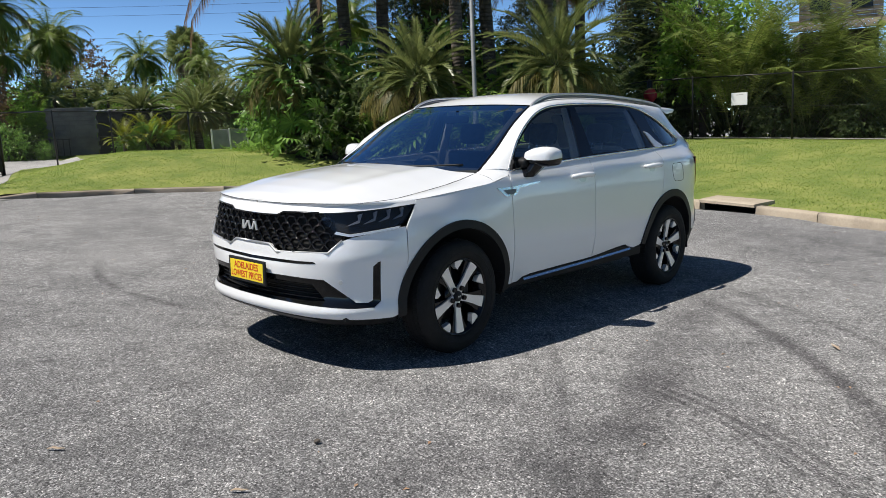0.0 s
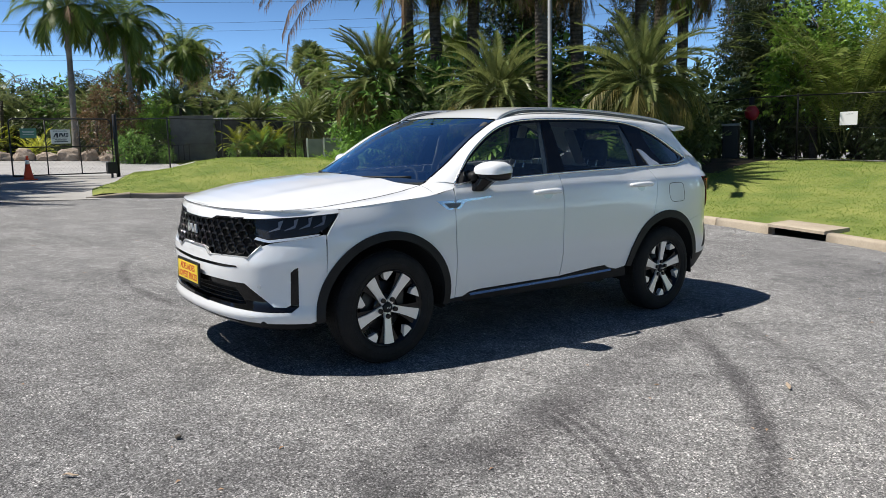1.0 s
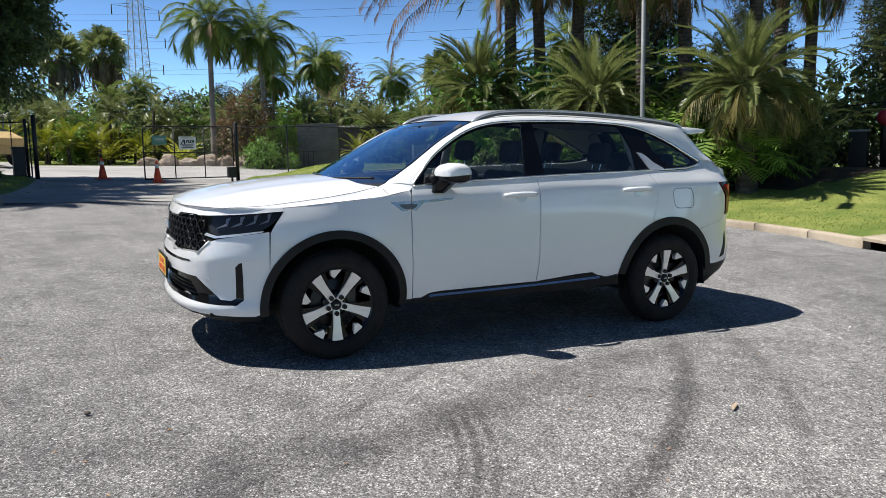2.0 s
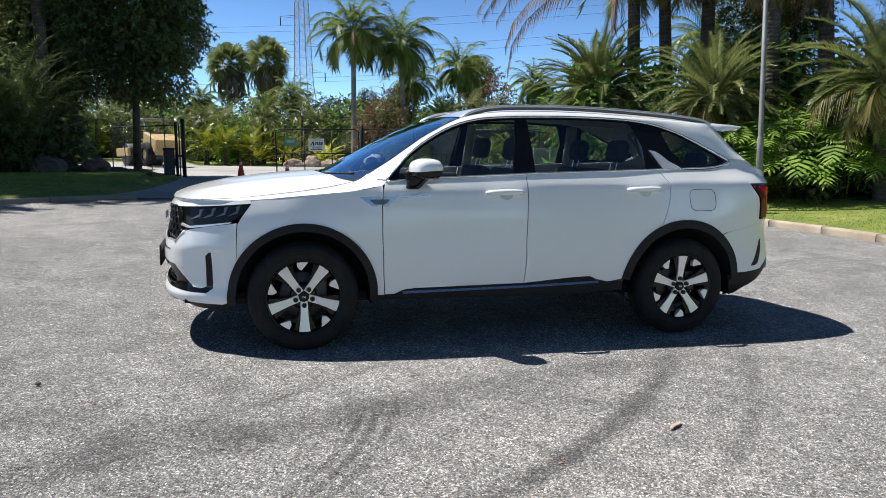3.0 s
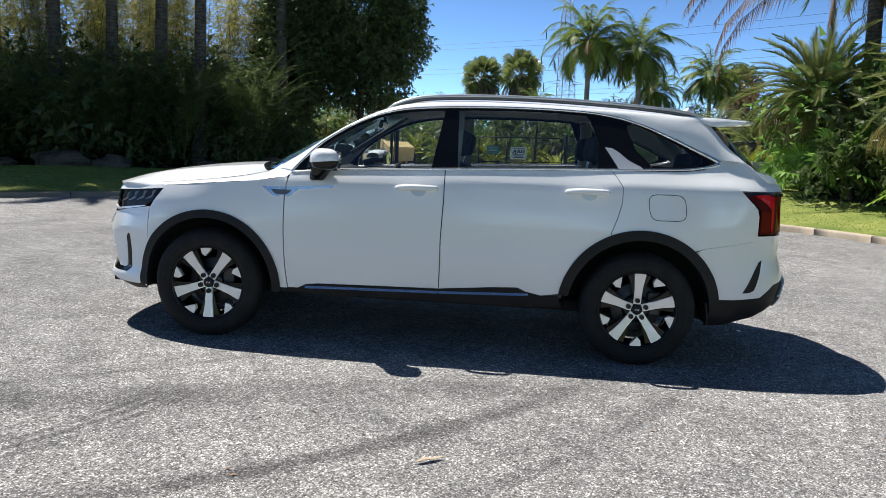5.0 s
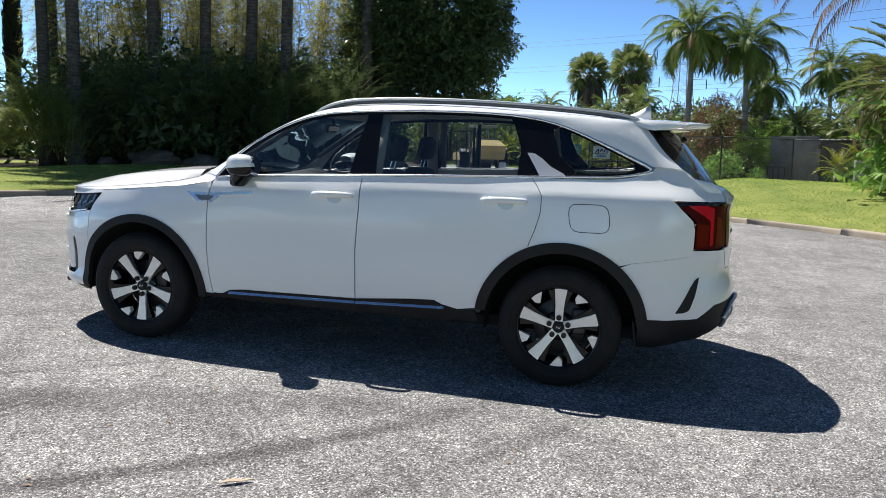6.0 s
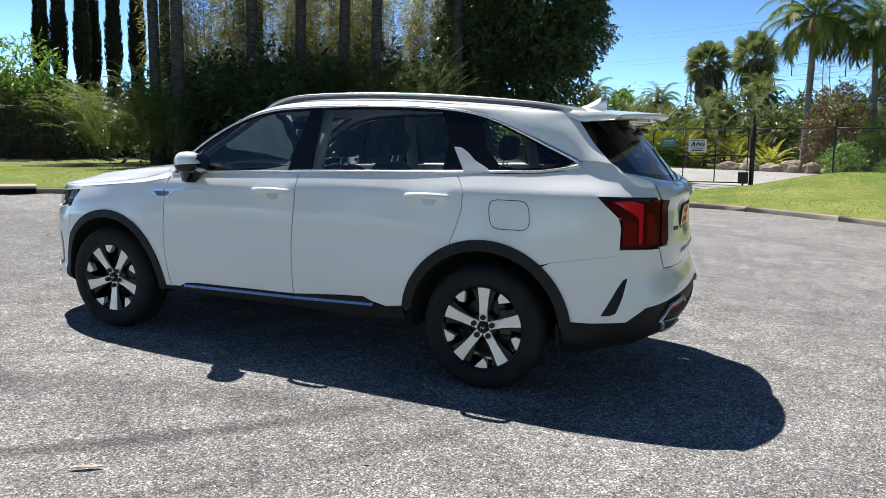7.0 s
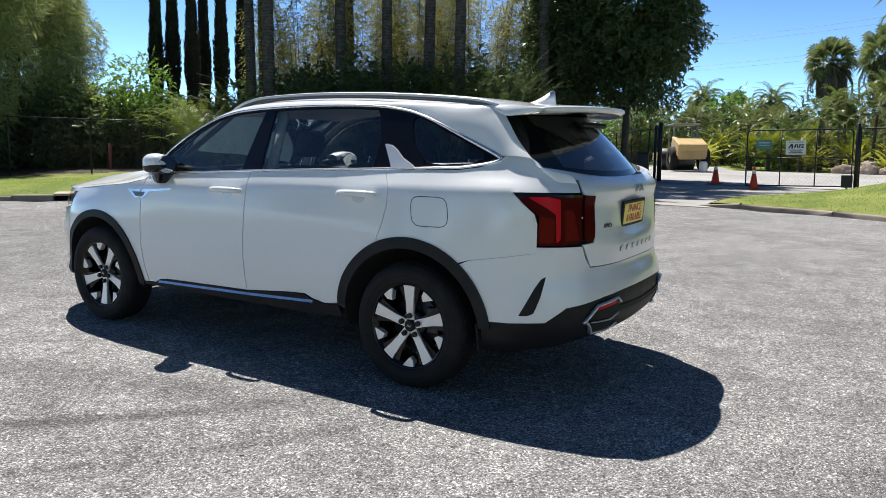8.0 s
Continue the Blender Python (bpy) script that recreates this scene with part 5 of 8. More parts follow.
# flanks that carry the spoiler down to the glass corners
for side in (-1, 1):
    up = catmull([(3.06, 0.598, 1.602), (3.19, 0.602, 1.597), (3.30, 0.605, 1.594), (3.40, 0.603, 1.588), (3.466, 0.597, 1.581)], 24)
    low = catmull([(3.06, 0.599, 1.600), (3.17, 0.616, 1.572), (3.245, 0.629, 1.540), (3.31, 0.622, 1.540), (3.39, 0.611, 1.554), (3.460, 0.598, 1.570)], 24)
    vs, fs = loft(up, low, 6, 0.006, (0, 1, 0.2))
    vs = [Vector((p.x, p.y * side, p.z)) for p in vs]
    obj("spoiler_flank", vs, fs if side < 0 else [q[::-1] for q in fs], PAINT, spoiler)
    vs, fs = loft(low, [Vector((p.x + 0.02, 0.54, p.z + 0.01)) for p in low], 4)
    vs = [Vector((p.x, p.y * side, p.z)) for p in vs]
    obj("spoiler_flank_underside", vs, fs if side < 0 else [q[::-1] for q in fs], GLOSS_BLACK, spoiler)

# rear window with black surround
rg_edge = catmull([(3.215, -0.596, 1.545), (3.262, -0.618, 1.502), (3.348, -0.661, 1.405), (3.446, -0.708, 1.320), (3.502, -0.731, 1.270)], 22)
rg_mid = catmull([(3.395, 0, 1.560), (3.47, 0, 1.500), (3.56, 0, 1.405), (3.655, 0, 1.295), (3.722, 0, 1.208)], 22)
v, f = span(rg_edge, rg_mid, 29, 2.2)
fr_f, gl_f = [], []
for q in f:
    i, j = q[0] // 29, q[0] % 29
    (gl_f if 3 <= j < 25 and 2 <= i < 20 else fr_f).append(q)
rw = obj("rear_window", v, gl_f, GLASS_TAIL, car, "dark tinted rear window")
obj("window_frit", v, fr_f, GLOSS_BLACK, rw)
bm = bmesh.new()
add_box(bm, (0.03, 0.40, 0.02), (3.487, 0.08, 1.502), (0, 45, 0), 0.006)
part("rear_wiper", bm, BLACK_PLASTIC, car)
# pillar foot between rear glass and quarter panel
for side in (-1, 1):
    a = [skin(sx(x), z, 0, -1) for x, z in ((3.46, 1.312), (3.50, 1.308), (3.545, 1.284), (3.60, 1.228), (3.645, 1.196), (3.69, 1.192), (3.742, 1.188))]
    b = [(3.40, -0.689, 1.362), (3.437, -0.706, 1.328), (3.468, -0.719, 1.300), (3.502, -0.732, 1.270), (3.56, -0.722, 1.254), (3.615, -0.695, 1.242), (3.66, -0.66, 1.228)]
    v, f = loft(catmull(a, 40), catmull(b, 40), 6, 0.004, (0.3, -0.6, 0.5))
    if side > 0:
        v = mirror_y(v)
    obj("pillar_foot", v, f if side > 0 else [q[::-1] for q in f], PAINT, car)
# tailgate shelf below the glass
a = [skin(s, z, 0, -1) for s, z in ((sx(3.69), 1.190), (s_rear(0.70), 1.205), (s_rear(0.5), 1.206), (s_rear(0.25), 1.206), (S_END, 1.206))]
b = [(3.502, -0.732, 1.272), (3.615, -0.60, 1.248), (3.672, -0.45, 1.228), (3.712, -0.22, 1.212), (3.722, 0, 1.208)]
for side in (-1, 1):
    v, f = loft(catmull(a, 30), catmull(b, 30), 5, 0.004, (0.2, 0, 0.9))
    if side > 0:
        v = mirror_y(v)
    obj("tailgate_shelf", v, f if side > 0 else [q[::-1] for q in f], PAINT, car)
# shark fin aerial
prof = [(p.x, p.z, p.y) for p in catmull([(3.05, 0.010, 1.628), (3.12, 0.012, 1.646), (3.18, 0.010, 1.672), (3.225, 0.007, 1.700), (3.252, 0.005, 1.710), (3.262, 0.006, 1.70), (3.268, 0.009, 1.66), (3.272, 0.010, 1.605)], 24)]
vs = []
for x, z, w in prof:
    zb = 1.604 + (3.27 - x) * 0.09
    vs += [Vector((x, -w - 0.012, zb)), Vector((x, -w * 0.8, (z + zb) / 2)), Vector((x, 0, z)), Vector((x, w * 0.8, (z + zb) / 2)), Vector((x, w + 0.012, zb))]
obj("shark_fin_aerial", vs, grid_faces(len(prof), 5, flip=True), PAINT, car, smooth=True)

# --- rear trim: plate, lettering, exhaust trims ---
def plate(name, at, text, size, label):
    """A dealer's plate: black surround, yellow sheet, red words."""
    root = empty(name)
    root.parent = car
    root.matrix_basis = at
    bm = bmesh.new()
    add_box(bm, (0.402, 0.152, 0.014), (0, 0, 0), (0, 0, 0), 0.008)
    part("surround", bm, BLACK_PLASTIC, root)
    bm = bmesh.new()
    add_box(bm, (0.360, 0.118, 0.006), (0, 0, 0.0055), (0, 0, 0), 0.003)
    part("sheet", bm, YELLOW, root, "yellow plate with red words")
    for i, t in enumerate(text):
        words(t, size, RED_INK, pose(0, 0.026 - 0.053 * i, 0.0088), root, stretch=0.80 if len(t) > 9 else 0.9, bold=0.0008)
    tagged(root, label)


plate("front_plate", pose(-0.948, 0, 0.548) @ Matrix(((0, 0, -1, 0), (-1, 0, 0, 0), (0, 1, 0, 0), (0, 0, 0, 1))), ["ADELAIDES", "LOWEST PRICES"], 0.058, "yellow dealer plate with red words in a black surround")
plate("rear_plate", pose(3.782, 0, 1.0, 0, 4, 0) @ Matrix(((0, 0, 1, 0), (1, 0, 0, 0), (0, 1, 0, 0), (0, 0, 0, 1))), ["FINANCE", "AVAILABLE"], 0.062, "yellow dealer plate with red words in a black surround")
# mark on the grille: five plain slanted strokes
bm = bmesh.new()
for y, lean in ((0.072, 0), (0.042, 38), (0.005, -20), (-0.035, 26), (-0.066, -14)):
    add_box(bm, (0.010, 0.013, 0.056), (-0.915, y, 0.828), (lean, 0, 0), 0.002)
part("badge", bm, ALLOY, car, "bright badge of plain strokes")
bm = bmesh.new()
for y, lean in ((-0.072, 0), (-0.042, -38), (-0.005, 20), (0.035, -26), (0.066, 14)):
    add_box(bm, (0.006, 0.010, 0.042), (3.812, y, 1.145), (lean, -12, 0), 0.001)
part("badge", bm, SILVER, car, "bright badge of plain strokes")
for i in range(7):
    y = -0.27 + 0.09 * i
    p = skin(s_rear(y), 0.818, 0.003, -1)
    bm = bmesh.new()
    add_box(bm, (0.005, 0.034, 0.030), (p.x, y, 0.818), (0, 8, 0), 0.002)
    part("badge_bar", bm, SILVER, car)
words("AWD", 0.034, DARK_SILVER, pose(skin(s_rear(0.43), 0.958, 0.004, -1).x, -0.43, 0.958) @ pose(0, 0, 0, 90, 0, 78), car, depth=0.002)
for side in (-1, 1):
    ring = [(s_rear(0.66), 0.455), (s_rear(0.58), 0.545), (s_rear(0.40), 0.565), (s_rear(0.36), 0.535), (s_rear(0.34), 0.53)]
    mesh_poly = [(s_rear(0.60), 0.525), (s_rear(0.42), 0.545), (s_rear(0.36), 0.515), (S_END, 0.505), (S_END, 0.475), (s_rear(0.40), 0.480), (s_rear(0.58), 0.485)]
    skin_panel("skirt_mesh", mesh_poly, DARK, car, side, from_x=False, gap=0, out=0.002, depth=0.004)
    for a, b, r in ((ring, 0, 0.013), ([(s_rear(0.64), 0.46), (s_rear(0.58), 0.385), (s_rear(0.42), 0.385), (s_rear(0.33), 0.42)], 0, 0.012), ([(s_rear(0.61), 0.455), (s_rear(0.45), 0.45), (s_rear(0.36), 0.475)], 0, 0.006)):
        pts = [skin(p[0], p[1], 0.006, side) for p in dense([Vector(q) for q in a], 0.02)[:-int(max(1, (Vector(a[-1]) - Vector(a[0])).length / 0.02))]] or [skin(p[0], p[1], 0.006, side) for p in a]
        v, f = tube_data(pts, r, 6, 0.7)
        obj("exhaust_trim", v, f, SILVER, car, "satin silver exhaust trim")
    poly = [(s_rear(0.57), 0.54), (s_rear(0.41), 0.553), (s_rear(0.405), 0.538), (s_rear(0.58), 0.518)]
    skin_panel("rear_reflector", poly, BRIGHT_RED, car, side, from_x=False, gap=0, out=0.009, depth=0.008, corner=0.004)
    poly = [(s_rear(0.60), 0.445), (s_rear(0.43), 0.44), (s_rear(0.38), 0.415), (s_rear(0.43), 0.395), (s_rear(0.575), 0.395)]
    skin_panel("exhaust_mouth", poly, DARK, car, side, from_x=False, gap=0, out=0.002, depth=0.0)

# --- underside ---
bm = bmesh.new()
add_box(bm, (4.1, 1.40, 0.08), (1.45, 0, 0.32), (0, 0, 0), 0.02)
add_box(bm, (1.5, 1.66, 0.05), (1.42, 0, 0.33), (0, 0, 0), 0.02)
part("underbody", bm, DARK, car)
# box added in the nose to block sun leaking into the car's shadow
bm = bmesh.new()
add_box(bm, (0.42, 1.24, 0.52), (-0.53, 0, 0.57), (0, 0, 0), 0.04)
part("nose_light_block", bm, DARK, car)
# low plate added against the same leak
bm = bmesh.new()
add_box(bm, (0.40, 1.42, 0.03), (-0.56, 0, 0.315), (0, 0, 0), 0.008)
part("nose_light_tray", bm, DARK, car)

# --- cabin ---
bm = bmesh.new()
add_box(bm, (1.84, 1.78, 0.05), (1.42, 0, 0.42), (0, 0, 0), 0.01)
part("cabin_floor", bm, CABIN, car)
# slabs added to stop sun leaking through the rear body onto the road
bm = bmesh.new()
add_box(bm, (1.05, 1.50, 0.04), (2.84, 0, 0.86), (0, 0, 0), 0.01)
add_box(bm, (0.42, 1.16, 0.04), (3.50, 0, 0.862), (0, 0, 0), 0.01)
add_box(bm, (0.04, 1.56, 0.44), (2.33, 0, 0.64), (0, 0, 0), 0.01)
part("boot_floor", bm, CABIN, car)
for side in (-1, 1):
    for x0, x1, z0 in ((0.62, 1.53, 0.47), (1.56, 2.31, 0.47), (2.32, 2.60, 0.87), (2.62, 3.5, 0.87)):
        bm = bmesh.new()
        add_box(bm, (x1 - x0, 0.05, 1.13 - z0), ((x0 + x1) / 2, side * (0.80 if x0 < 2.6 else 0.73), (1.13 + z0) / 2), (0, 0, 0), 0.02)
        part("door_card", bm, CABIN, car)
vs = []
for u in np.linspace(-1, 1, 21):
    for x, z in ((0.30, 1.085), (0.48, 1.115), (0.66, 1.125), (0.78, 1.10), (0.82, 1.02), (0.80, 0.86), (0.74, 0.60)):
        hump = 0.035 * math.exp(-((u - 0.5) / 0.22) ** 2) * (1 if 0.6 < x < 0.85 and z > 1 else 0)
        vs.append(Vector((x, u * 0.74, z + hump)))
obj("dashboard", vs, grid_faces(21, 7), CABIN, car)
ring = [Vector((0.985 + 0.075 * math.sin(a), 0.38 + 0.185 * math.cos(a), 1.005 + 0.170 * math.sin(a))) for a in np.linspace(0, 2 * math.pi, 33)]
v, f = tube_data(ring, 0.015, 8, caps=False, up=(1, 0, 0))
wheel_ob = obj("steering_wheel", v, f, CABIN, car, "black steering wheel")
bm = bmesh.new()
add_box(bm, (0.05, 0.16, 0.12), (0.965, 0.38, 1.0), (0, -24, 0), 0.02)
add_box(bm, (0.02, 0.34, 0.03), (0.98, 0.38, 1.01), (0, -24, 0), 0.008)
part("boss", bm, CABIN, wheel_ob)


def seat(x, y, w, name="seat", third=False):
    root = empty(name)
    root.parent = car
    h = 0.56 if not third else 0.48
    bm = bmesh.new()
    add_box(bm, (0.50, w, 0.16), (x - 0.02, y, 0.64), (0, -6, 0), 0.05, 3)
    part("cushion", bm, TRIM_FABRIC, root, smooth=True)
    bm = bmesh.new()
    add_box(bm, (0.15, w * 0.94, h), (x + 0.29, y, 0.66 + h / 2), (0, 16, 0), 0.055, 3)
    part("backrest", bm, TRIM_FABRIC, root, smooth=True)
    for dy in ((0,) if w < 0.7 else (-w * 0.27, w * 0.27)):
        bm = bmesh.new()
        add_box(bm, (0.10, 0.255, 0.18), (x + 0.40, y + dy, 0.80 + h), (0, 10, 0), 0.05, 3)
        part("headrest", bm, TRIM_FABRIC, root, smooth=True)
        bm = bmesh.new()
        for e in (-0.05, 0.05):
            add_cyl(bm, 0.006, 0.006, 0.12, (x + 0.375, y + dy + e, 0.69 + h), (0, 14, 0), 8)
        part("post", bm, CHROME, root)


seat(1.22, -0.38, 0.52)
seat(1.22, 0.38, 0.52)
seat(2.12, 0.0, 1.30)
seat(2.88, 0.0, 1.05, third=True)
bm = bmesh.new()
add_box(bm, (0.03, 0.24, 0.065), (0.99, 0, 1.478), (0, 12, 0), 0.015)
add_box(bm, (0.02, 0.02, 0.05), (1.0, 0, 1.52), (0, 0, 0))
part("inner_mirror", bm, GLOSS_BLACK, car)
for side in (-1, 1):
    for a, b, r in (((0.62, 0.62, 1.25), (1.06, 0.57, 1.54), 0.03), ((1.58, 0.74, 1.10), (1.60, 0.60, 1.56), 0.045), ((2.60, 0.76, 1.20), (2.56, 0.60, 1.56), 0.05), ((3.42, 0.62, 1.22), (3.15, 0.55, 1.52), 0.06)):
        v, f = tube_data([Vector((a[0], a[1] * side, a[2])), Vector((b[0], b[1] * side, b[2]))], r, 8, 0.6)
        obj("pillar_lining", v, f, LINING if r > 0.04 else CABIN, car)

# --- wheels ---
def lathe(profile, seg, flip=False):
    """Turned about the y axis; profile: (radius, y)."""
    vs = []
    for k in range(seg):
        a = 2 * math.pi * k / seg
        for r, y in profile:
            vs.append(Vector((r * math.cos(a), y, r * math.sin(a))))
    n = len(profile)
    fs = []
    for k in range(seg):
        for i in range(n - 1):
            f = (k * n + i, k * n + i + 1, ((k + 1) % seg) * n + i + 1, ((k + 1) % seg) * n + i)
            fs.append(f[::-1] if flip else f)
    return vs, fs


def build_wheel(turn):
    """One road wheel, its face towards -y, its middle at the origin."""
    root = empty("wheel")
    root.parent = car
    prof = [(0.235, 0.10), (0.29, 0.115), (0.335, 0.105), (0.356, 0.085), (0.362, 0.05), (0.363, 0), (0.362, -0.05), (0.357, -0.082), (0.345, -0.102), (0.325, -0.114), (0.30, -0.120), (0.275, -0.118), (0.255, -0.110), (0.243, -0.098), (0.238, -0.08)]
    v, f = lathe(prof, 64, flip=True)
    tyre = obj("tyre", v, f, RUBBER, root, "black road tyre")
    tr = []
    for k in range(64):
        for yy in (-0.052, -0.018, 0.018, 0.052):
            a = 2 * math.pi * (k + (0.5 if yy > 0 else 0)) / 64
            a1 = a + 0.065
            q = [Vector((r * math.cos(t), y, r * math.sin(t))) for t, y, r in ((a, yy - 0.014, 0.3645), (a1, yy - 0.014, 0.3645), (a1, yy + 0.014, 0.3645), (a, yy + 0.014, 0.3645))]
            q += [p * (0.355 / 0.3645) if False else Vector((p.x * 0.975, p.y, p.z * 0.975)) for p in q]
            tr.append((q, [(0, 1, 2, 3), (0, 4, 5, 1), (1, 5, 6, 2), (2, 6, 7, 3), (3, 7, 4, 0)]))
    v, f = merge(tr)
    obj("tread", v, f, RUBBER, tyre, smooth=False)
    for r, w in ((0.288, 0.003), (0.322, 0.0025)):
        ringp = [Vector((r * math.cos(a), -0.1175 + (0.004 if r > 0.3 else -0.001), r * math.sin(a))) for a in np.linspace(0, 2 * math.pi, 65)]
        v, f = tube_data(ringp, w, 5, up=(0, 1, 0), caps=False)
        obj("sidewall_ring", v, f, RUBBER, tyre)
    rim = [(0.236, 0.09), (0.215, 0.07), (0.210, -0.02), (0.222, -0.075), (0.238, -0.090), (0.246, -0.100), (0.247, -0.104), (0.243, -0.106), (0.238, -0.1005), (0.2335, -0.094)]
    v, f = lathe(rim, 64)
    rim_ob = obj("rim", v, f, GLOSS_BLACK, root, "black alloy rim with bright machined spokes")
    v, f = lathe([(0.0, 0.0), (0.155, 0.0), (0.160, 0.004), (0.160, 0.02)], 40)
    obj("brake_disc", v, f, STEEL, root)
    bm = bmesh.new()
    add_box(bm, (0.09, 0.05, 0.16), (0.115, -0.005, 0.03), (0, 0, 0), 0.015)
    part("caliper", bm, STEEL, root)
    y_face, y_back = -0.094, -0.055

    def plate_xz(poly, front, back, dish):
        """A slab with outline poly in the wheel's plane, dished towards the hub."""
        n = len(poly)
        vv = [Vector((x, front + dish * (1 - math.hypot(x, z) / 0.24), z)) for x, z in poly] + [Vector((x, back, z)) for x, z in poly]
        ff = [tuple(range(n))] + [(i, i + n, (i + 1) % n + n, (i + 1) % n) for i in range(n)]
        return vv, ff

    for k in range(5):
        a = radians(turn + 72 * k)
        ca, sa = math.cos(a), math.sin(a)

        def rot(p):
            return (p[0] * ca - p[1] * sa, p[0] * sa + p[1] * ca)
        sp = [(0.033, -0.023), (0.10, -0.024), (0.16, -0.029), (0.215, -0.038), (0.234, -0.040), (0.237, 0.0), (0.234, 0.034), (0.205, 0.030), (0.13, 0.024), (0.033, 0.023)]
        v, f = plate_xz([rot(p) for p in sp], y_face, y_back, 0.028)
        obj("spoke", v, f, ALLOY, rim_ob, "bright machined spoke", smooth=False)
        for s2 in (-1, 1):
            sh = [(0.045, s2 * 0.018), (0.15, s2 * 0.045), (0.232, s2 * 0.078), (0.236, s2 * 0.030), (0.15, s2 * 0.018)]
            v, f = plate_xz([rot(p) for p in (sh if s2 > 0 else sh[::-1])], y_face + 0.012, y_back + 0.012, 0.03)
            obj("spoke_shoulder", v, f, GLOSS_BLACK, rim_ob, smooth=False)
        b = a - radians(30)
        cb, sb = math.cos(b), math.sin(b)
        tri = [(0.178, -0.006), (0.226, -0.058), (0.236, -0.044), (0.238, 0.016), (0.200, 0.014)]
        v, f = plate_xz([(x * cb - z * sb, x * sb + z * cb) for x, z in tri], y_face - 0.001, y_back, 0.02)
        obj("rim_tab", v, f, ALLOY, rim_ob, smooth=False)
        bm = bmesh.new()
        add_cyl(bm, 0.018, 0.015, 0.026, (0.058 * math.cos(a), -0.076, 0.058 * math.sin(a)), (90, 0, 0), 14)
        part("lug_nut", bm, GLOSS_BLACK, rim_ob, smooth=False)
    v, f = lathe([(0.0, -0.056), (0.060, -0.056), (0.085, -0.052), (0.09, -0.03)], 32, flip=False)
    obj("hub", v, f, GLOSS_BLACK, rim_ob)
    v, f = lathe([(0.0, -0.087), (0.027, -0.087), (0.033, -0.081), (0.034, -0.06)], 28)
    obj("centre_cap", v, f, BLACK_PLASTIC, rim_ob)
    bm = bmesh.new()
    for x, lean in ((-0.012, 20), (0.0, -30), (0.012, 20)):
        add_box(bm, (0.003, 0.002, 0.013), (x * 0.8, -0.0878, 0), (0, lean, 0))
    part("cap_mark", bm, ALLOY, rim_ob)
    return root


for x, turn in ((0.0, 272), (WB, 90)):
    for side in (-1, 1):
        w = build_wheel(turn)
        w.matrix_basis = pose(x, side * 0.822, HUB_Z, 0, 0, 0 if side < 0 else 180)

# ---- planting ----
PALM_GREEN = leafy("palm_leaf", (0.045, 0.078, 0.016), (0.125, 0.155, 0.034), 0.34, 0.38)
PALM_OLIVE = leafy("palm_leaf_olive", (0.052, 0.078, 0.026), (0.155, 0.168, 0.058), 0.25, 0.34, 1.6)
PALM_PALE = leafy("palm_leaf_pale", (0.085, 0.12, 0.008), (0.21, 0.21, 0.016), 0.34, 0.42, 1.35)
PALM_YELLOW = leafy("palm_leaf_yellow", (0.16, 0.20, 0.02), (0.36, 0.34, 0.05), 0.35, 0.45)
PALM_STRAW = leafy("palm_leaf_straw", (0.10, 0.095, 0.028), (0.23, 0.19, 0.06), 0.3, 0.5, 1.2)
DEAD_FROND = leafy("dead_frond", (0.065, 0.039, 0.022), (0.15, 0.098, 0.056), 0.2, 0.7)
DRY_SKIRT = leafy("dry_skirt", (0.06, 0.046, 0.03), (0.17, 0.135, 0.095), 0.15, 0.8, 1.4)
CANE_LEAF = leafy("cane_leaf", (0.05, 0.085, 0.016), (0.17, 0.20, 0.05), 0.35, 0.42, 1.5)
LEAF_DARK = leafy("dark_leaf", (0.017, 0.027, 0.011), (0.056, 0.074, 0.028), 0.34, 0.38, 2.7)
LEAF_IVY = leafy("ivy_leaf", (0.017, 0.025, 0.011), (0.054, 0.066, 0.028), 0.22, 0.45, 1.6)
LEAF_MID = leafy("mid_leaf", (0.030, 0.065, 0.014), (0.085, 0.14, 0.03), 0.28, 0.40, 3.1)
LEAF_FRESH = leafy("fresh_leaf", (0.055, 0.115, 0.018), (0.16, 0.24, 0.04), 0.35, 0.5)
LEAF_RED = leafy("bronze_leaf", (0.045, 0.030, 0.018), (0.12, 0.075, 0.035), 0.25, 0.45)
LEAF_SOFT = leafy("needle_leaf", (0.08, 0.10, 0.035), (0.19, 0.20, 0.08), 0.35, 0.6, 2.7)
LEAF_STRAW = leafy("bamboo_leaf", (0.052, 0.058, 0.017), (0.145, 0.132, 0.042), 0.45, 0.5, 3.0)
CYPRESS = leafy("cypress_leaf", (0.010, 0.014, 0.008), (0.035, 0.034, 0.018), 0.12, 0.7, 1.0)
BARK = varied("bark", (0.05, 0.04, 0.032), (0.13, 0.105, 0.085), 3.0, 0.9, 40, 0.8, 0.02)
PALM_TRUNK = mat("palm_trunk", (0.12, 0.105, 0.09), 0.9, spec=0.2)
_pv = coords(PALM_TRUNK)
_wv = nd(PALM_TRUNK, "ShaderNodeTexWave", Scale=3.0, Distortion=5.0, Detail=3.0)
_wv.bands_direction = "Z"
ln(PALM_TRUNK, _pv, _wv.inputs["Vector"])
_pn = noise_tex(PALM_TRUNK, 5, 5, 0.65, _pv)
_pc = ramp(PALM_TRUNK, _pn, [(0.3, (0.045, 0.038, 0.032)), (0.7, (0.135, 0.115, 0.097))])
ln(PALM_TRUNK, mixc(PALM_TRUNK, 0.45, _pc, ramp(PALM_TRUNK, _wv.outputs["Fac"], [(0.0, (0.5, 0.5, 0.5)), (0.5, (1.1, 1.1, 1.1))]), "MULTIPLY"), bsdf(PALM_TRUNK).inputs["Base Color"])
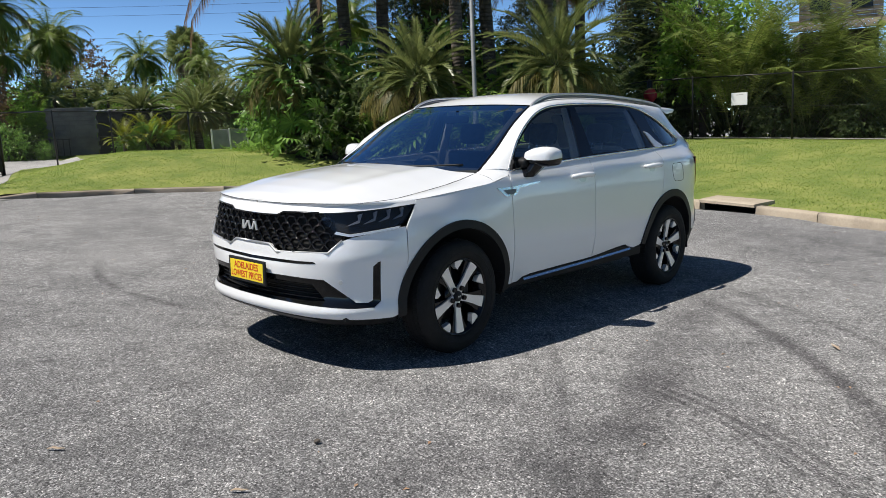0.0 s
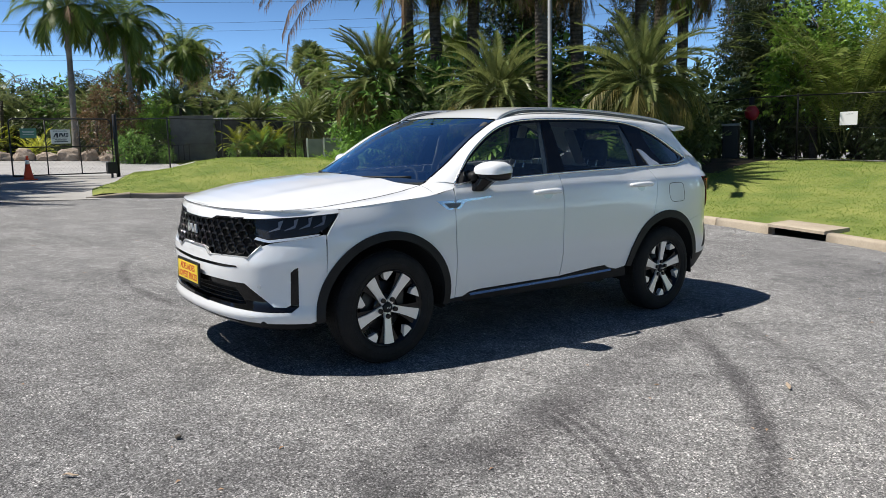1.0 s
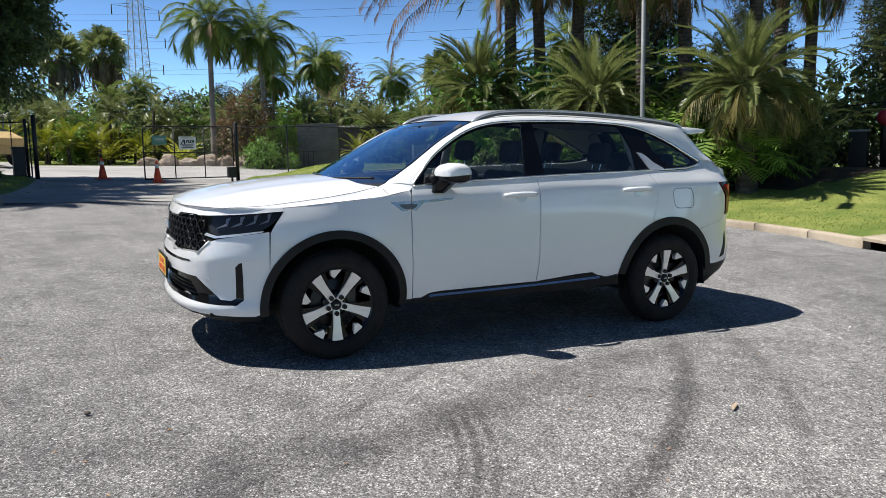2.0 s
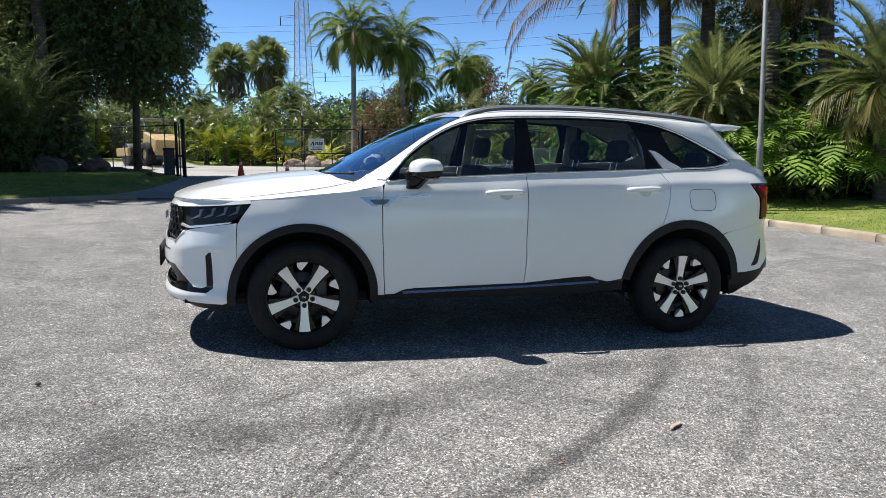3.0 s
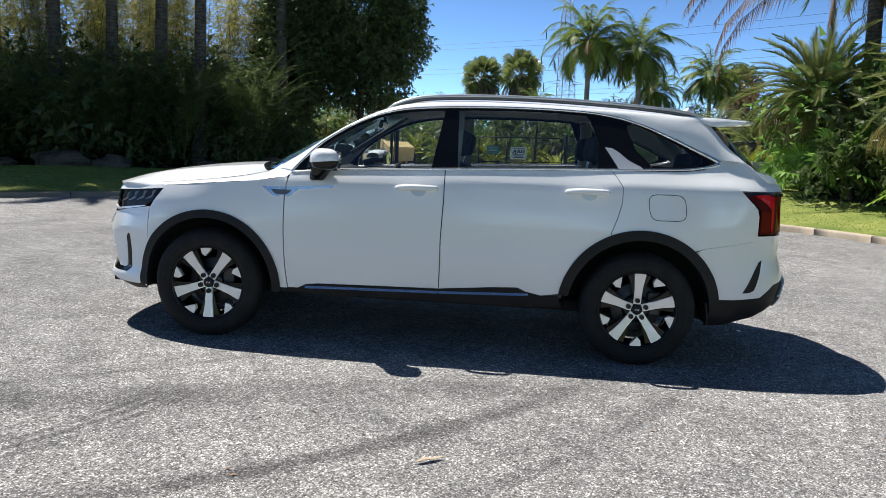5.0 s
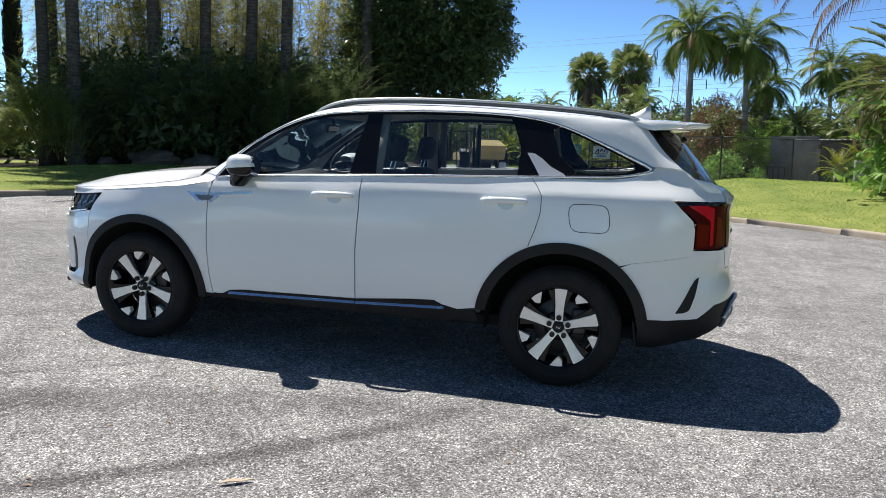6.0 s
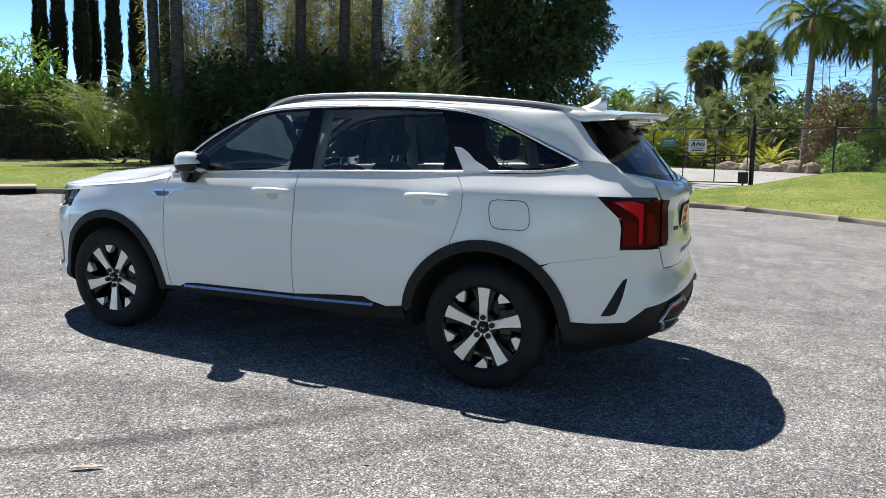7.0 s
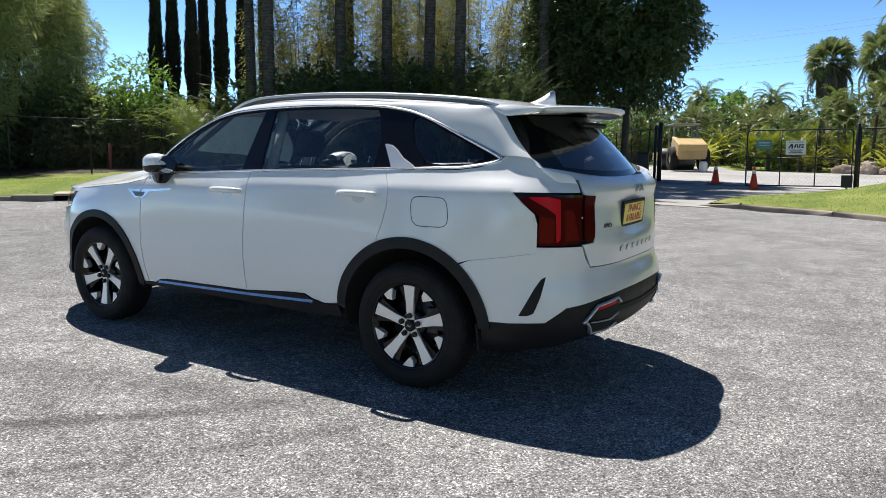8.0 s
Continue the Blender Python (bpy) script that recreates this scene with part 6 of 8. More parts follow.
bump(PALM_TRUNK, _wv.outputs["Fac"], 0.6, 0.02)

QUEEN_TRUNK = varied("smooth_palm_trunk", (0.15, 0.135, 0.12), (0.30, 0.275, 0.24), 2.0, 0.9, 25, 0.5, 0.01)
R = random.Random(7)


def frond(rng, base, az, lift, length, droop, leaf_len, leaf_w, pairs, stem=0.018, hang=0.35, start=0.18, fold=0.35, twist=0.0):
    """A feather leaf: an arching stem with leaflets on both sides. Returns (stem data, leaflet data)."""
    n = 7
    line = []
    p = Vector(base)
    el = lift
    for i in range(n):
        line.append(p.copy())
        d = Vector((math.cos(az) * math.cos(el), math.sin(az) * math.cos(el), math.sin(el)))
        p = p + d * (length / (n - 1))
        el -= droop * (0.4 + 1.2 * i / n) / (n - 1)
        az += twist / n
    sd = tube_data(line, [stem * (1 - 0.85 * i / (n - 1)) for i in range(n)], 3, caps=False)
    vs, fs = [], []
    for k in range(pairs):
        u = start + (1 - start) * (k + 0.5) / pairs
        f = u * (n - 1)
        i = min(int(f), n - 2)
        q = line[i].lerp(line[i + 1], f - i)
        d = (line[i + 1] - line[i]).normalized()
        side = d.cross(Vector((0, 0, 1)))
        if side.length < 1e-3:
            side = Vector((1, 0, 0))
        side.normalize()
        up = side.cross(d)
        ll = leaf_len * (0.55 + 0.45 * math.sin(math.pi * min(1, 0.15 + u * 0.95))) * rng.uniform(0.85, 1.12)
        if u > 0.85:
            ll *= 0.75
        for sg in (-1, 1):
            out = (side * sg * (1 - 0.45 * u) + d * (0.45 + 0.6 * u) + up * (fold + rng.uniform(-0.12, 0.12))).normalized()
            tip = q + out * ll - Vector((0, 0, hang * ll * rng.uniform(0.7, 1.3)))
            wv = d.cross(out).cross(out).normalized() * (leaf_w * 0.5)
            o = len(vs)
            vs += [q + wv, tip, q - wv]
            fs.append((o, o + 1, o + 2))
    return sd, (vs, fs)


def feather_crown(rng, n, length, leaf_len, leaf_w, pairs, lift=(80, -25), droop=1.3, hang=0.35, stem=0.018, base_r=0.10, start=0.18, fold=0.35, height=0.0):
    stems, leaves = [], []
    for i in range(n):
        f = (i + 0.5) / n
        az = i * 2.39996 + rng.uniform(-0.2, 0.2)
        el = radians(lift[0] + (lift[1] - lift[0]) * f ** 0.8 + rng.uniform(-7, 7))
        ln_ = length * rng.uniform(0.85, 1.1) * (0.75 + 0.25 * math.sin(math.pi * min(1, f + 0.25)))
        b = (base_r * math.cos(az), base_r * math.sin(az), height + 0.25 * (1 - f))
        s, l = frond(rng, b, az, el, ln_, droop * rng.uniform(0.8, 1.2), leaf_len, leaf_w, pairs, stem, hang, start, fold, rng.uniform(-0.5, 0.5))
        stems.append(s)
        leaves.append(l)
    return merge(stems), merge(leaves)


def bent_trunk(rng, h, r0, r1, lean=0.15, n=10, seg=12, swell=0.0):
    ax, ay = rng.uniform(-lean, lean), rng.uniform(-lean, lean)
    line = [Vector((ax * (i / (n - 1)) ** 1.5, ay * (i / (n - 1)) ** 1.5, h * i / (n - 1) - 0.25)) for i in range(n)]
    rad = []
    for i in range(n):
        f = i / (n - 1)
        rad.append(r0 + (r1 - r0) * f + (0.5 * r0 * math.exp(-f * 9)) + swell * math.exp(-((f - 0.88) / 0.06) ** 2))
    return tube_data(line, rad, seg), line[-1]


def make_palm(name, label, h, r0, r1, crown, leaf_mat, dead=0, dead_len=2.0, rng=None, lean=0.15, group="", swell=0.0, boots=0, dead_mat=None, dead_lift=(-15, 10), bark=None, dead_w=0.03, dead_way=None, dead_pairs=26):
    """A palm under one empty: trunk, leaf stems, crown, and hanging dead leaves."""
    rng = rng or R
    root = empty(name)
    (tv, tf), top = bent_trunk(rng, h, r0, r1, lean, swell=swell)
    trunk = obj("trunk", tv, tf, bark or PALM_TRUNK, root)
    (sv, sf), (lv, lf) = crown
    sv, lv = [Vector(p) + top for p in sv], [Vector(p) + top for p in lv]
    c = obj("crown", lv, lf, leaf_mat, root, smooth=False)
    obj("leaf_stem", sv, sf, PALM_OLIVE, c)
    if boots:
        bs = []
        for i in range(boots):
            a = i * 2.39996
            z = -0.1 - 0.9 * (i / boots) * h * 0.35
            b = top + Vector((r1 * 0.9 * math.cos(a), r1 * 0.9 * math.sin(a), z))
            bs.append(tube_data([b, b + Vector((0.16 * math.cos(a), 0.16 * math.sin(a), 0.14))], [0.045, 0.015], 5))
        v, f = merge(bs)
        obj("leaf_base", v, f, BARK, trunk)
    if dead:
        st, lv2 = [], []
        for i in range(dead):
            a = rng.uniform(0, 6.28) if dead_way is None else radians(rng.gauss(*dead_way))
            s2, l2 = frond(rng, top + Vector((r1 * 1.1 * math.cos(a), r1 * 1.1 * math.sin(a), -0.05)), a, radians(rng.uniform(*dead_lift)), dead_len * rng.uniform(0.8, 1.2), 2.1, 0.42, dead_w, dead_pairs, 0.016, 0.9, 0.15, -0.3)
            st.append(s2)
            lv2.append(l2)
        v, f = merge(lv2 + st)
        obj("dead_leaf", v, f, dead_mat or DEAD_FROND, root, "hanging dry brown palm leaves", smooth=False)
    return tagged(root, label, "palm", group)


def put(root, x, y, turn=0.0, scale=1.0, sink=0.0, z=None):
    """A thing set on the ground at x, y."""
    zz = ground_z(x, y) if z is None else z
    root.matrix_world = pose(x, y, zz - sink, 0, 0, turn) @ Matrix.Diagonal((scale, scale, scale, 1))
    return root


def again(root, x, y, turn, scale=1.0, label="", sink=0.0, z=None):
    zz = ground_z(x, y) if z is None else z
    keep = root.scale.copy()
    root.scale = (1, 1, 1)
    c = copy_thing(root, pose(x, y, zz - sink, 0, 0, turn) @ Matrix.Diagonal((scale, scale, scale, 1)))
    root.scale = keep
    if label:
        tagged(c, label)
    return c


def leaf_cloud(rng, n, blobs, size, narrow=0.5, shell=0.55, droop=0.3):
    """n small folded leaves gathered in twigs over uneven blobs (x, y, z, rx, ry, rz)."""
    vs, fs = [], []
    vol = [b[3] * b[4] * b[5] for b in blobs]
    tot = sum(vol)
    for b, v in zip(blobs, vol):
        cnt = int(n * v / tot)
        twig = 0
        while twig < cnt:
            d = Vector((rng.gauss(0, 1), rng.gauss(0, 1), rng.gauss(0, 1))).normalized()
            lump = 0.80 + 0.36 * noise.noise(Vector((d.x * 1.9 + b[0], d.y * 1.9 + b[1], d.z * 1.9 + b[2]))) + 0.22 * noise.noise(Vector((d.x * 5 + b[1], d.y * 5 + b[2], d.z * 5)))
            r = (shell + (1 - shell) * rng.random() ** 0.6) * lump
            c = Vector((b[0] + d.x * b[3] * r, b[1] + d.y * b[4] * r, b[2] + d.z * b[5] * r))
            way = (d + Vector((rng.gauss(0, 0.5), rng.gauss(0, 0.5), rng.gauss(0, 0.5) - droop))).normalized()
            k = rng.randint(5, 8)
            for i in range(k):
                s = size * rng.uniform(0.7, 1.25)
                q = c + way * (i * size * 0.38)
                o = (way * 0.6 + Vector((rng.gauss(0, 1), rng.gauss(0, 1), rng.gauss(0, 0.8) - droop)).normalized()).normalized()
                w = o.cross(Vector((rng.gauss(0, 1), rng.gauss(0, 1), rng.gauss(0, 1)))).normalized() * (s * narrow * 0.5)
                j = len(vs)
                vs += [q + w, q + o * s, q - w]
                fs.append((j, j + 1, j + 2))
            twig += k
    return vs, fs


def limbs(rng, h, r, blobs, seg=7):
    """A trunk with limbs that reach into the crown."""
    ds = [tube_data([Vector((0, 0, -0.3)), Vector((0.05, 0.03, h * 0.4)), Vector((0.0, 0.05, h * 0.75))], [r * 1.25, r, r * 0.8], seg)]
    for b in blobs:
        a = Vector((0, 0.03, h * rng.uniform(0.35, 0.7)))
        e = Vector((b[0], b[1], b[2]))
        m = a.lerp(e, 0.5) + Vector((rng.uniform(-0.2, 0.2), rng.uniform(-0.2, 0.2), 0.15))
        ds.append(tube_data([a, m, e, e + Vector((rng.uniform(-0.4, 0.4), rng.uniform(-0.4, 0.4), b[5] * 0.6))], [r * 0.5, r * 0.33, r * 0.18, r * 0.06], 5))
    return merge(ds)


def make_tree(name, label, h, r, blobs, leaves, size, leaf_mat, rng=None, category="tree", narrow=0.5, shell=0.55, droop=0.3, group=""):
    rng = rng or R
    root = empty(name)
    v, f = limbs(rng, h, r, blobs)
    obj("trunk", v, f, BARK, root)
    v, f = leaf_cloud(rng, leaves, blobs, size, narrow, shell, droop)
    obj("crown", v, f, leaf_mat, root, smooth=False)
    return tagged(root, label, category, group)


def fan_leaf(rng, base, way, stalk, radius, ribs=18, spread=300):
    """A fan leaf on a stalk: pleated blades round a point."""
    w = Vector(way).normalized()
    tip = Vector(base) + w * stalk
    s = w.cross(Vector((0, 0, 1)))
    if s.length < 1e-3:
        s = Vector((1, 0, 0))
    s.normalize()
    s = Matrix.Rotation(rng.uniform(-1.1, 1.1), 3, w) @ s
    vs, fs = [], []
    for i in range(ribs):
        a = radians(-spread / 2 + spread * i / (ribs - 1))
        d = (w * math.cos(a) + s * math.sin(a)).normalized()
        r = radius * (0.78 + 0.22 * math.cos(a)) * rng.uniform(0.92, 1.05)
        e = tip + d * r - Vector((0, 0, 0.22 * r + 0.1 * r * rng.random()))
        m = tip + d * (r * 0.6)
        side = d.cross(s.cross(w)).normalized() * (radius * 0.085)
        o = len(vs)
        vs += [tip, m + side, e, m - side]
        fs.append((o, o + 1, o + 2, o + 3))
    return tube_data([Vector(base), tip], [0.014, 0.008], 4, caps=False), (vs, fs)


def fan_crown(rng, n, stalk, radius, lift=(80, -50), height=0.0):
    st, lv = [], []
    for i in range(n):
        f = (i + 0.5) / n
        az = i * 2.39996
        el = radians(lift[0] + (lift[1] - lift[0]) * f)
        d = (math.cos(az) * math.cos(el), math.sin(az) * math.cos(el), math.sin(el))
        s, l = fan_leaf(rng, (0, 0, height), d, stalk * rng.uniform(0.8, 1.15), radius * rng.uniform(0.85, 1.1), 16)
        st.append(s)
        lv.append(l)
    return merge(st), merge(lv)


# --- date palms by the verge ---
rng = random.Random(11)
date_a = make_palm("date_palm", "bushy date palm with arching grey-green leaves", 2.1, 0.20, 0.24, feather_crown(rng, 110, 1.7, 0.25, 0.017, 84, (88, -48), 1.35, 0.2, 0.014, 0.14, 0.16, 0.6), PALM_OLIVE, 16, 1.3, rng, 0.1, "date palms by the verge", boots=34, dead_mat=PALM_STRAW, dead_w=0.018)
put(date_a, 9.6, 14.0, 0, 1.2)
date_b = make_palm("date_palm", "bushy date palm with arching grey-green leaves", 2.3, 0.18, 0.22, feather_crown(rng, 84, 1.65, 0.26, 0.017, 78, (88, -42), 1.5, 0.2, 0.014, 0.14, 0.16, 0.6), PALM_OLIVE, 12, 1.3, rng, 0.1, "date palms by the verge", boots=28, dead_mat=PALM_STRAW, dead_w=0.018)
put(date_b, 10.5, 9.8, 40, 1.08)
again(date_b, 12.8, 6.9, 120, 1.2, sink=0.1)

for x, y, a, s in ((13.9, 32.6, 15, 1.0), (15.9, 30.6, 130, 0.95), (18.6, 34.5, 250, 1.15), (12.2, 40.0, 70, 1.2), (22.0, 38.0, 190, 1.15), (8.0, 42.0, 300, 1.1)):
    again(date_a, x, y, a, s, "date palm with arching leaves in the far garden")

# --- tall palms behind them: bare trunks, crowns high up ---
rng = random.Random(12)
tall = make_palm("tall_palm", "tall palm with a bare grey trunk and hanging dry leaves", 6.7, 0.19, 0.16, feather_crown(rng, 34, 2.9, 0.50, 0.028, 64, (78, -60), 2.1, 0.75, 0.024, 0.16), PALM_GREEN, 18, 2.4, rng, 0.25, "tall palms", dead_lift=(-70, -10), dead_w=0.024)
put(tall, 12.15, 14.3, 70, 1.05)
for x, y, a, s in ((12.9, 13.6, 150, 1.1), (16.4, 15.1, 220, 1.0), (12.15, 9.75, 290, 0.98), (14.6, 10.6, 30, 1.1), (16.2, 9.6, 80, 1.05), (18.2, 10.6, 170, 1.15), (21.0, 11.6, 250, 1.1)):
    again(tall, x, y, a, s)
rng = random.Random(17)
grove_palm = make_palm("grove_palm", "very tall palm with a bare brown trunk in the grove", 11.8, 0.19, 0.16, feather_crown(rng, 60, 3.3, 0.62, 0.06, 44, (78, -60), 1.7, 0.5, 0.026, 0.16), PALM_GREEN, 14, 3.4, rng, 0.3, "palms of the grove")
put(grove_palm, -12.75, 13.8, 20)
for x, y, a, s in ((-12.0, 16.6, 95, 1.03), (-10.65, 17.4, 160, 0.98), (-9.5, 18.3, 215, 1.05), (-8.0, 17.9, 280, 1.02), (-6.2, 21.0, 60, 1.04), (-13.6, 19.0, 130, 1.1), (-16.8, 17.6, 10, 1.05), (-15.2, 15.4, 75, 0.97)):
    again(grove_palm, x, y, a, s)
shaggy = make_palm("shaggy_palm", "tall palm whose long dry brown leaves hang low", 6.0, 0.20, 0.17, feather_crown(random.Random(3), 20, 2.6, 0.5, 0.03, 40, (78, -20), 1.6, 0.5, 0.026, 0.14), PALM_GREEN, 8, 4.9, random.Random(5), 0.1, dead_way=(182, 22), dead_lift=(-12, 25), dead_w=0.034, dead_pairs=60)
put(shaggy, 11.0, 14.3, 0, 1.0)

# --- queen palms in the yard ---
rng = random.Random(21)
queen = make_palm("queen_palm", "queen palm with a grey trunk and drooping plumes", 6.3, 0.13, 0.105, feather_crown(rng, 40, 2.6, 0.60, 0.034, 84, (86, -34), 2.3, 0.7, 0.022, 0.12, 0.14, 0.25), PALM_GREEN, 3, 2.0, rng, 0.2, "queen palms", swell=0.05, bark=QUEEN_TRUNK)
put(queen, 6.1, 36.8, 0, 1.22)
for x, y, a, s in ((9.1, 37.0, 80, 1.14), (15.4, 47.0, 200, 1.1), (10.6, 41.5, 300, 0.85), (19.3, 22.5, 20, 0.95), (4.0, 52.0, 130, 0.8), (-2.6, 50.0, 200, 0.7), (21.0, 46.0, 45, 0.95), (28.0, 50.0, 145, 1.0), (1.6, 46.0, 15, 0.62), (24.0, 36.0, 260, 0.75), (30.0, 38.0, 320, 0.9)):
    again(queen, x, y, a, s)

# --- fan palms far off ---
rng = random.Random(31)
(fs_s, fs_l) = fan_crown(rng, 70, 1.45, 0.95, (88, -45), 0.0)
washing = make_palm("fan_palm", "tall fan palm with a skirt of dead leaves", 9.0, 0.30, 0.26, (fs_s, fs_l), PALM_OLIVE, 60, 3.2, rng, 0.2, "fan palms in the distance", dead_mat=DRY_SKIRT, dead_lift=(-70, -30), dead_w=0.08)
put(washing, -0.9, 67, 0, 1.0)
for x, y, a, s in ((3.0, 74, 100, 1.17), (24.0, 70.0, 10, 1.0), (34.0, 64.0, 70, 1.0), (-9.0, 72.0, 210, 0.66)):
    again(washing, x, y, a, s)

# --- low palms and cycads in the nursery rows ---
rng = random.Random(41)
low_a = make_palm("low_palm", "young palm with arching yellow-green leaves", 0.9, 0.09, 0.08, feather_crown(rng, 18, 1.5, 0.36, 0.035, 26, (84, 5), 1.3, 0.3, 0.014, 0.06), PALM_PALE, 0, 0, rng, 0.05, "nursery palms")
put(low_a, 0.4, 39.5, 0)
low_b = make_palm("cycad", "cycad with a rosette of yellow leaves", 0.35, 0.12, 0.12, feather_crown(rng, 22, 1.25, 0.24, 0.026, 30, (75, 5), 0.9, 0.15, 0.012, 0.06), PALM_YELLOW, 0, 0, rng, 0.02, "nursery palms")
put(low_b, 0.9, 38.4, 0)
low_c = make_palm("young_palm", "young palm on a thin ringed trunk", 2.6, 0.08, 0.06, feather_crown(rng, 15, 1.6, 0.42, 0.036, 28, (80, -10), 1.6, 0.45, 0.016, 0.06), PALM_OLIVE, 0, 0, rng, 0.15, "nursery palms")
put(low_c, -1.0, 40.5, 0)
for i in range(120):
    f = rng.random()
    x, y = rng.uniform(-9.5, 9.8), rng.uniform(37.8, 54)
    pick = (low_a, low_b, low_c, low_a)[i % 4] if y < 43 else (low_a, low_c, low_c, low_a)[i % 4]
    again(pick, x, y, rng.uniform(0, 360), rng.uniform(0.75, 1.25))
for i in range(42):
    x, y = rng.uniform(9, 42), rng.uniform(34, 54)
    again((low_a, low_c, low_c)[i % 3], x, y, rng.uniform(0, 360), rng.uniform(0.9, 1.5))

# --- broad-leaved trees ---
rng = random.Random(51)
dark_tree = make_tree("dark_tree", "dense dark evergreen tree beside the gate", 5.5, 0.13, [(0.1, 0, 6.2, 2.5, 2.3, 2.6), (1.1, 0.6, 5.2, 1.7, 1.7, 1.6), (-1.2, -0.2, 5.0, 1.8, 1.7, 1.8), (0.3, -0.6, 4.4, 1.7, 1.3, 1.2), (0.4, 0.2, 8.4, 1.7, 1.7, 1.8), (1.6, 0.2, 6.6, 1.4, 1.3, 1.5), (-1.6, 0.3, 7.0, 1.4, 1.4, 1.6), (0.0, 0.2, 3.5, 1.5, 1.4, 1.3), (1.1, 0.0, 3.5, 1.15, 1.1, 1.45), (1.5, -0.1, 4.6, 1.2, 1.1, 1.2), (-1.3, 0.1, 3.6, 1.3, 1.2, 1.3)], 54000, 0.165, LEAF_DARK, rng, narrow=0.55, shell=0.5, droop=0.45)
put(dark_tree, -3.8, 22.9, 0, 0.95)
for x, y, a, s in ((-6.2, 23.2, 100, 0.92),):
    again(dark_tree, x, y, a, s)
leafy_tree = make_tree("leafy_tree", "tall green tree behind the palms", 5.5, 0.22, [(0, 0, 6.2, 2.5, 2.3, 2.6), (1.0, 0.6, 4.2, 1.7, 1.7, 1.9), (-1.3, -0.2, 4.0, 1.8, 1.7, 2.0), (0.3, 0.2, 8.4, 1.7, 1.7, 1.8), (-0.2, 0.2, 2.6, 1.5, 1.3, 1.5)], 36000, 0.12, LEAF_IVY, rng, narrow=0.5)
put(leafy_tree, 25.2, 10.4, 60, 0.9)
for x, y, a, s in ((27.0, 12.0, 170, 0.8), (15.6, 13.9, 250, 0.8), (19.0, 12.2, 300, 0.62)):
    again(leafy_tree, x, y, a, s)
bronze = make_tree("bronze_bush", "tall dark bronze-leaved bush behind the fence", 3.0, 0.10, [(0, 0, 2.8, 1.4, 1.3, 1.6), (0.6, 0.3, 1.5, 1.2, 1.1, 1.2), (-0.7, 0.0, 1.6, 1.1, 1.1, 1.2)], 4600, 0.135, LEAF_RED, rng, "bush")
put(bronze, 7.2, 33.6, 0, 1.0)
fresh = make_tree("fresh_tree", "light green leafy garden tree", 2.6, 0.07, [(0, 0, 2.6, 1.1, 1.0, 1.0), (0.7, 0.2, 1.7, 0.8, 0.8, 0.8), (-0.6, 0.3, 1.6, 0.9, 0.8, 0.9)], 3900, 0.125, LEAF_FRESH, rng, narrow=0.5)
put(fresh, 13.6, 35.5, 0, 0.8)
for x, y, a, s in ((8.4, 34.2, 60, 0.7), (16.8, 36.0, 130, 0.8), (19.5, 38.0, 210, 1.0), (-21.8, 15.4, 20, 1.3), (11.0, 38.5, 310, 0.9), (22.0, 40.5, 75, 1.2)):
    again(fresh, x, y, a, s)
for x, y, a, s in ((23.4, 7.9, 30, 1.7), (25.2, 7.2, 200, 1.6)):
    again(fresh, x, y, a, s)
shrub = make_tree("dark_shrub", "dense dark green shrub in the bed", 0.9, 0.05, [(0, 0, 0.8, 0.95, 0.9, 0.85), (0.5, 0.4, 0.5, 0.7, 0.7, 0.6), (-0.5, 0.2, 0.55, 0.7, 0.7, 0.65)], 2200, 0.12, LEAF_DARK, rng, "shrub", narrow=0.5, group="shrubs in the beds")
put(shrub, -6.6, 20.2, 0)
shrub_m = make_tree("green_shrub", "leafy green shrub in the bed", 0.9, 0.05, [(0, 0, 0.9, 0.9, 0.9, 0.9), (0.45, 0.35, 0.55, 0.7, 0.7, 0.6), (-0.45, 0.25, 0.6, 0.7, 0.7, 0.65)], 2500, 0.12, LEAF_MID, rng, "shrub", narrow=0.5, group="shrubs in the beds")
put(shrub_m, 10.9, 16.6, 0)
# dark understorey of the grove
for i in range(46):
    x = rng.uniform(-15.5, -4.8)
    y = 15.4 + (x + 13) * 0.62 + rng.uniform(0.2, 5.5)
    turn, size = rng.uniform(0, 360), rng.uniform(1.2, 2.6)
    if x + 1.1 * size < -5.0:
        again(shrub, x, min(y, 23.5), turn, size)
for i in range(20):
    x = rng.uniform(10.2, 20.5)
    y = 15.4 - (x - 8) * 0.45 + rng.uniform(-0.4, 4.0)
    again((shrub, shrub_m, shrub)[i % 3], x, y, rng.uniform(0, 360), rng.uniform(1.1, 2.4))
for x, y, s in ((14.2, 8.4, 1.6), (15.4, 7.8, 1.4), (13.8, 8.9, 1.5), (12.4, 8.2, 1.2), (11.6, 8.6, 1.2), (10.3, 12.0, 1.4), (11.6, 11.6, 1.6), (22.9, 5.2, 1.3), (22.6, 2.4, 1.1), (23.0, 0.6, 1.3), (23.6, -1.4, 1.4), (24.2, 2.6, 1.5), (25.0, 0.0, 2.2), (25.5, -3.0, 2.2)):
    again(shrub_m if int(x * 10) % 3 == 0 or s > 2.3 else shrub, x, y, x * 70, s)
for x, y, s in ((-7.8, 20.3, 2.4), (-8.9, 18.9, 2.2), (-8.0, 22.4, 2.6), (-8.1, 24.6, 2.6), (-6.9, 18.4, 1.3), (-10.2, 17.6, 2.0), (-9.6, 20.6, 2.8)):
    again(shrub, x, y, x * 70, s)
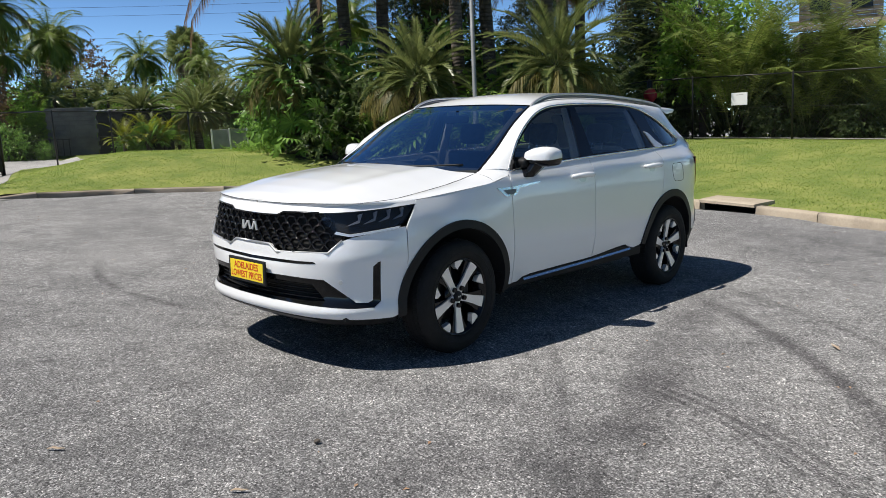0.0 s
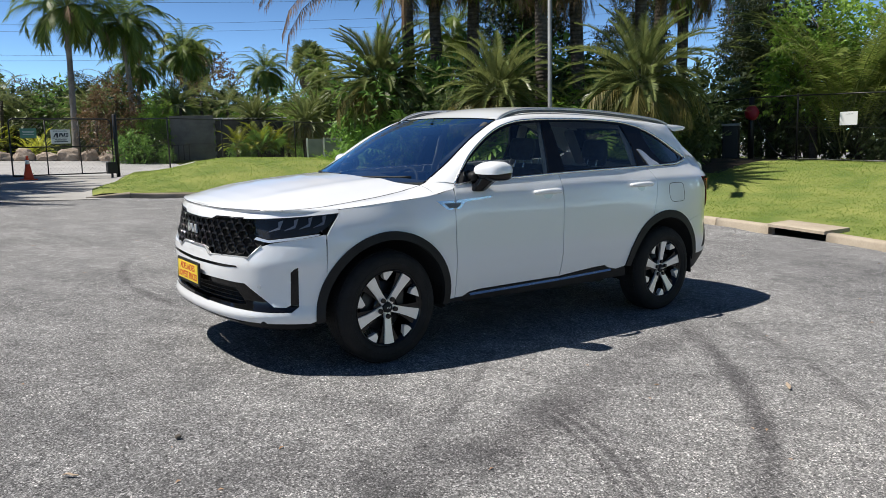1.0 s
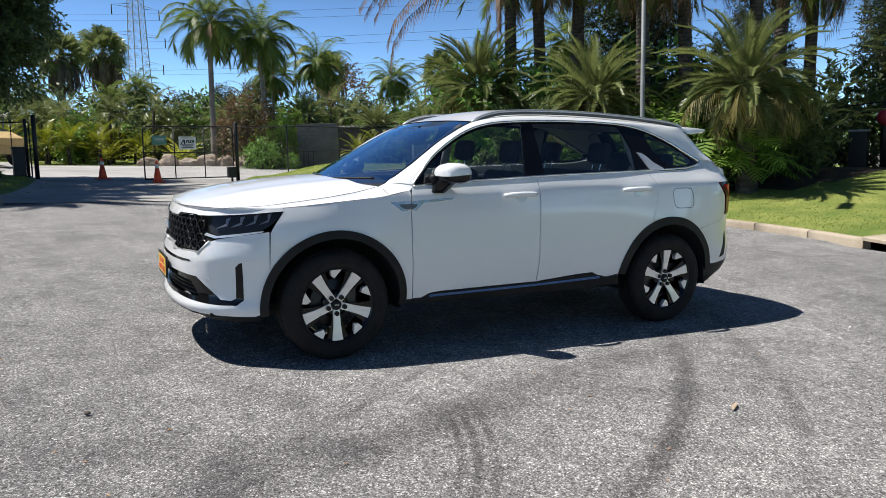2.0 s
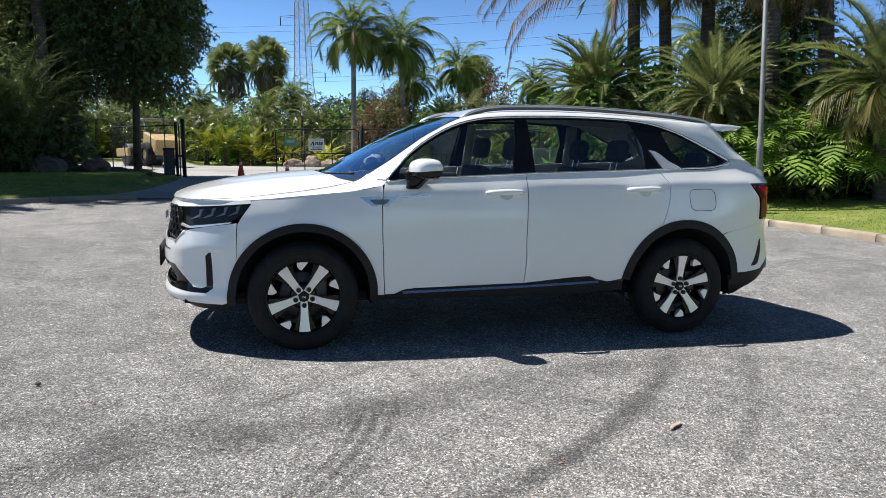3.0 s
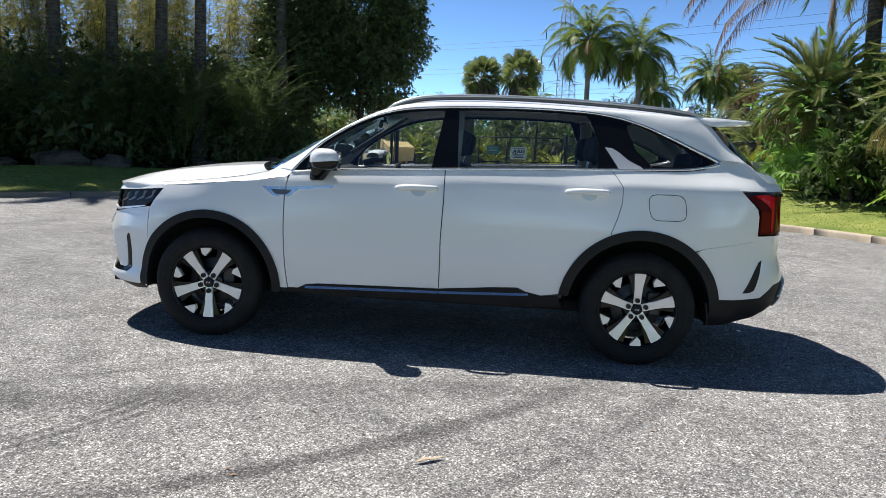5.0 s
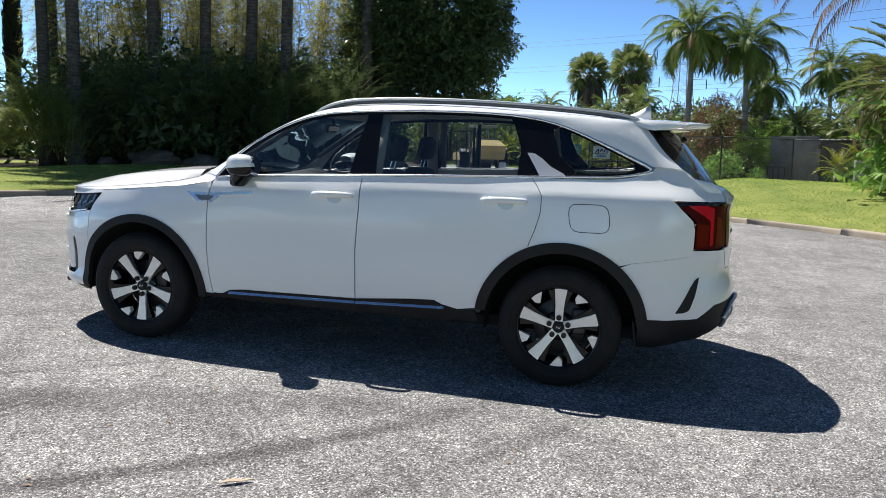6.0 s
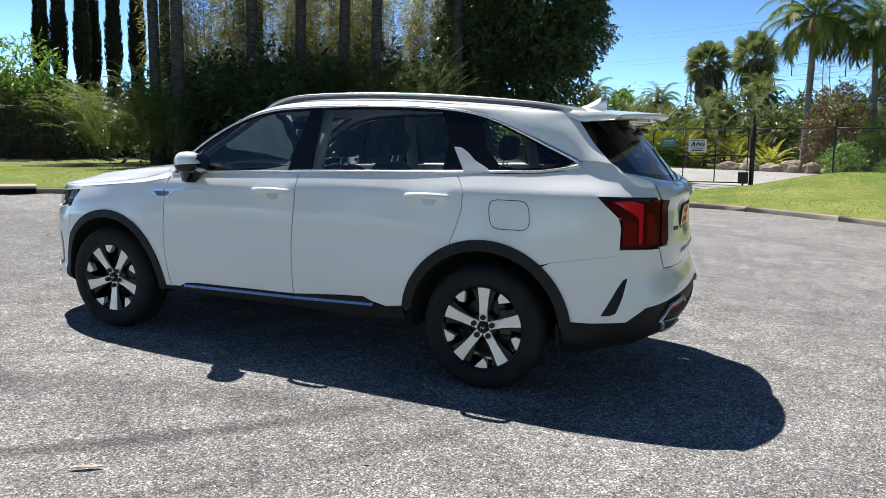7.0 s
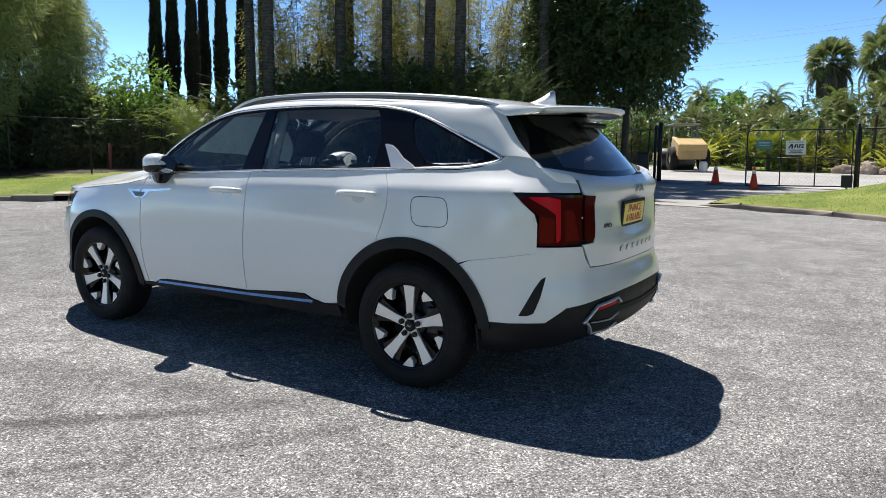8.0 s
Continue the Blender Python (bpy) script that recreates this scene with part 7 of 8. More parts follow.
for x, y, s in ((25.4, 10.0, 2.2), (22.0, 11.4, 2.2), (24.5, 12.2, 2.6), (21.9, 13.0, 2.0), (19.3, 13.0, 2.0), (17.3, 12.6, 2.2), (16.2, 11.8, 1.8), (18.4, 13.8, 2.4), (26.6, 8.8, 2.6), (27.2, 5.8, 2.4), (14.2, 12.4, 2.0), (24.2, 5.0, 1.7)):
    again(shrub, x, y, x * 50, s)
# dark growth beyond the far fence
for i in range(26):
    y = rng.uniform(1.5, 17.0)
    x = -22.0 - rng.uniform(0.6, 5.0)
    again(shrub, x, y, rng.uniform(0, 360), rng.uniform(1.3, 2.4))
# along the inner fence
for i in range(34):
    f = i / 33
    x, y = 7.5 + 20 * f + rng.uniform(-0.6, 0.6), 27.5 + 6.5 * f + rng.uniform(0.5, 4.5)
    if 8.0 < x < 16.5:
        y += 7.0
    again((shrub_m, shrub, shrub, shrub)[i % 4], x, y, rng.uniform(0, 360), rng.uniform(0.6, 1.0))
# planting in front of the shed
for x, y, s in ((9.0, 31.8, 0.5), (12.3, 31.0, 0.55), (13.1, 30.9, 0.7), (8.4, 32.6, 0.9)):
    again(shrub if s > 0.85 else shrub_m, x, y, x * 90, s)
for x, y, a, s in ((8.9, 33.6, 200, 0.8),):
    again(fresh, x, y, a, s)
for x, y, a, s in ((12.0, 30.4, 60, 0.9), (13.0, 30.2, 170, 1.0), (14.0, 30.4, 300, 0.9)):
    again(low_a, x, y, a, s)
# shrubs added to darken the gaps between and behind the nursery palms
for i in range(46):
    again((shrub, shrub_m, shrub)[i % 3], rng.uniform(-10, 12), rng.uniform(39.5, 56), rng.uniform(0, 360), rng.uniform(0.9, 1.7))
for i in range(30):
    again((shrub, bronze, shrub)[i % 3], rng.uniform(-16, 20), rng.uniform(54, 63), rng.uniform(0, 360), rng.uniform(1.9, 2.8) * (0.5 if i % 3 == 1 else 1))

# thick growth that closes the far garden
rng = random.Random(57)
for i in range(34):
    again((shrub, shrub, shrub_m, shrub)[i % 4], -15 + 55 * i / 33 + rng.uniform(-1, 1), rng.uniform(45, 58), rng.uniform(0, 360), rng.uniform(2.0, 3.2))

# --- clumping palms: arching fronds from the ground ---
rng = random.Random(61)


def clump(rng, n, h, spread, leaf_len, pairs, mat_leaf, name, label):
    st, lv = [], []
    for i in range(n):
        a, r = rng.uniform(0, 6.28), spread * math.sqrt(rng.random()) * 0.35
        b = (r * math.cos(a), r * math.sin(a), rng.uniform(0.0, 0.5) * h)
        s, l = frond(rng, b, a + rng.uniform(-0.5, 0.5), radians(rng.uniform(55, 86)), h * rng.uniform(0.7, 1.1), rng.uniform(1.3, 2.3), leaf_len, 0.024, pairs, 0.014, 0.45, 0.2, 0.3)
        st.append(s)
        lv.append(l)
    root = empty(name)
    v, f = merge(lv)
    obj("foliage", v, f, mat_leaf, root, smooth=False)
    v, f = merge(st)
    tagged(obj("cane", v, f, PALM_OLIVE, root), kind="stuff")
    return tagged(root, label, "palm", "clumping palms")


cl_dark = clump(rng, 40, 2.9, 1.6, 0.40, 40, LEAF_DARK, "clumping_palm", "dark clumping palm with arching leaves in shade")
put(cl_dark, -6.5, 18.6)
cl_pale = clump(rng, 46, 2.9, 1.7, 0.40, 42, CANE_LEAF, "golden_cane_palm", "pale green golden cane palm with arching leaves")
put(cl_pale, 22.0, 6.3, 0, 1.55)
for x, y, a, s in ((-13.7, 13.6, 50, 0.95), (-15.4, 13.4, 140, 0.85), (22.6, 4.0, 90, 1.15), (22.4, 1.4, 200, 1.1), (24.4, 3.3, 30, 1.6), (24.6, 5.3, 140, 1.5), (23.6, 6.9, 260, 1.6), (-16.6, 14.2, 290, 0.9)):
    again(cl_pale, x, y, a, s)
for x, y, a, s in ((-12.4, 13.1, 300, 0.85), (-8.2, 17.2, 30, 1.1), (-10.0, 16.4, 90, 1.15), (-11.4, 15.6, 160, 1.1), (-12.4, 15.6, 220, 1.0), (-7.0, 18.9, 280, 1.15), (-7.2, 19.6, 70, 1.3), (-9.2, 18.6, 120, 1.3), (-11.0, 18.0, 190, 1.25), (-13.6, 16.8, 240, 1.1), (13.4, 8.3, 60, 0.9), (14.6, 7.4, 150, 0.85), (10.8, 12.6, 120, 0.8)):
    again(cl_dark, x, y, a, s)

# --- big split-leaf plants in front of the palms ---
def split_leaf(rng, base, way, stalk, size):
    """A deeply lobed leaf on a bent stalk."""
    w = Vector(way).normalized()
    tip = Vector(base) + w * stalk
    flat = Vector((w.x, w.y, 0)).normalized() if abs(w.z) < 0.99 else Vector((1, 0, 0))
    d = (flat * 0.85 - Vector((0, 0, rng.uniform(0.25, 0.75)))).normalized()
    s = d.cross(Vector((0, 0, 1))).normalized()
    vs, fs = [], []
    lobes = 7
    for i in range(lobes):
        u = i / (lobes - 1)
        q = tip + d * (size * (u * 0.92 - 0.1))
        for sg in (-1, 1):
            out = (s * sg * (1.0 - 0.55 * u) + d * (0.15 + 0.65 * u - 0.35 * (u < 0.1))).normalized()
            l = size * (0.62 - 0.30 * u) * rng.uniform(0.9, 1.1)
            e = q + out * l - Vector((0, 0, 0.16 * l))
            wv = d * (size * 0.062)
            o = len(vs)
            vs += [q - wv * 0.8, q + out * (l * 0.6) - wv, e, q + out * (l * 0.6) + wv, q + wv * 0.8]
            fs.append((o, o + 1, o + 2, o + 3, o + 4) if sg > 0 else (o + 4, o + 3, o + 2, o + 1, o))
    return tube_data([Vector(base), Vector(base).lerp(tip, 0.6) + Vector((0, 0, 0.06)), tip], [0.016, 0.012, 0.009], 4, caps=False), (vs, fs)


rng = random.Random(71)


def split_plant(rng, n, h, name="split_leaf_plant"):
    st, lv = [], []
    for i in range(n):
        az = i * 2.39996
        el = radians(rng.uniform(25, 85))
        b = (0.25 * math.cos(az), 0.25 * math.sin(az), rng.uniform(0, h * 0.55))
        s, l = split_leaf(rng, b, (math.cos(az) * math.cos(el), math.sin(az) * math.cos(el), math.sin(el)), rng.uniform(0.5, 0.95) * h * 0.6, rng.uniform(0.5, 0.75))
        st.append(s)
        lv.append(l)
    root = empty(name)
    v, f = merge(lv)
    obj("foliage", v, f, LEAF_FRESH, root, smooth=False)
    v, f = merge(st)
    tagged(obj("stalk", v, f, LEAF_MID, root), kind="stuff")
    return tagged(root, "lush plant with large glossy split leaves", "plant", "split-leaf plants")


sp = split_plant(rng, 30, 1.7)
put(sp, 10.8, 10.0)
for x, y, a, s in ((11.2, 9.0, 40, 1.2), (11.9, 8.3, 100, 1.15), (12.4, 7.6, 280, 1.0), (11.6, 9.9, 330, 1.35), (12.4, 8.6, 20, 1.3), (13.0, 6.9, 200, 0.85)):
    again(sp, x, y, a, s)
fan_s, fan_l = fan_crown(rng, 16, 0.9, 0.62, (80, -5), 0.2)
fanp = make_palm("small_fan_palm", "small fan palm with pleated leaves at the bed's edge", 0.6, 0.08, 0.08, (fan_s, fan_l), LEAF_MID, 0, 0, rng, 0.03, "small fan palms")
put(fanp, 9.9, 12.5, 0, 1.0)
for x, y, a, s in ((9.5, 13.2, 80, 0.85), (15.2, 31.4, 200, 1.0), (13.2, 30.2, 20, 0.9)):
    again(fanp, x, y, a, s)

# --- low groundcover mound beside the lawn ---
rng = random.Random(73)
cover = make_tree("groundcover", "low mound of small green groundcover", 0.2, 0.02, [(0, 0, 0.12, 1.6, 1.2, 0.32), (1.2, 0.5, 0.1, 1.2, 0.9, 0.3), (-1.0, 0.5, 0.08, 1.0, 0.9, 0.25)], 9000, 0.06, LEAF_FRESH, rng, "groundcover", shell=0.8, droop=0.0)
put(cover, 10.0, 14.5, -40, 1.05, 0.0)

# --- cypress row, far left ---
rng = random.Random(81)


def cypress(rng):
    vs, fs = [], []
    h, r = 11.5, 0.34
    for i in range(7000):
        z = h * rng.random()
        f = z / h
        rr = r * (0.55 + 0.45 * math.sin(math.pi * min(1, 0.12 + f))) * (1 - 0.6 * max(0, f - 0.8) * 5 * 0.6) * rng.uniform(0.55, 1.0)
        rr *= 0.85 + 0.35 * noise.noise(Vector((z * 1.3, 0.3, 0)))
        a = rng.uniform(0, 6.28)
        q = Vector((rr * math.cos(a), rr * math.sin(a), z))
        up = Vector((0.3 * math.cos(a), 0.3 * math.sin(a), 1)).normalized()
        l = rng.uniform(0.14, 0.3)
        w = up.cross(Vector((math.cos(a + rng.uniform(-1, 1)), math.sin(a), 0))).normalized() * 0.058
        o = len(vs)
        vs += [q + w, q + up * l, q - w]
        fs.append((o, o + 1, o + 2))
    root = empty("cypress")
    obj("crown", vs, fs, CYPRESS, root, smooth=False)
    v, f = tube_data([Vector((0, 0, -0.3)), Vector((0.03, 0, 5.0)), Vector((0, 0.02, 10.2))], [0.16, 0.12, 0.04], 8)
    obj("trunk", v, f, BARK, root)
    return tagged(root, "slender dark cypress in a row", "cypress", "cypress row")


cyp = cypress(rng)
put(cyp, -24.95, 18.83)
for i, (x, y) in enumerate(((-25.28, 20.03), (-23.18, 19.42), (-25.12, 21.78), (-23.45, 21.40), (-23.13, 22.49))):
    again(cyp, x, y, 60 * i, (1.05, 1.0, 1.0, 1.05, 1.1)[i])
# dark growth round the foot of the cypresses
for i in range(26):
    x = rng.uniform(-32.0, -21.6)
    y = 13.5 + (x + 24) * -0.2 + rng.uniform(1.5, 9.0)
    again(shrub, x, y, rng.uniform(0, 360), rng.uniform(1.2, 2.2))

# --- feathery trees at the far left, thin bamboo behind the grove ---
rng = random.Random(91)


def strands(rng, n, blobs, length, name, label, mat_leaf, h, r):
    """A crown of thin hanging sprays."""
    vs, fs = [], []
    for i in range(n):
        b = blobs[rng.randrange(len(blobs))]
        d = Vector((rng.gauss(0, 1), rng.gauss(0, 1), rng.gauss(0, 1))).normalized() * (rng.random() ** 0.4)
        q = Vector((b[0] + d.x * b[3], b[1] + d.y * b[4], b[2] + d.z * b[5]))
        way = Vector((d.x * 0.6 + rng.gauss(0, 0.3), d.y * 0.6 + rng.gauss(0, 0.3), rng.gauss(0.1, 0.5)))
        for k in range(3):
            l = length * rng.uniform(0.6, 1.2)
            e = q + way.normalized() * l - Vector((0, 0, 0.35 * l))
            w = Vector((rng.gauss(0, 1), rng.gauss(0, 1), rng.gauss(0, 1))).normalized() * (0.014 if length < 0.4 else 0.027)
            o = len(vs)
            vs += [q + w, q - w, e]
            fs.append((o, o + 1, o + 2))
            way += Vector((rng.gauss(0, 0.4), rng.gauss(0, 0.4), rng.gauss(0, 0.4)))
    root = empty(name)
    obj("crown", vs, fs, mat_leaf, root, smooth=False)
    v, f = limbs(rng, h, r, blobs)
    obj("trunk", v, f, BARK, root)
    return tagged(root, label, "tree")


cas = strands(rng, 10000, [(0, 0, 4.0, 2.2, 2.0, 2.6), (1.2, 0.3, 6.4, 1.7, 1.6, 2.2), (-1.2, 0.2, 6.6, 1.8, 1.6, 2.2), (0.1, -0.2, 8.6, 1.6, 1.5, 2.0), (1.3, -0.8, 2.4, 1.4, 1.3, 1.3)], 0.42, "she_oak", "feathery grey-green tree beyond the fence", LEAF_SOFT, 7.0, 0.2)
put(cas, -23.2, 9.8, 0)
for x, y, a, s in ((-26.0, 12.8, 90, 1.1), (-22.8, 6.2, 200, 1.15), (-28.0, 16.0, 300, 0.85), (-25, 3, 40, 1.2)):
    again(cas, x, y, a, s)


def bamboo(rng):
    vs, fs, canes = [], [], []
    for c in range(26):
        a, r = rng.uniform(0, 6.28), 1.5 * math.sqrt(rng.random())
        b = Vector((r * math.cos(a), r * math.sin(a), 0))
        h = rng.uniform(6.0, 9.0)
        lean = Vector((math.cos(a), math.sin(a), 0)) * rng.uniform(0.3, 1.2)
        line = [b + lean * (i / 6) ** 2 + Vector((0, 0, h * i / 6 - 0.2)) for i in range(7)]
        canes.append(tube_data(line, [0.02 * (1 - 0.7 * i / 6) for i in range(7)], 5, caps=False))
        for k in range(80):
            f = rng.uniform(0.2, 1.0) ** 0.8 * 6
            i = min(int(f), 5)
            q = line[i].lerp(line[i + 1], f - i)
            twig = Vector((rng.gauss(0, 1), rng.gauss(0, 1), rng.gauss(0.1, 0.5))).normalized()
            for j in range(10):
                e = q + twig * (0.09 * j) - Vector((0, 0, 0.006 * j * j))
                d = (twig + Vector((rng.gauss(0, 0.7), rng.gauss(0, 0.7), rng.gauss(-0.5, 0.5)))).normalized()
                l = rng.uniform(0.12, 0.24)
                w = d.cross(Vector((rng.gauss(0, 1), rng.gauss(0, 1), rng.gauss(0, 1)))).normalized() * 0.017
                o = len(vs)
                vs += [e + w, e + d * l, e - w]
                fs.append((o, o + 1, o + 2))
    root = empty("bamboo_clump")
    obj("foliage", vs, fs, LEAF_STRAW, root, smooth=False)
    v, f = merge(canes)
    tagged(obj("cane", v, f, BARK, root), kind="stuff")
    return tagged(root, "airy yellow-green bamboo clump behind the palms", "bamboo", "bamboo clumps")


bam = bamboo(rng)
put(bam, -15.5, 18.8)
for x, y, a, s in ((-13.6, 19.8, 50, 1.0), (-11.8, 21.0, 110, 0.95), (-9.8, 22.2, 190, 1.0), (-7.8, 24.0, 250, 1.0), (-17.2, 19.6, 310, 0.8), (-13.0, 23.5, 20, 1.1)):
    again(bam, x, y, a, s)

# tall leafy trees at the back of the nursery
for x, y, a, s in ((8.6, 47.0, 20, 0.52), (11.4, 48.5, 140, 0.56), (14.6, 48.0, 250, 0.5), (6.4, 50.0, 310, 0.46)):
    again(leafy_tree, x, y, a, s)
# --- far belt of trees that closes the view ---
rng = random.Random(101)
for i in range(44):
    a = radians(-20 + 190 * i / 43)
    d = rng.uniform(52, 78)
    x, y = d * math.cos(a), 4 + d * math.sin(a)
    if -6 < x < 9 and y > 50:
        again(low_c, x, y, rng.uniform(0, 360), rng.uniform(1.1, 1.6))
        continue
    again((bronze, fresh, queen, low_c, fresh)[i % 5], x, y, rng.uniform(0, 360), rng.uniform(1.3, 1.9) if i % 5 != 2 else rng.uniform(0.7, 0.9))
for i in range(26):
    a = radians(30 + 125 * i / 25)
    d = rng.uniform(60, 95)
    again((fresh, low_c, shrub_m)[i % 3], d * math.cos(a), d * math.sin(a), rng.uniform(0, 360), rng.uniform(1.0, 1.7) * (1.6 if i % 3 == 2 else 1))
# trees behind the camera, seen in the windows' reflections
for i, (x, y) in enumerate(((-16, -27), (-9, -25), (-2, -26), (5, -24), (12, -22), (18, -17), (22, -11), (24, -6), (-24, -30), (9, -28), (15, -27))):
    again((dark_tree, fresh, shrub_m, queen)[i % 4], x, y, 40 * i, (0.9, 1.8, 3.4, 0.9)[i % 4])

# --- lawn blades ---
rs = np.random.RandomState(5)
cnt = 250000
px = rs.uniform(-17, 19, cnt)
py = rs.uniform(-3.5, 21.5, cnt)
ax, ay, bx, by = _KX[:-1], _KY[:-1], _KX[1:], _KY[1:]
dist = np.full(cnt, 1e9)
for k in range(0, len(ax)):
    dx, dy = bx[k] - ax[k], by[k] - ay[k]
    t = np.clip(((px - ax[k]) * dx + (py - ay[k]) * dy) / (dx * dx + dy * dy), 0, 1)
    dist = np.minimum(dist, (px - ax[k] - t * dx) ** 2 + (py - ay[k] - t * dy) ** 2)
dist = np.sqrt(dist)
ins = np.zeros(cnt, bool)
j = len(_KX) - 1
for i in range(len(_KX)):
    cond = (_KY[i] > py) != (_KY[j] > py)
    xi = (_KX[j] - _KX[i]) * (py - _KY[i]) / (_KY[j] - _KY[i] + 1e-12) + _KX[i]
    ins ^= cond & (px < xi)
    j = i
keep = (~ins) & (dist > 0.16) & (dist < 11)
px, py, dist = px[keep], py[keep], dist[keep]
vs, fs = [], []
for x, y, d in zip(px.tolist(), py.tolist(), dist.tolist()):
    if on_drive(x, y) > 0.02 or in_bed(x, y) or len(fs) > 150000:
        continue
    if any(abs(x - cx) < 0.7 and abs(y - cy) < 0.75 for cx, cy in ((9.6, 1.35), (-10.1, 5.6))) and d < 0.9:
        continue
    z = ground_z(x, y, d)
    for _ in range(2):
        a = R.uniform(0, 6.28)
        h = R.uniform(0.012, 0.032)
        w = R.uniform(0.006, 0.011)
        ex, ey = R.gauss(0, 0.022), R.gauss(0, 0.022)
        ox, oy = R.gauss(0, 0.02), R.gauss(0, 0.02)
        o = len(vs)
        c, s = math.cos(a) * w, math.sin(a) * w
        vs += [(x + ox - c, y + oy - s, z - 0.005), (x + ox + c, y + oy + s, z - 0.005), (x + ox + ex, y + oy + ey, z + h)]
        fs.append((o, o + 1, o + 2))
GRASS = leafy("grass_blade", (0.105, 0.160, 0.032), (0.215, 0.250, 0.064), 0.4, 0.6)
tagged(obj("grass", vs, fs, GRASS, smooth=False), "short mown grass blades", "grass", kind="stuff")

# ---- fences, gate, signs, lamp ----
BLACK_STEEL = mat("black_steel", (0.012, 0.012, 0.013), 0.45, 0.0, spec=0.4)
GALV = varied("galvanised_steel", (0.20, 0.21, 0.21), (0.30, 0.31, 0.31), 3, 0.55, 60, 0.1, 0.001, metal=0.3)
WIRE = mat("wire", (0.03, 0.03, 0.03), 0.5)
SIGN_WHITE = mat("sign_white", (0.78, 0.78, 0.78), 0.4)
SIGN_GREEN = mat("sign_green", (0.10, 0.26, 0.20), 0.45)
SIGN_INK = mat("sign_ink", (0.02, 0.03, 0.05), 0.5)
ORANGE = mat("cone_orange", (0.75, 0.075, 0.02), 0.5)
REFLECT = mat("cone_band", (0.72, 0.72, 0.70), 0.4)
MACHINE = varied("machine_yellow", (0.46, 0.32, 0.13), (0.58, 0.42, 0.20), 1.5, 0.5, 20, 0.05, 0.002)
WOOD = varied("weathered_wood", (0.24, 0.22, 0.18), (0.40, 0.37, 0.31), 2, 0.85, 30, 0.5, 0.01)
ROCK = varied("boulder", (0.24, 0.185, 0.14), (0.44, 0.365, 0.30), 1.2, 0.9, 9, 0.8, 0.04)
ROCK_DARK = varied("dark_boulder", (0.05, 0.042, 0.035), (0.13, 0.11, 0.09), 1.2, 0.9, 9, 0.8, 0.04)


def ribbon(a, b, w):
    """A thin flat wire between two points, as a slim three-sided rod."""
    return tube_data([Vector(a), Vector(b)], w, 3, caps=False)


def mesh_panel(a, b, z0, z1, zb0, zb1, pitch=0.085):
    """Crossed wires of a chain-link panel from a to b (x, y); heights at both ends."""
    a, b = Vector(a), Vector(b)
    ln_ = (b - a).length
    h = ((z1 - z0) + (zb1 - zb0)) / 2
    ds = []

    def at(u, v):
        f = u / ln_
        lo, hi = z0 + (zb0 - z0) * f, z1 + (zb1 - z1) * f
        q = a.lerp(b, f)
        return (q.x, q.y, lo + (hi - lo) * v / h)
    k = -h
    while k < ln_:
        u0, u1 = max(0, k), min(ln_, k + h)
        if u1 > u0:
            ds.append(ribbon(at(u0, u0 - k), at(u1, u1 - k), 0.0015))
            ds.append(ribbon(at(u0, h - (u0 - k)), at(u1, h - (u1 - k)), 0.0015))
        k += pitch * 1.414
    return merge(ds)


def pole(x, y, h, r, name, parent, m=BLACK_STEEL, z=None, cap=True):
    zz = ground_z(x, y) if z is None else z
    v, f = tube_data([Vector((x, y, zz - 0.2)), Vector((x, y, zz + h - 0.02)), Vector((x, y, zz + h))], [r, r, r * 0.6], 10)
    return obj(name, v, f, m, parent)


def chain_fence(points, h, label, r=0.028):
    """Chain-link fence: posts, top rail and a mesh panel for each bay."""
    root = empty("chain_link_fence")
    tagged(root, label, "fence")
    zs = [ground_z(*p) for p in points]
    for p, z in zip(points, zs):
        pole(p[0], p[1], h + 0.06, r, "post", root, z=z)
    for i in range(len(points) - 1):
        a, b = points[i], points[i + 1]
        v, f = tube_data([Vector((*a, zs[i] + h)), Vector((*b, zs[i + 1] + h))], 0.020, 8)
        obj("top_rail", v, f, BLACK_STEEL, root)
        v, f = tube_data([Vector((*a, zs[i] + h * 0.5)), Vector((*b, zs[i + 1] + h * 0.5))], 0.003, 4)
        obj("tie_wire", v, f, WIRE, root)
        v, f = mesh_panel(a, b, zs[i] + 0.03, zs[i] + h, zs[i + 1] + 0.03, zs[i + 1] + h)
        obj("wire_mesh", v, f, WIRE, root, smooth=False)
    return root


chain_fence([(3.98, 20.72), (6.4, 23.2), (9.1, 24.9), (12.9, 26.0), (16.9, 27.0), (21.5, 27.8)], 1.85, "black chain-link fence along the yard")
chain_fence([(20.9, 14.0), (20.4, 11.0), (19.9, 8.2), (19.7, 6.6), (19.5, 3.5), (19.0, 0.5), (18.3, -2.5)], 1.9, "black chain-link fence behind the mown lawn")
chain_fence([(-17.4, 2.6), (-18.0, 5.6), (-18.7, 8.5), (-18.9, 11.4), (-19.0, 14.4), (-19.2, 17.4)], 1.85, "black chain-link fence at the lawn's back")

# gate post with control box
zg = ground_z(3.92, 20.68)
root = empty("gate_post")
tagged(root, "thick black gate post with a control box", "post")
pole(3.92, 20.62, 2.0, 0.06, "post", root, z=zg)
bm = bmesh.new()
add_box(bm, (0.30, 0.20, 0.36), (3.70, 20.48, zg + 0.32), (0, 0, 4), 0.02)
part("control_box", bm, BLACK_STEEL, root)
bm = bmesh.new()
add_box(bm, (0.06, 0.06, 0.2), (3.70, 20.48, zg + 0.08))
part("leg", bm, BLACK_STEEL, root)

# closed gate leaf
gate = empty("gate")
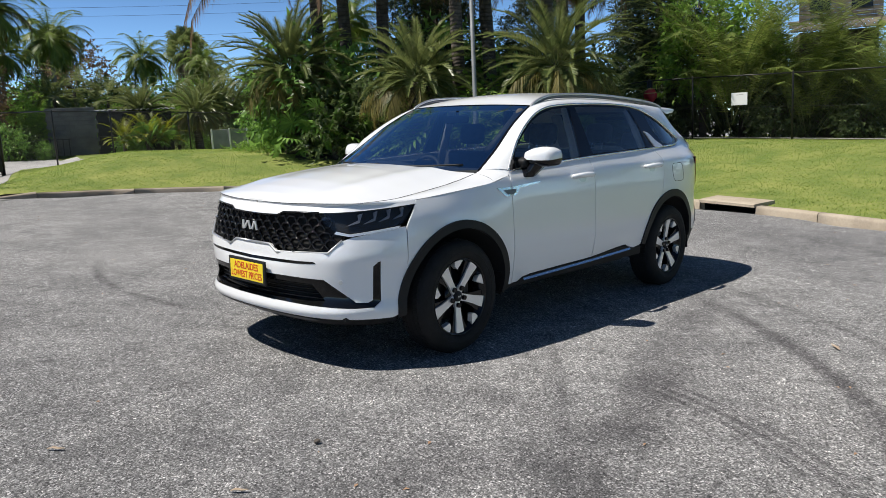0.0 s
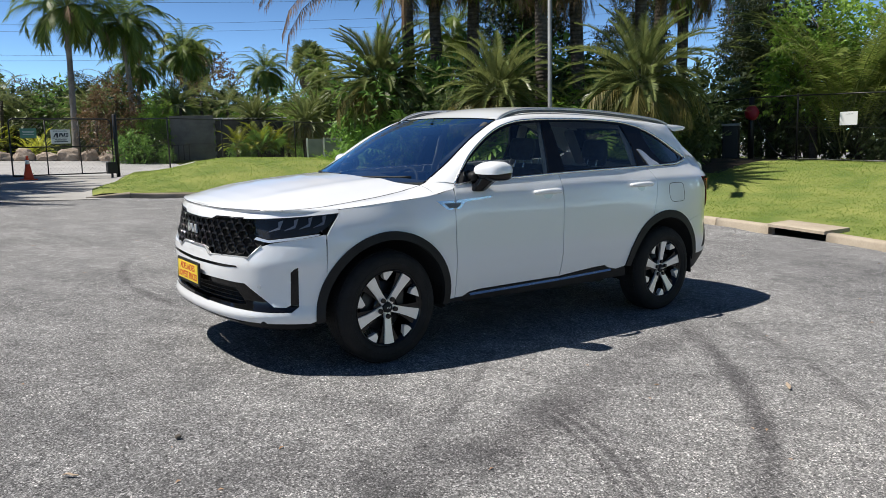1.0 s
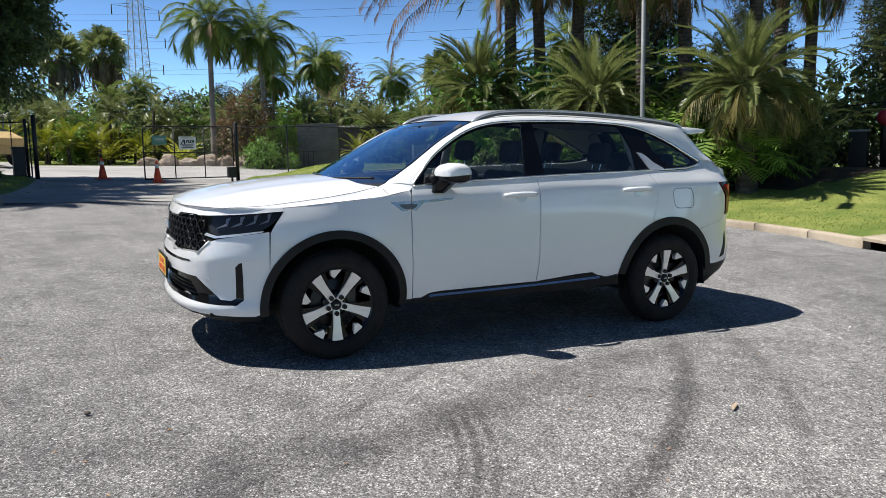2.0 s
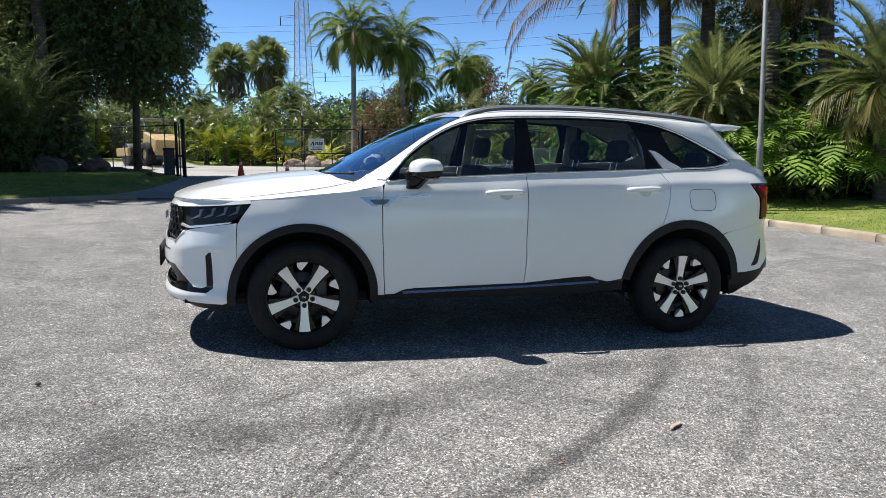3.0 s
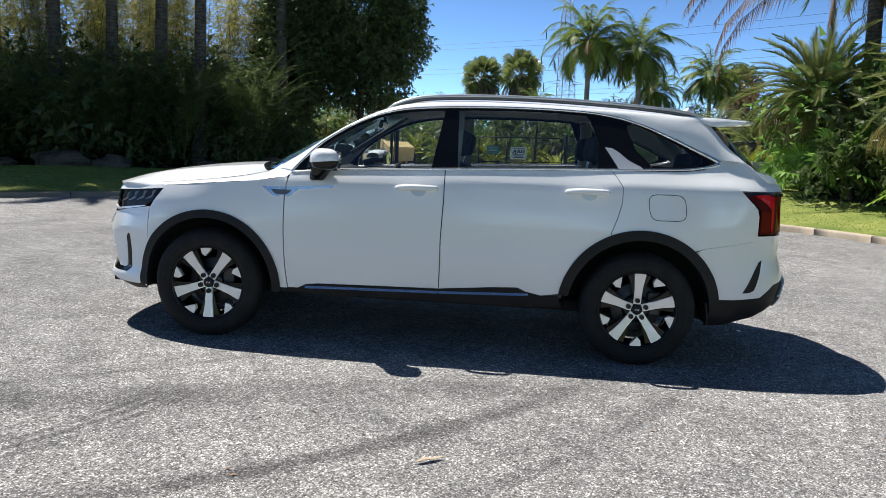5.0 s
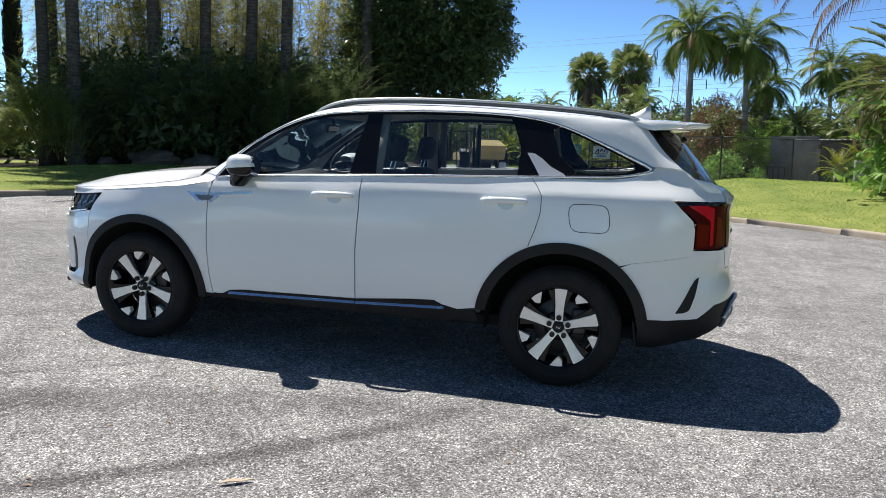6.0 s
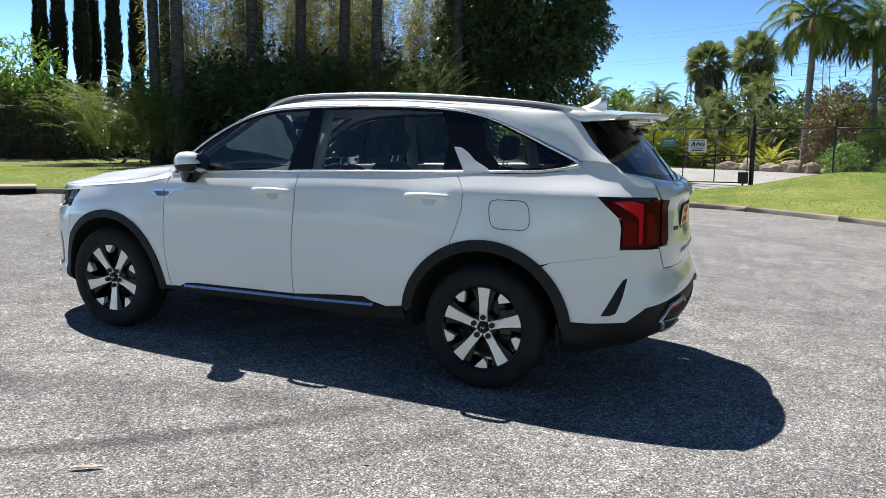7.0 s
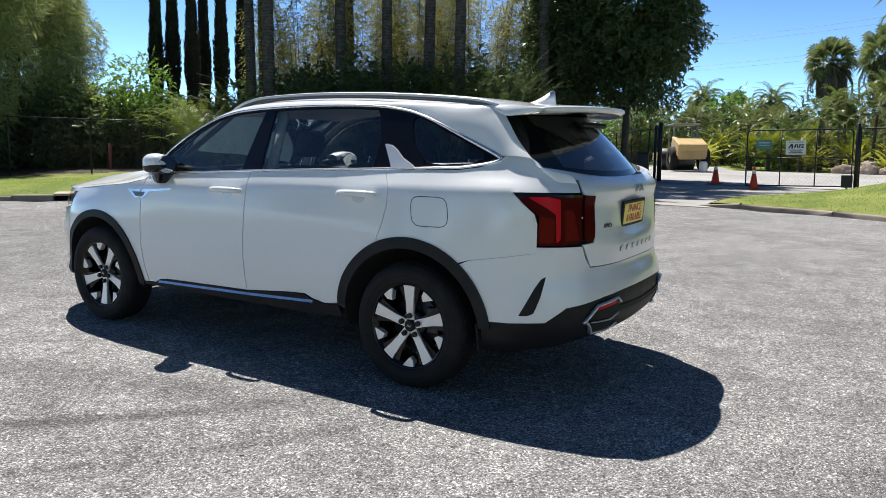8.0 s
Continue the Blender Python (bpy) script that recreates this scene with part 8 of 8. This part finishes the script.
tagged(gate, "black tubular gate leaf with chain-link and two signs", "gate")
ga, gb = Vector((0.93, 20.40)), Vector((3.80, 20.62))
zl = plane_z(2.3, 20.5) + 0.16
gt = zl + 1.68


def gpt(u, z):
    q = ga.lerp(gb, u)
    return Vector((q.x, q.y, z))


ring = [gpt(0, zl), gpt(0, gt - 0.12), gpt(0.012, gt - 0.04), gpt(0.045, gt), gpt(0.955, gt), gpt(0.988, gt - 0.04), gpt(1, gt - 0.12), gpt(1, zl), gpt(0, zl)]
v, f = tube_data(ring, 0.022, 8, caps=False, up=(0, 1, 0))
obj("frame", v, f, BLACK_STEEL, gate)
for u in (0.333, 0.666):
    v, f = tube_data([gpt(u, zl), gpt(u, gt)], 0.018, 8)
    obj("upright", v, f, BLACK_STEEL, gate)
v, f = tube_data([gpt(0, zl + 0.84), gpt(1, zl + 0.84)], 0.018, 8)
obj("rail", v, f, BLACK_STEEL, gate)
v, f = mesh_panel(tuple(ga), tuple(gb), zl, gt, zl, gt)
obj("wire_mesh", v, f, WIRE, gate, smooth=False)

def board(name, label, c, w, h, turn, m, marks):
    """A flat sign board with plain marks: (x, z, w, h, lean, material)."""
    root = empty(name, pose(*c, 0, 0, turn))
    bm = bmesh.new()
    add_box(bm, (w, 0.012, h), (0, 0, 0), (0, 0, 0), 0.003)
    part("panel", bm, m, root)
    for x, z, ww, hh, lean, mm in marks:
        bm = bmesh.new()
        add_box(bm, (ww, 0.003, hh), (x, -0.0075, z), (0, lean, 0))
        part("mark", bm, mm, root)
    return tagged(root, label, "sign")


board("gate_sign", "white gate sign with dark lettering marks", (2.30, 20.44, 2.02), 0.55, 0.42, 4.4, SIGN_WHITE,
      [(0, 0.165, 0.40, 0.018, 0, SIGN_INK), (-0.16, 0.04, 0.035, 0.15, 32, SIGN_INK), (-0.10, 0.04, 0.05, 0.14, -4, SIGN_INK), (-0.02, 0.05, 0.04, 0.11, 14, SIGN_INK), (0.04, 0.05, 0.04, 0.11, -10, SIGN_INK),
       (0.10, 0.05, 0.04, 0.11, 14, SIGN_INK), (0.18, 0.085, 0.08, 0.03, 0, SIGN_INK), (0.18, 0.045, 0.08, 0.028, 0, SIGN_INK), (0.17, 0.005, 0.08, 0.03, 0, SIGN_INK), (-0.02, -0.045, 0.44, 0.014, 0, SIGN_INK),
       (0, -0.085, 0.34, 0.012, 0, SIGN_INK), (0, -0.112, 0.30, 0.012, 0, SIGN_INK), (0, -0.155, 0.38, 0.028, 0, SIGN_INK)])
board("green_sign", "small grey-green sign on the gate", (1.42, 20.38, 2.12), 0.44, 0.29, 4.4, SIGN_GREEN, [(0, 0.06, 0.32, 0.012, 0, SIGN_WHITE), (0, 0.02, 0.28, 0.012, 0, SIGN_WHITE), (0, -0.03, 0.30, 0.010, 0, SIGN_WHITE)])
board("white_sign", "blank white sign on the fence", (19.53, 5.05, 1.90), 0.47, 0.37, -86, SIGN_WHITE, [(0.02, 0.12, 0.2, 0.012, 0, GALV)])

# far gate post, open leaf and bin
zg2 = plane_z(-2.1, 21.6) + 0.05
root = empty("gate_post")
tagged(root, "thick black gate post at the driveway's far side", "post")
pole(-2.15, 21.8, 2.05, 0.07, "post", root, z=zg2)
pole(-2.40, 22.1, 1.95, 0.05, "post", root, z=zg2)
leaf = empty("open_gate")
tagged(leaf, "black tubular gate leaf standing open", "gate")
la, lb = Vector((-2.3, 22.1)), Vector((-5.0, 25.6))
z0, z1 = plane_z(*la) + 0.12, plane_z(*lb) + 0.12
pts = [Vector((*la, z0)), Vector((*la, z0 + 1.75)), Vector((*lb, z1 + 1.65)), Vector((*lb, z1)), Vector((*la, z0))]
v, f = tube_data(pts, 0.024, 8, caps=False, up=(0.6, 0.6, 0))
obj("frame", v, f, BLACK_STEEL, leaf)
for u in (0.2, 0.4, 0.6, 0.8):
    q = la.lerp(lb, u)
    v, f = tube_data([Vector((q.x, q.y, z0 + (z1 - z0) * u)), Vector((q.x, q.y, z0 + (z1 - z0) * u + 1.7))], 0.016, 8)
    obj("upright", v, f, BLACK_STEEL, leaf)
v, f = mesh_panel(tuple(la), tuple(lb), z0, z0 + 1.75, z1, z1 + 1.65)
obj("wire_mesh", v, f, WIRE, leaf, smooth=False)


def bin_box(name, label, x, y, w, h, turn, top=BLACK_STEEL):
    root = empty(name, pose(x, y, ground_z(x, y), 0, 0, turn))
    bm = bmesh.new()
    add_box(bm, (w, w, h), (0, 0, h / 2), (0, 0, 0), 0.02)
    part("body", bm, BLACK_STEEL, root)
    bm = bmesh.new()
    add_box(bm, (w * 1.12, w * 1.12, 0.07), (0, 0, h + 0.02), (0, 0, 0), 0.02)
    part("lid", bm, top, root)
    return tagged(root, label, "box")


bin_box("control_pillar", "black control pillar beside the gate", -2.62, 21.5, 0.34, 0.85, 10)
bin_box("letter_box", "dark letter box with a pale top at the lawn's edge", 18.7, 8.15, 0.46, 1.0, 25, GALV)

# --- cones ---
def cone(x, y, turn, plant=False):
    root = empty("traffic_cone", pose(x, y, plane_z(x, y) + 0.035 + (0.03 if y > 21.3 else 0), 0, 0, turn))
    bm = bmesh.new()
    add_box(bm, (0.38, 0.38, 0.035), (0, 0, 0.017), (0, 0, 0), 0.01)
    part("base", bm, ORANGE, root)
    v, f = tube_data([Vector((0, 0, z)) for z in (0.03, 0.10, 0.46)], [0.145, 0.125, 0.062], 18)
    obj("body", v, f, ORANGE, root)
    v, f = tube_data([Vector((0, 0, z)) for z in (0.46, 0.58)], [0.063, 0.046], 18)
    obj("band", v, f, REFLECT, root, "pale reflective band")
    v, f = tube_data([Vector((0, 0, z)) for z in (0.58, 0.70, 0.705)], [0.046, 0.030, 0.02], 18)
    obj("tip", v, f, ORANGE, root)
    tagged(root, "orange traffic cone with a pale band on the driveway", "cone", "traffic cones")


cone(1.25, 19.9, 10)
cone(-0.25, 21.75, 40)

# --- street lamp and bollard ---
lamp = empty("street_lamp")
tagged(lamp, "tall galvanised lamp post on the verge", "lamp")
zl2 = ground_z(10.12, 7.5)
v, f = tube_data([Vector((10.12, 7.5, zl2 - 0.3)), Vector((10.122, 7.5, zl2 + 1.48)), Vector((10.123, 7.5, zl2 + 1.49)), Vector((10.124, 7.5, zl2 + 1.53)), Vector((10.125, 7.5, zl2 + 1.54)), Vector((10.16, 7.5, zl2 + 8.0))], [0.068, 0.066, 0.064, 0.053, 0.052, 0.040], 14)
obj("pole", v, f, GALV, lamp)
v, f = tube_data([Vector((10.16, 7.5, zl2 + 7.9)), Vector((9.6, 7.2, zl2 + 8.4)), Vector((8.7, 6.8, zl2 + 8.5))], 0.035, 8)
obj("arm", v, f, GALV, lamp)
bm = bmesh.new()
add_box(bm, (0.7, 0.26, 0.12), (8.5, 6.7, zl2 + 8.5), (0, 0, 25), 0.04)
part("lamp_head", bm, GALV, lamp)
bol = empty("bollard", pose(9.72, 7.15, ground_z(9.72, 7.15), 0, 3, 0))
bm = bmesh.new()
add_box(bm, (0.15, 0.11, 0.85), (0, 0, 0.33), (0, 0, 0), 0.012)
part("post", bm, WOOD, bol)
bm = bmesh.new()
add_box(bm, (0.10, 0.004, 0.10), (0, -0.058, 0.60), (0, 0, 0))
part("marker", bm, SIGN_WHITE, bol)
tagged(bol, "weathered square marker post beside the lamp", "post")

# --- red hose bag on its post ---
hose = empty("hose_post")
tagged(hose, "dark post with a red cover hung on it", "post")
zh = ground_z(19.75, 8.1)
pole(19.75, 8.1, 1.9, 0.09, "post", hose, z=zh)
bm = bmesh.new()
bmesh.ops.create_icosphere(bm, subdivisions=3, radius=0.23, matrix=pose(19.6, 8.0, zh + 1.42) @ Matrix.Diagonal((0.75, 1.0, 1.0, 1)))
for vv in bm.verts:
    vv.co += vv.normal * 0.05 * noise.noise(vv.co * 4)
part("cover", bm, mat("red_cover", (0.32, 0.015, 0.03), 0.6), hose, "crumpled red cover", smooth=True)
v, f = tube_data(catmull([(19.55, 7.8, zh + 1.2), (19.4, 7.4, zh + 0.6), (19.3, 6.9, zh + 0.12), (19.25, 6.2, zh + 0.03)], 20), 0.02, 6)
obj("hose", v, f, BLACK_STEEL, hose)

# --- boulders ---
def boulder(x, y, sx_, sy_, sz_, turn, m, seed, label, z=None):
    bm = bmesh.new()
    bmesh.ops.create_icosphere(bm, subdivisions=3, radius=1.0)
    for vv in bm.verts:
        n = noise.noise(vv.co * 1.3 + Vector((seed, 0, 0)))
        n2 = noise.noise(vv.co * 3.7 + Vector((0, seed, 0)))
        vv.co *= 0.85 + 0.25 * n + 0.08 * n2
        vv.co = Vector((round(vv.co.x * 3.2) / 3.2 * 0.35 + vv.co.x * 0.65, vv.co.y, max(vv.co.z, -0.5)))
    bmesh.ops.transform(bm, matrix=Matrix.Diagonal((sx_, sy_, sz_, 1)), verts=bm.verts)
    ob = part("boulder", bm, m, None, smooth=False)
    ob.matrix_world = pose(x, y, (ground_z(x, y) if z is None else z) + sz_ * 0.3, 0, 0, turn)
    tagged(ob, label, "rock", "boulders")


rb = random.Random(9)
for i in range(9):
    boulder(2.7 + i * 0.95, 36.4 - 0.14 * i, rb.uniform(0.55, 0.85), rb.uniform(0.4, 0.6), rb.uniform(0.35, 0.6), rb.uniform(-25, 25), ROCK, i * 1.7, "rough sandstone boulder at the yard's edge", z=plane_z(2.7 + i, 36.3) + 0.05)
for i, (x, y, s) in enumerate(((-10.9, 14.9, 0.9), (-9.7, 15.6, 0.7), (-7.3, 17.0, 0.6), (-5.7, 18.4, 0.9), (-4.6, 19.5, 0.8), (-12.2, 14.4, 0.5))):
    boulder(x, y, s, s * 0.6, s * 0.42, 30 + 20 * i, ROCK_DARK, 20 + i * 2.3, "dark weathered boulder in the bed")

# --- road roller in the yard ---
rol = empty("road_roller", pose(-4.2, 33.3, plane_z(-4.2, 33.3) + 0.07, 0, 0, -62))
tagged(rol, "yellow road roller with an open cab parked in the yard", "machine")


def rbox(name, size, at, rot=(0, 0, 0), m=MACHINE, bev=0.04, label=""):
    bm = bmesh.new()
    add_box(bm, size, at, rot, bev)
    return part(name, bm, m, rol, label)


rbox("engine_cover", (1.5, 1.35, 0.62), (0.98, 0, 1.12), (0, 17, 0))
rbox("chassis", (1.7, 1.25, 0.40), (0.85, 0, 0.72))
rbox("platform", (0.9, 1.3, 0.30), (-0.35, 0, 0.85))
rbox("seat", (0.45, 0.5, 0.5), (-0.15, 0, 1.25), m=CABIN)
rbox("roof", (1.2, 1.3, 0.08), (-0.25, 0, 2.25), m=GALV, label="grey cab roof")
for dx in (-0.75, 0.25):
    for dy in (-0.55, 0.55):
        v, f = tube_data([Vector((dx, dy, 0.95)), Vector((dx, dy, 2.25))], 0.035, 8)
        obj("cab_post", v, f, GALV, rol)
rbox("drum_frame", (1.5, 0.14, 0.40), (-1.55, 0.95, 0.72))
rbox("drum_frame", (1.5, 0.14, 0.40), (-1.55, -0.95, 0.72))
rbox("front_bar", (0.16, 2.0, 0.40), (-2.30, 0, 0.72))
v, f = lathe([(0.0, -0.85), (0.55, -0.85), (0.57, -0.82), (0.57, 0.82), (0.55, 0.85), (0.0, 0.85)], 32)
dr = obj("drum", v, f, STEEL, rol, "smooth steel drum")
dr.matrix_basis = pose(-1.55, 0, 0.57)
for dy in (-0.72, 0.72):
    v, f = lathe([(0.28, -0.18), (0.50, -0.2), (0.56, -0.12), (0.56, 0.12), (0.50, 0.2), (0.28, 0.18)], 28)
    ty = obj("tyre", v, f, RUBBER, rol)
    ty.matrix_basis = pose(0.85, dy, 0.56)
    v, f = lathe([(0.0, -0.1), (0.28, -0.14), (0.28, 0.14), (0.0, 0.1)], 24)
    obj("rim", v, f, MACHINE, ty)
for i in range(5):
    bm = bmesh.new()
    add_box(bm, (0.006, 0.12, 0.15), (1.70, -0.34 + 0.17 * i, 0.98), (0, 8, 0))
    part("brand_bar", bm, SIGN_INK, rol)
wb = empty("water_drum", pose(-2.9, 31.8, plane_z(-2.9, 31.8) + 0.07))
v, f = tube_data([Vector((0, 0, z)) for z in (0, 0.05, 0.4, 0.5)], [0.17, 0.19, 0.19, 0.12], 16)
obj("body", v, f, SIGN_WHITE, wb)
tagged(wb, "white plastic drum on the yard", "drum")

# --- shed and screens in the garden ---
shed = empty("garden_shed", pose(10.7, 32.9, ground_z(10.7, 32.9), 0, 0, -22))
tagged(shed, "grey block garden shed with a corrugated lean-to roof", "shed")
BLOCK = varied("grey_block", (0.11, 0.11, 0.115), (0.20, 0.20, 0.20), 2, 0.9, 25, 0.4, 0.01)
for r in range(11):
    for c in range(5):
        bm = bmesh.new()
        add_box(bm, (0.385, 0.19, 0.19), (-0.85 + 0.4 * c + (0.2 if r % 2 else 0), 0, 0.1 + 0.2 * r), (0, 0, 0), 0.008, 1)
        part("block", bm, BLOCK, shed)
bm = bmesh.new()
add_box(bm, (2.05, 0.15, 2.2), (0.02, 0.02, 1.1))
part("mortar", bm, BLOCK, shed)
bm = bmesh.new()
add_box(bm, (3.4, 1.8, 1.95), (2.8, 1.0, 0.98), (0, 0, 0), 0.01)
part("dark_room", bm, BLACK_STEEL, shed)
vs = []
for i in range(61):
    x = 1.0 + 3.7 * i / 60
    for y, z in ((-0.25, 2.02), (2.1, 2.18)):
        vs.append(Vector((x, y, z + 0.018 * math.sin(i * 1.6))))
obj("roof", vs, grid_faces(61, 2), GALV, shed, "corrugated metal roof")
bm = bmesh.new()
for k in range(4):
    add_box(bm, (0.04, 0.04, 0.75), (-0.9 + 0.25 * k, -0.9, 0.38))
add_box(bm, (0.9, 0.5, 0.04), (-0.5, -0.9, 0.74))
part("garden_bench", bm, BLACK_STEEL, shed)

box = empty("metal_cage", pose(10.1, 18.2, ground_z(10.1, 18.2), 0, 0, -32))
tagged(box, "pale grey perforated metal cage on the lawn's edge", "cage")
for nm, size, at in (("front_panel", (1.15, 0.03, 0.58), (0, -0.3, 0.33)), ("side_panel", (0.03, 0.6, 0.58), (-0.58, 0, 0.33)), ("side_panel", (0.03, 0.6, 0.58), (0.58, 0, 0.33)), ("top_panel", (1.19, 0.64, 0.03), (0, 0, 0.63))):
    bm = bmesh.new()
    add_box(bm, size, at, (0, 0, 0), 0.006)
    part(nm, bm, GALV, box)
for i in range(3):
    bm = bmesh.new()
    add_box(bm, (0.05, 0.05, 0.68), (-0.56 + 0.56 * i, -0.325, 0.34), (0, 0, 0), 0.006)
    part("corner_post", bm, SIGN_WHITE, box)

WOOD_DARK = varied("shaded_timber", (0.09, 0.078, 0.062), (0.19, 0.165, 0.13), 2, 0.85, 30, 0.5, 0.01)
# --- timber hut high behind the trees ---
hut = empty("timber_hut", pose(26.4, 4.4, 2.0, 0, 0, -65) @ Matrix.Diagonal((0.72, 0.72, 0.72, 1)))
tagged(hut, "grey timber hut with shingled eaves behind the trees", "hut")
for k in range(9):
    bm = bmesh.new()
    add_box(bm, (3.6, 0.06, 0.19), (0, -1.5 - 0.012 * (k % 2), 3.5 + 0.2 * k), (0, 0, 0), 0.01)
    part("board", bm, WOOD_DARK, hut)
for r in range(5):
    for c in range(12):
        bm = bmesh.new()
        add_box(bm, (0.34, 0.30, 0.035), (-2.1 + 0.38 * c + 0.19 * (r % 2), -2.4 + 0.24 * r, 3.0 + 0.12 * r), (26, 0, 0), 0.004, 1)
        part("shingle", bm, WOOD_DARK, hut)
bm = bmesh.new()
add_box(bm, (3.4, 2.6, 6.0), (0, 0.0, 0.0))
part("lower_wall", bm, WOOD_DARK, hut)
for x in (-0.9, 0.9):
    bm = bmesh.new()
    add_box(bm, (0.9, 0.05, 0.9), (x, -1.53, 4.4))
    part("window", bm, GLOSS_BLACK, hut)

# --- fence line, stake and bank beyond the far fence ---
stake = empty("marker_stake", pose(-21.2, 13.7, ground_z(-21.2, 13.7)))
v, f = tube_data([Vector((0, 0, -0.1)), Vector((0, 0, 0.95)), Vector((0, 0, 1.0))], [0.06, 0.06, 0.03], 10)
obj("post", v, f, mat("faded_red", (0.45, 0.10, 0.07), 0.6), stake)
tagged(stake, "faded red marker stake beyond the fence", "stake")

# --- pylon and power lines ---
pyl = empty("pylon", pose(11.6, 130, 0, 0, 0, 20))
tagged(pyl, "grey lattice power pylon in the distance", "pylon")


def half(z):
    return float(np.interp(z, [0, 16, 30, 34], [3.2, 1.25, 0.9, 0.3]))


for sx_, sy_ in ((-1, -1), (1, -1), (1, 1), (-1, 1)):
    v, f = tube_data([Vector((sx_ * half(z), sy_ * half(z), z)) for z in (0, 16, 30, 34)], 0.075, 5)
    obj("leg", v, f, GALV, pyl)
br = []
zs = [0.0]
while zs[-1] < 32:
    zs.append(zs[-1] + max(1.1, half(zs[-1]) * 1.25))
for a, b in zip(zs[:-1], zs[1:]):
    for (ax, ay), (bx2, by2) in (((-1, -1), (1, -1)), ((1, -1), (1, 1)), ((1, 1), (-1, 1)), ((-1, 1), (-1, -1))):
        for p, q in (((ax, ay, a), (bx2, by2, b)), ((bx2, by2, a), (ax, ay, b)), ((ax, ay, b), (bx2, by2, b))):
            br.append(tube_data([Vector((p[0] * half(p[2]), p[1] * half(p[2]), p[2])), Vector((q[0] * half(q[2]), q[1] * half(q[2]), q[2]))], 0.032, 3, caps=False))
v, f = merge(br)
tagged(obj("brace", v, f, GALV, pyl), "lattice braces", kind="stuff")
ARMS = ((18.5, 4.2), (23.0, 4.8), (27.5, 4.0))
for z, w in ARMS:
    for s in (-1, 1):
        v, f = tube_data([Vector((s * half(z), 0, z + 0.5)), Vector((s * w, 0, z)), Vector((s * half(z), 0, z - 0.1))], 0.06, 4)
        obj("cross_arm", v, f, GALV, pyl)
        v, f = tube_data([Vector((s * w, 0, z)), Vector((s * w, 0, z - 1.6))], 0.09, 5)
        obj("insulator", v, f, BLACK_STEEL, pyl)
base = pose(11.6, 130, 0, 0, 0, 20)
for z, w in ARMS:
    for s in (-1, 1):
        a = base @ Vector((s * w, 0, z - 1.6))
        for far in (Vector((150, 75, 10)), Vector((-140, 170, 6))):
            b = a + (far - Vector((11.6, 130, 0))) + Vector((0, 0, 0))
            pts = []
            for i in range(25):
                f_ = i / 24
                q = a.lerp(Vector((b.x, b.y, a.z + far.z)), f_)
                q.z -= 4.5 * 4 * f_ * (1 - f_) * 0.5
                pts.append(q)
            v, f = tube_data(pts, 0.022, 3, caps=False)
            tagged(obj("power_line", v, f, BLACK_STEEL), "thin dark power line against the sky", "cable", "power lines")

# --- litter on the road ---
def dry_leaf(x, y, l, turn, m, bend=0.008):
    vs = []
    n = 8
    for i in range(n):
        f_ = i / (n - 1)
        w = 0.085 * l * math.sin(math.pi * min(0.98, f_ + 0.05)) + 0.002
        z = 0.006 + bend * math.sin(f_ * math.pi) * (0.5 + 0.5 * math.sin(f_ * 7))
        for k in (-1, 0, 1):
            vs.append(Vector((l * (f_ - 0.5), k * w, z + 0.003 * abs(k))))
    ob = obj("dry_leaf", vs, grid_faces(n, 3), m)
    ob.matrix_world = pose(x, y, plane_z(x, y) + 0.002, 0, 0, turn)
    sol = ob.modifiers.new("thick", "SOLIDIFY")
    sol.thickness = 0.002
    tagged(ob, "curled pale dry leaf on the asphalt", "leaf", "leaves on the road")


DRY = varied("dry_leaf", (0.30, 0.17, 0.09), (0.48, 0.32, 0.20), 20, 0.8, 90, 0.2, 0.002)
PALE_LEAF = varied("pale_leaf", (0.34, 0.25, 0.17), (0.50, 0.41, 0.31), 20, 0.8, 90, 0.2, 0.002)
dry_leaf(1.69, -2.65, 0.14, 35, PALE_LEAF)
dry_leaf(-2.32, -0.58, 0.08, -50, PALE_LEAF)
dry_leaf(-1.98, -1.52, 0.07, -45, PALE_LEAF)
st = part("stone", (lambda b: (bmesh.ops.create_icosphere(b, subdivisions=2, radius=0.014), b)[1])(bmesh.new()), ROCK_DARK, None)
st.matrix_world = pose(-1.49, -1.376, plane_z(-1.49, -1.376) + 0.014) @ Matrix.Diagonal((1.2, 0.9, 0.8, 1))
tagged(st, "small dark pebble on the asphalt", "stone")
rb = random.Random(77)
bits_v, bits_f = [], []
for i in range(420):
    x, y = rb.uniform(-9, 9), rb.uniform(-5, 12)
    if road_dist(x, y) > -0.05 or (-1.1 < x < 4.1 and -1.2 < y < 1.2):
        continue
    s = rb.uniform(0.006, 0.02)
    z = plane_z(x, y) + 0.003
    o = len(bits_v)
    a = rb.uniform(0, 6.28)
    c, d = math.cos(a) * s, math.sin(a) * s
    bits_v += [(x - c, y - d, z), (x + d * 0.4, y - c * 0.4, z + 0.004), (x + c, y + d, z), (x - d * 0.4, y + c * 0.4, z + 0.006)]
    bits_f.append((o, o + 1, o + 2, o + 3))
tagged(obj("leaf_litter", bits_v, bits_f, DRY, smooth=False), "tiny scraps of dry leaf on the road", "litter", kind="stuff")
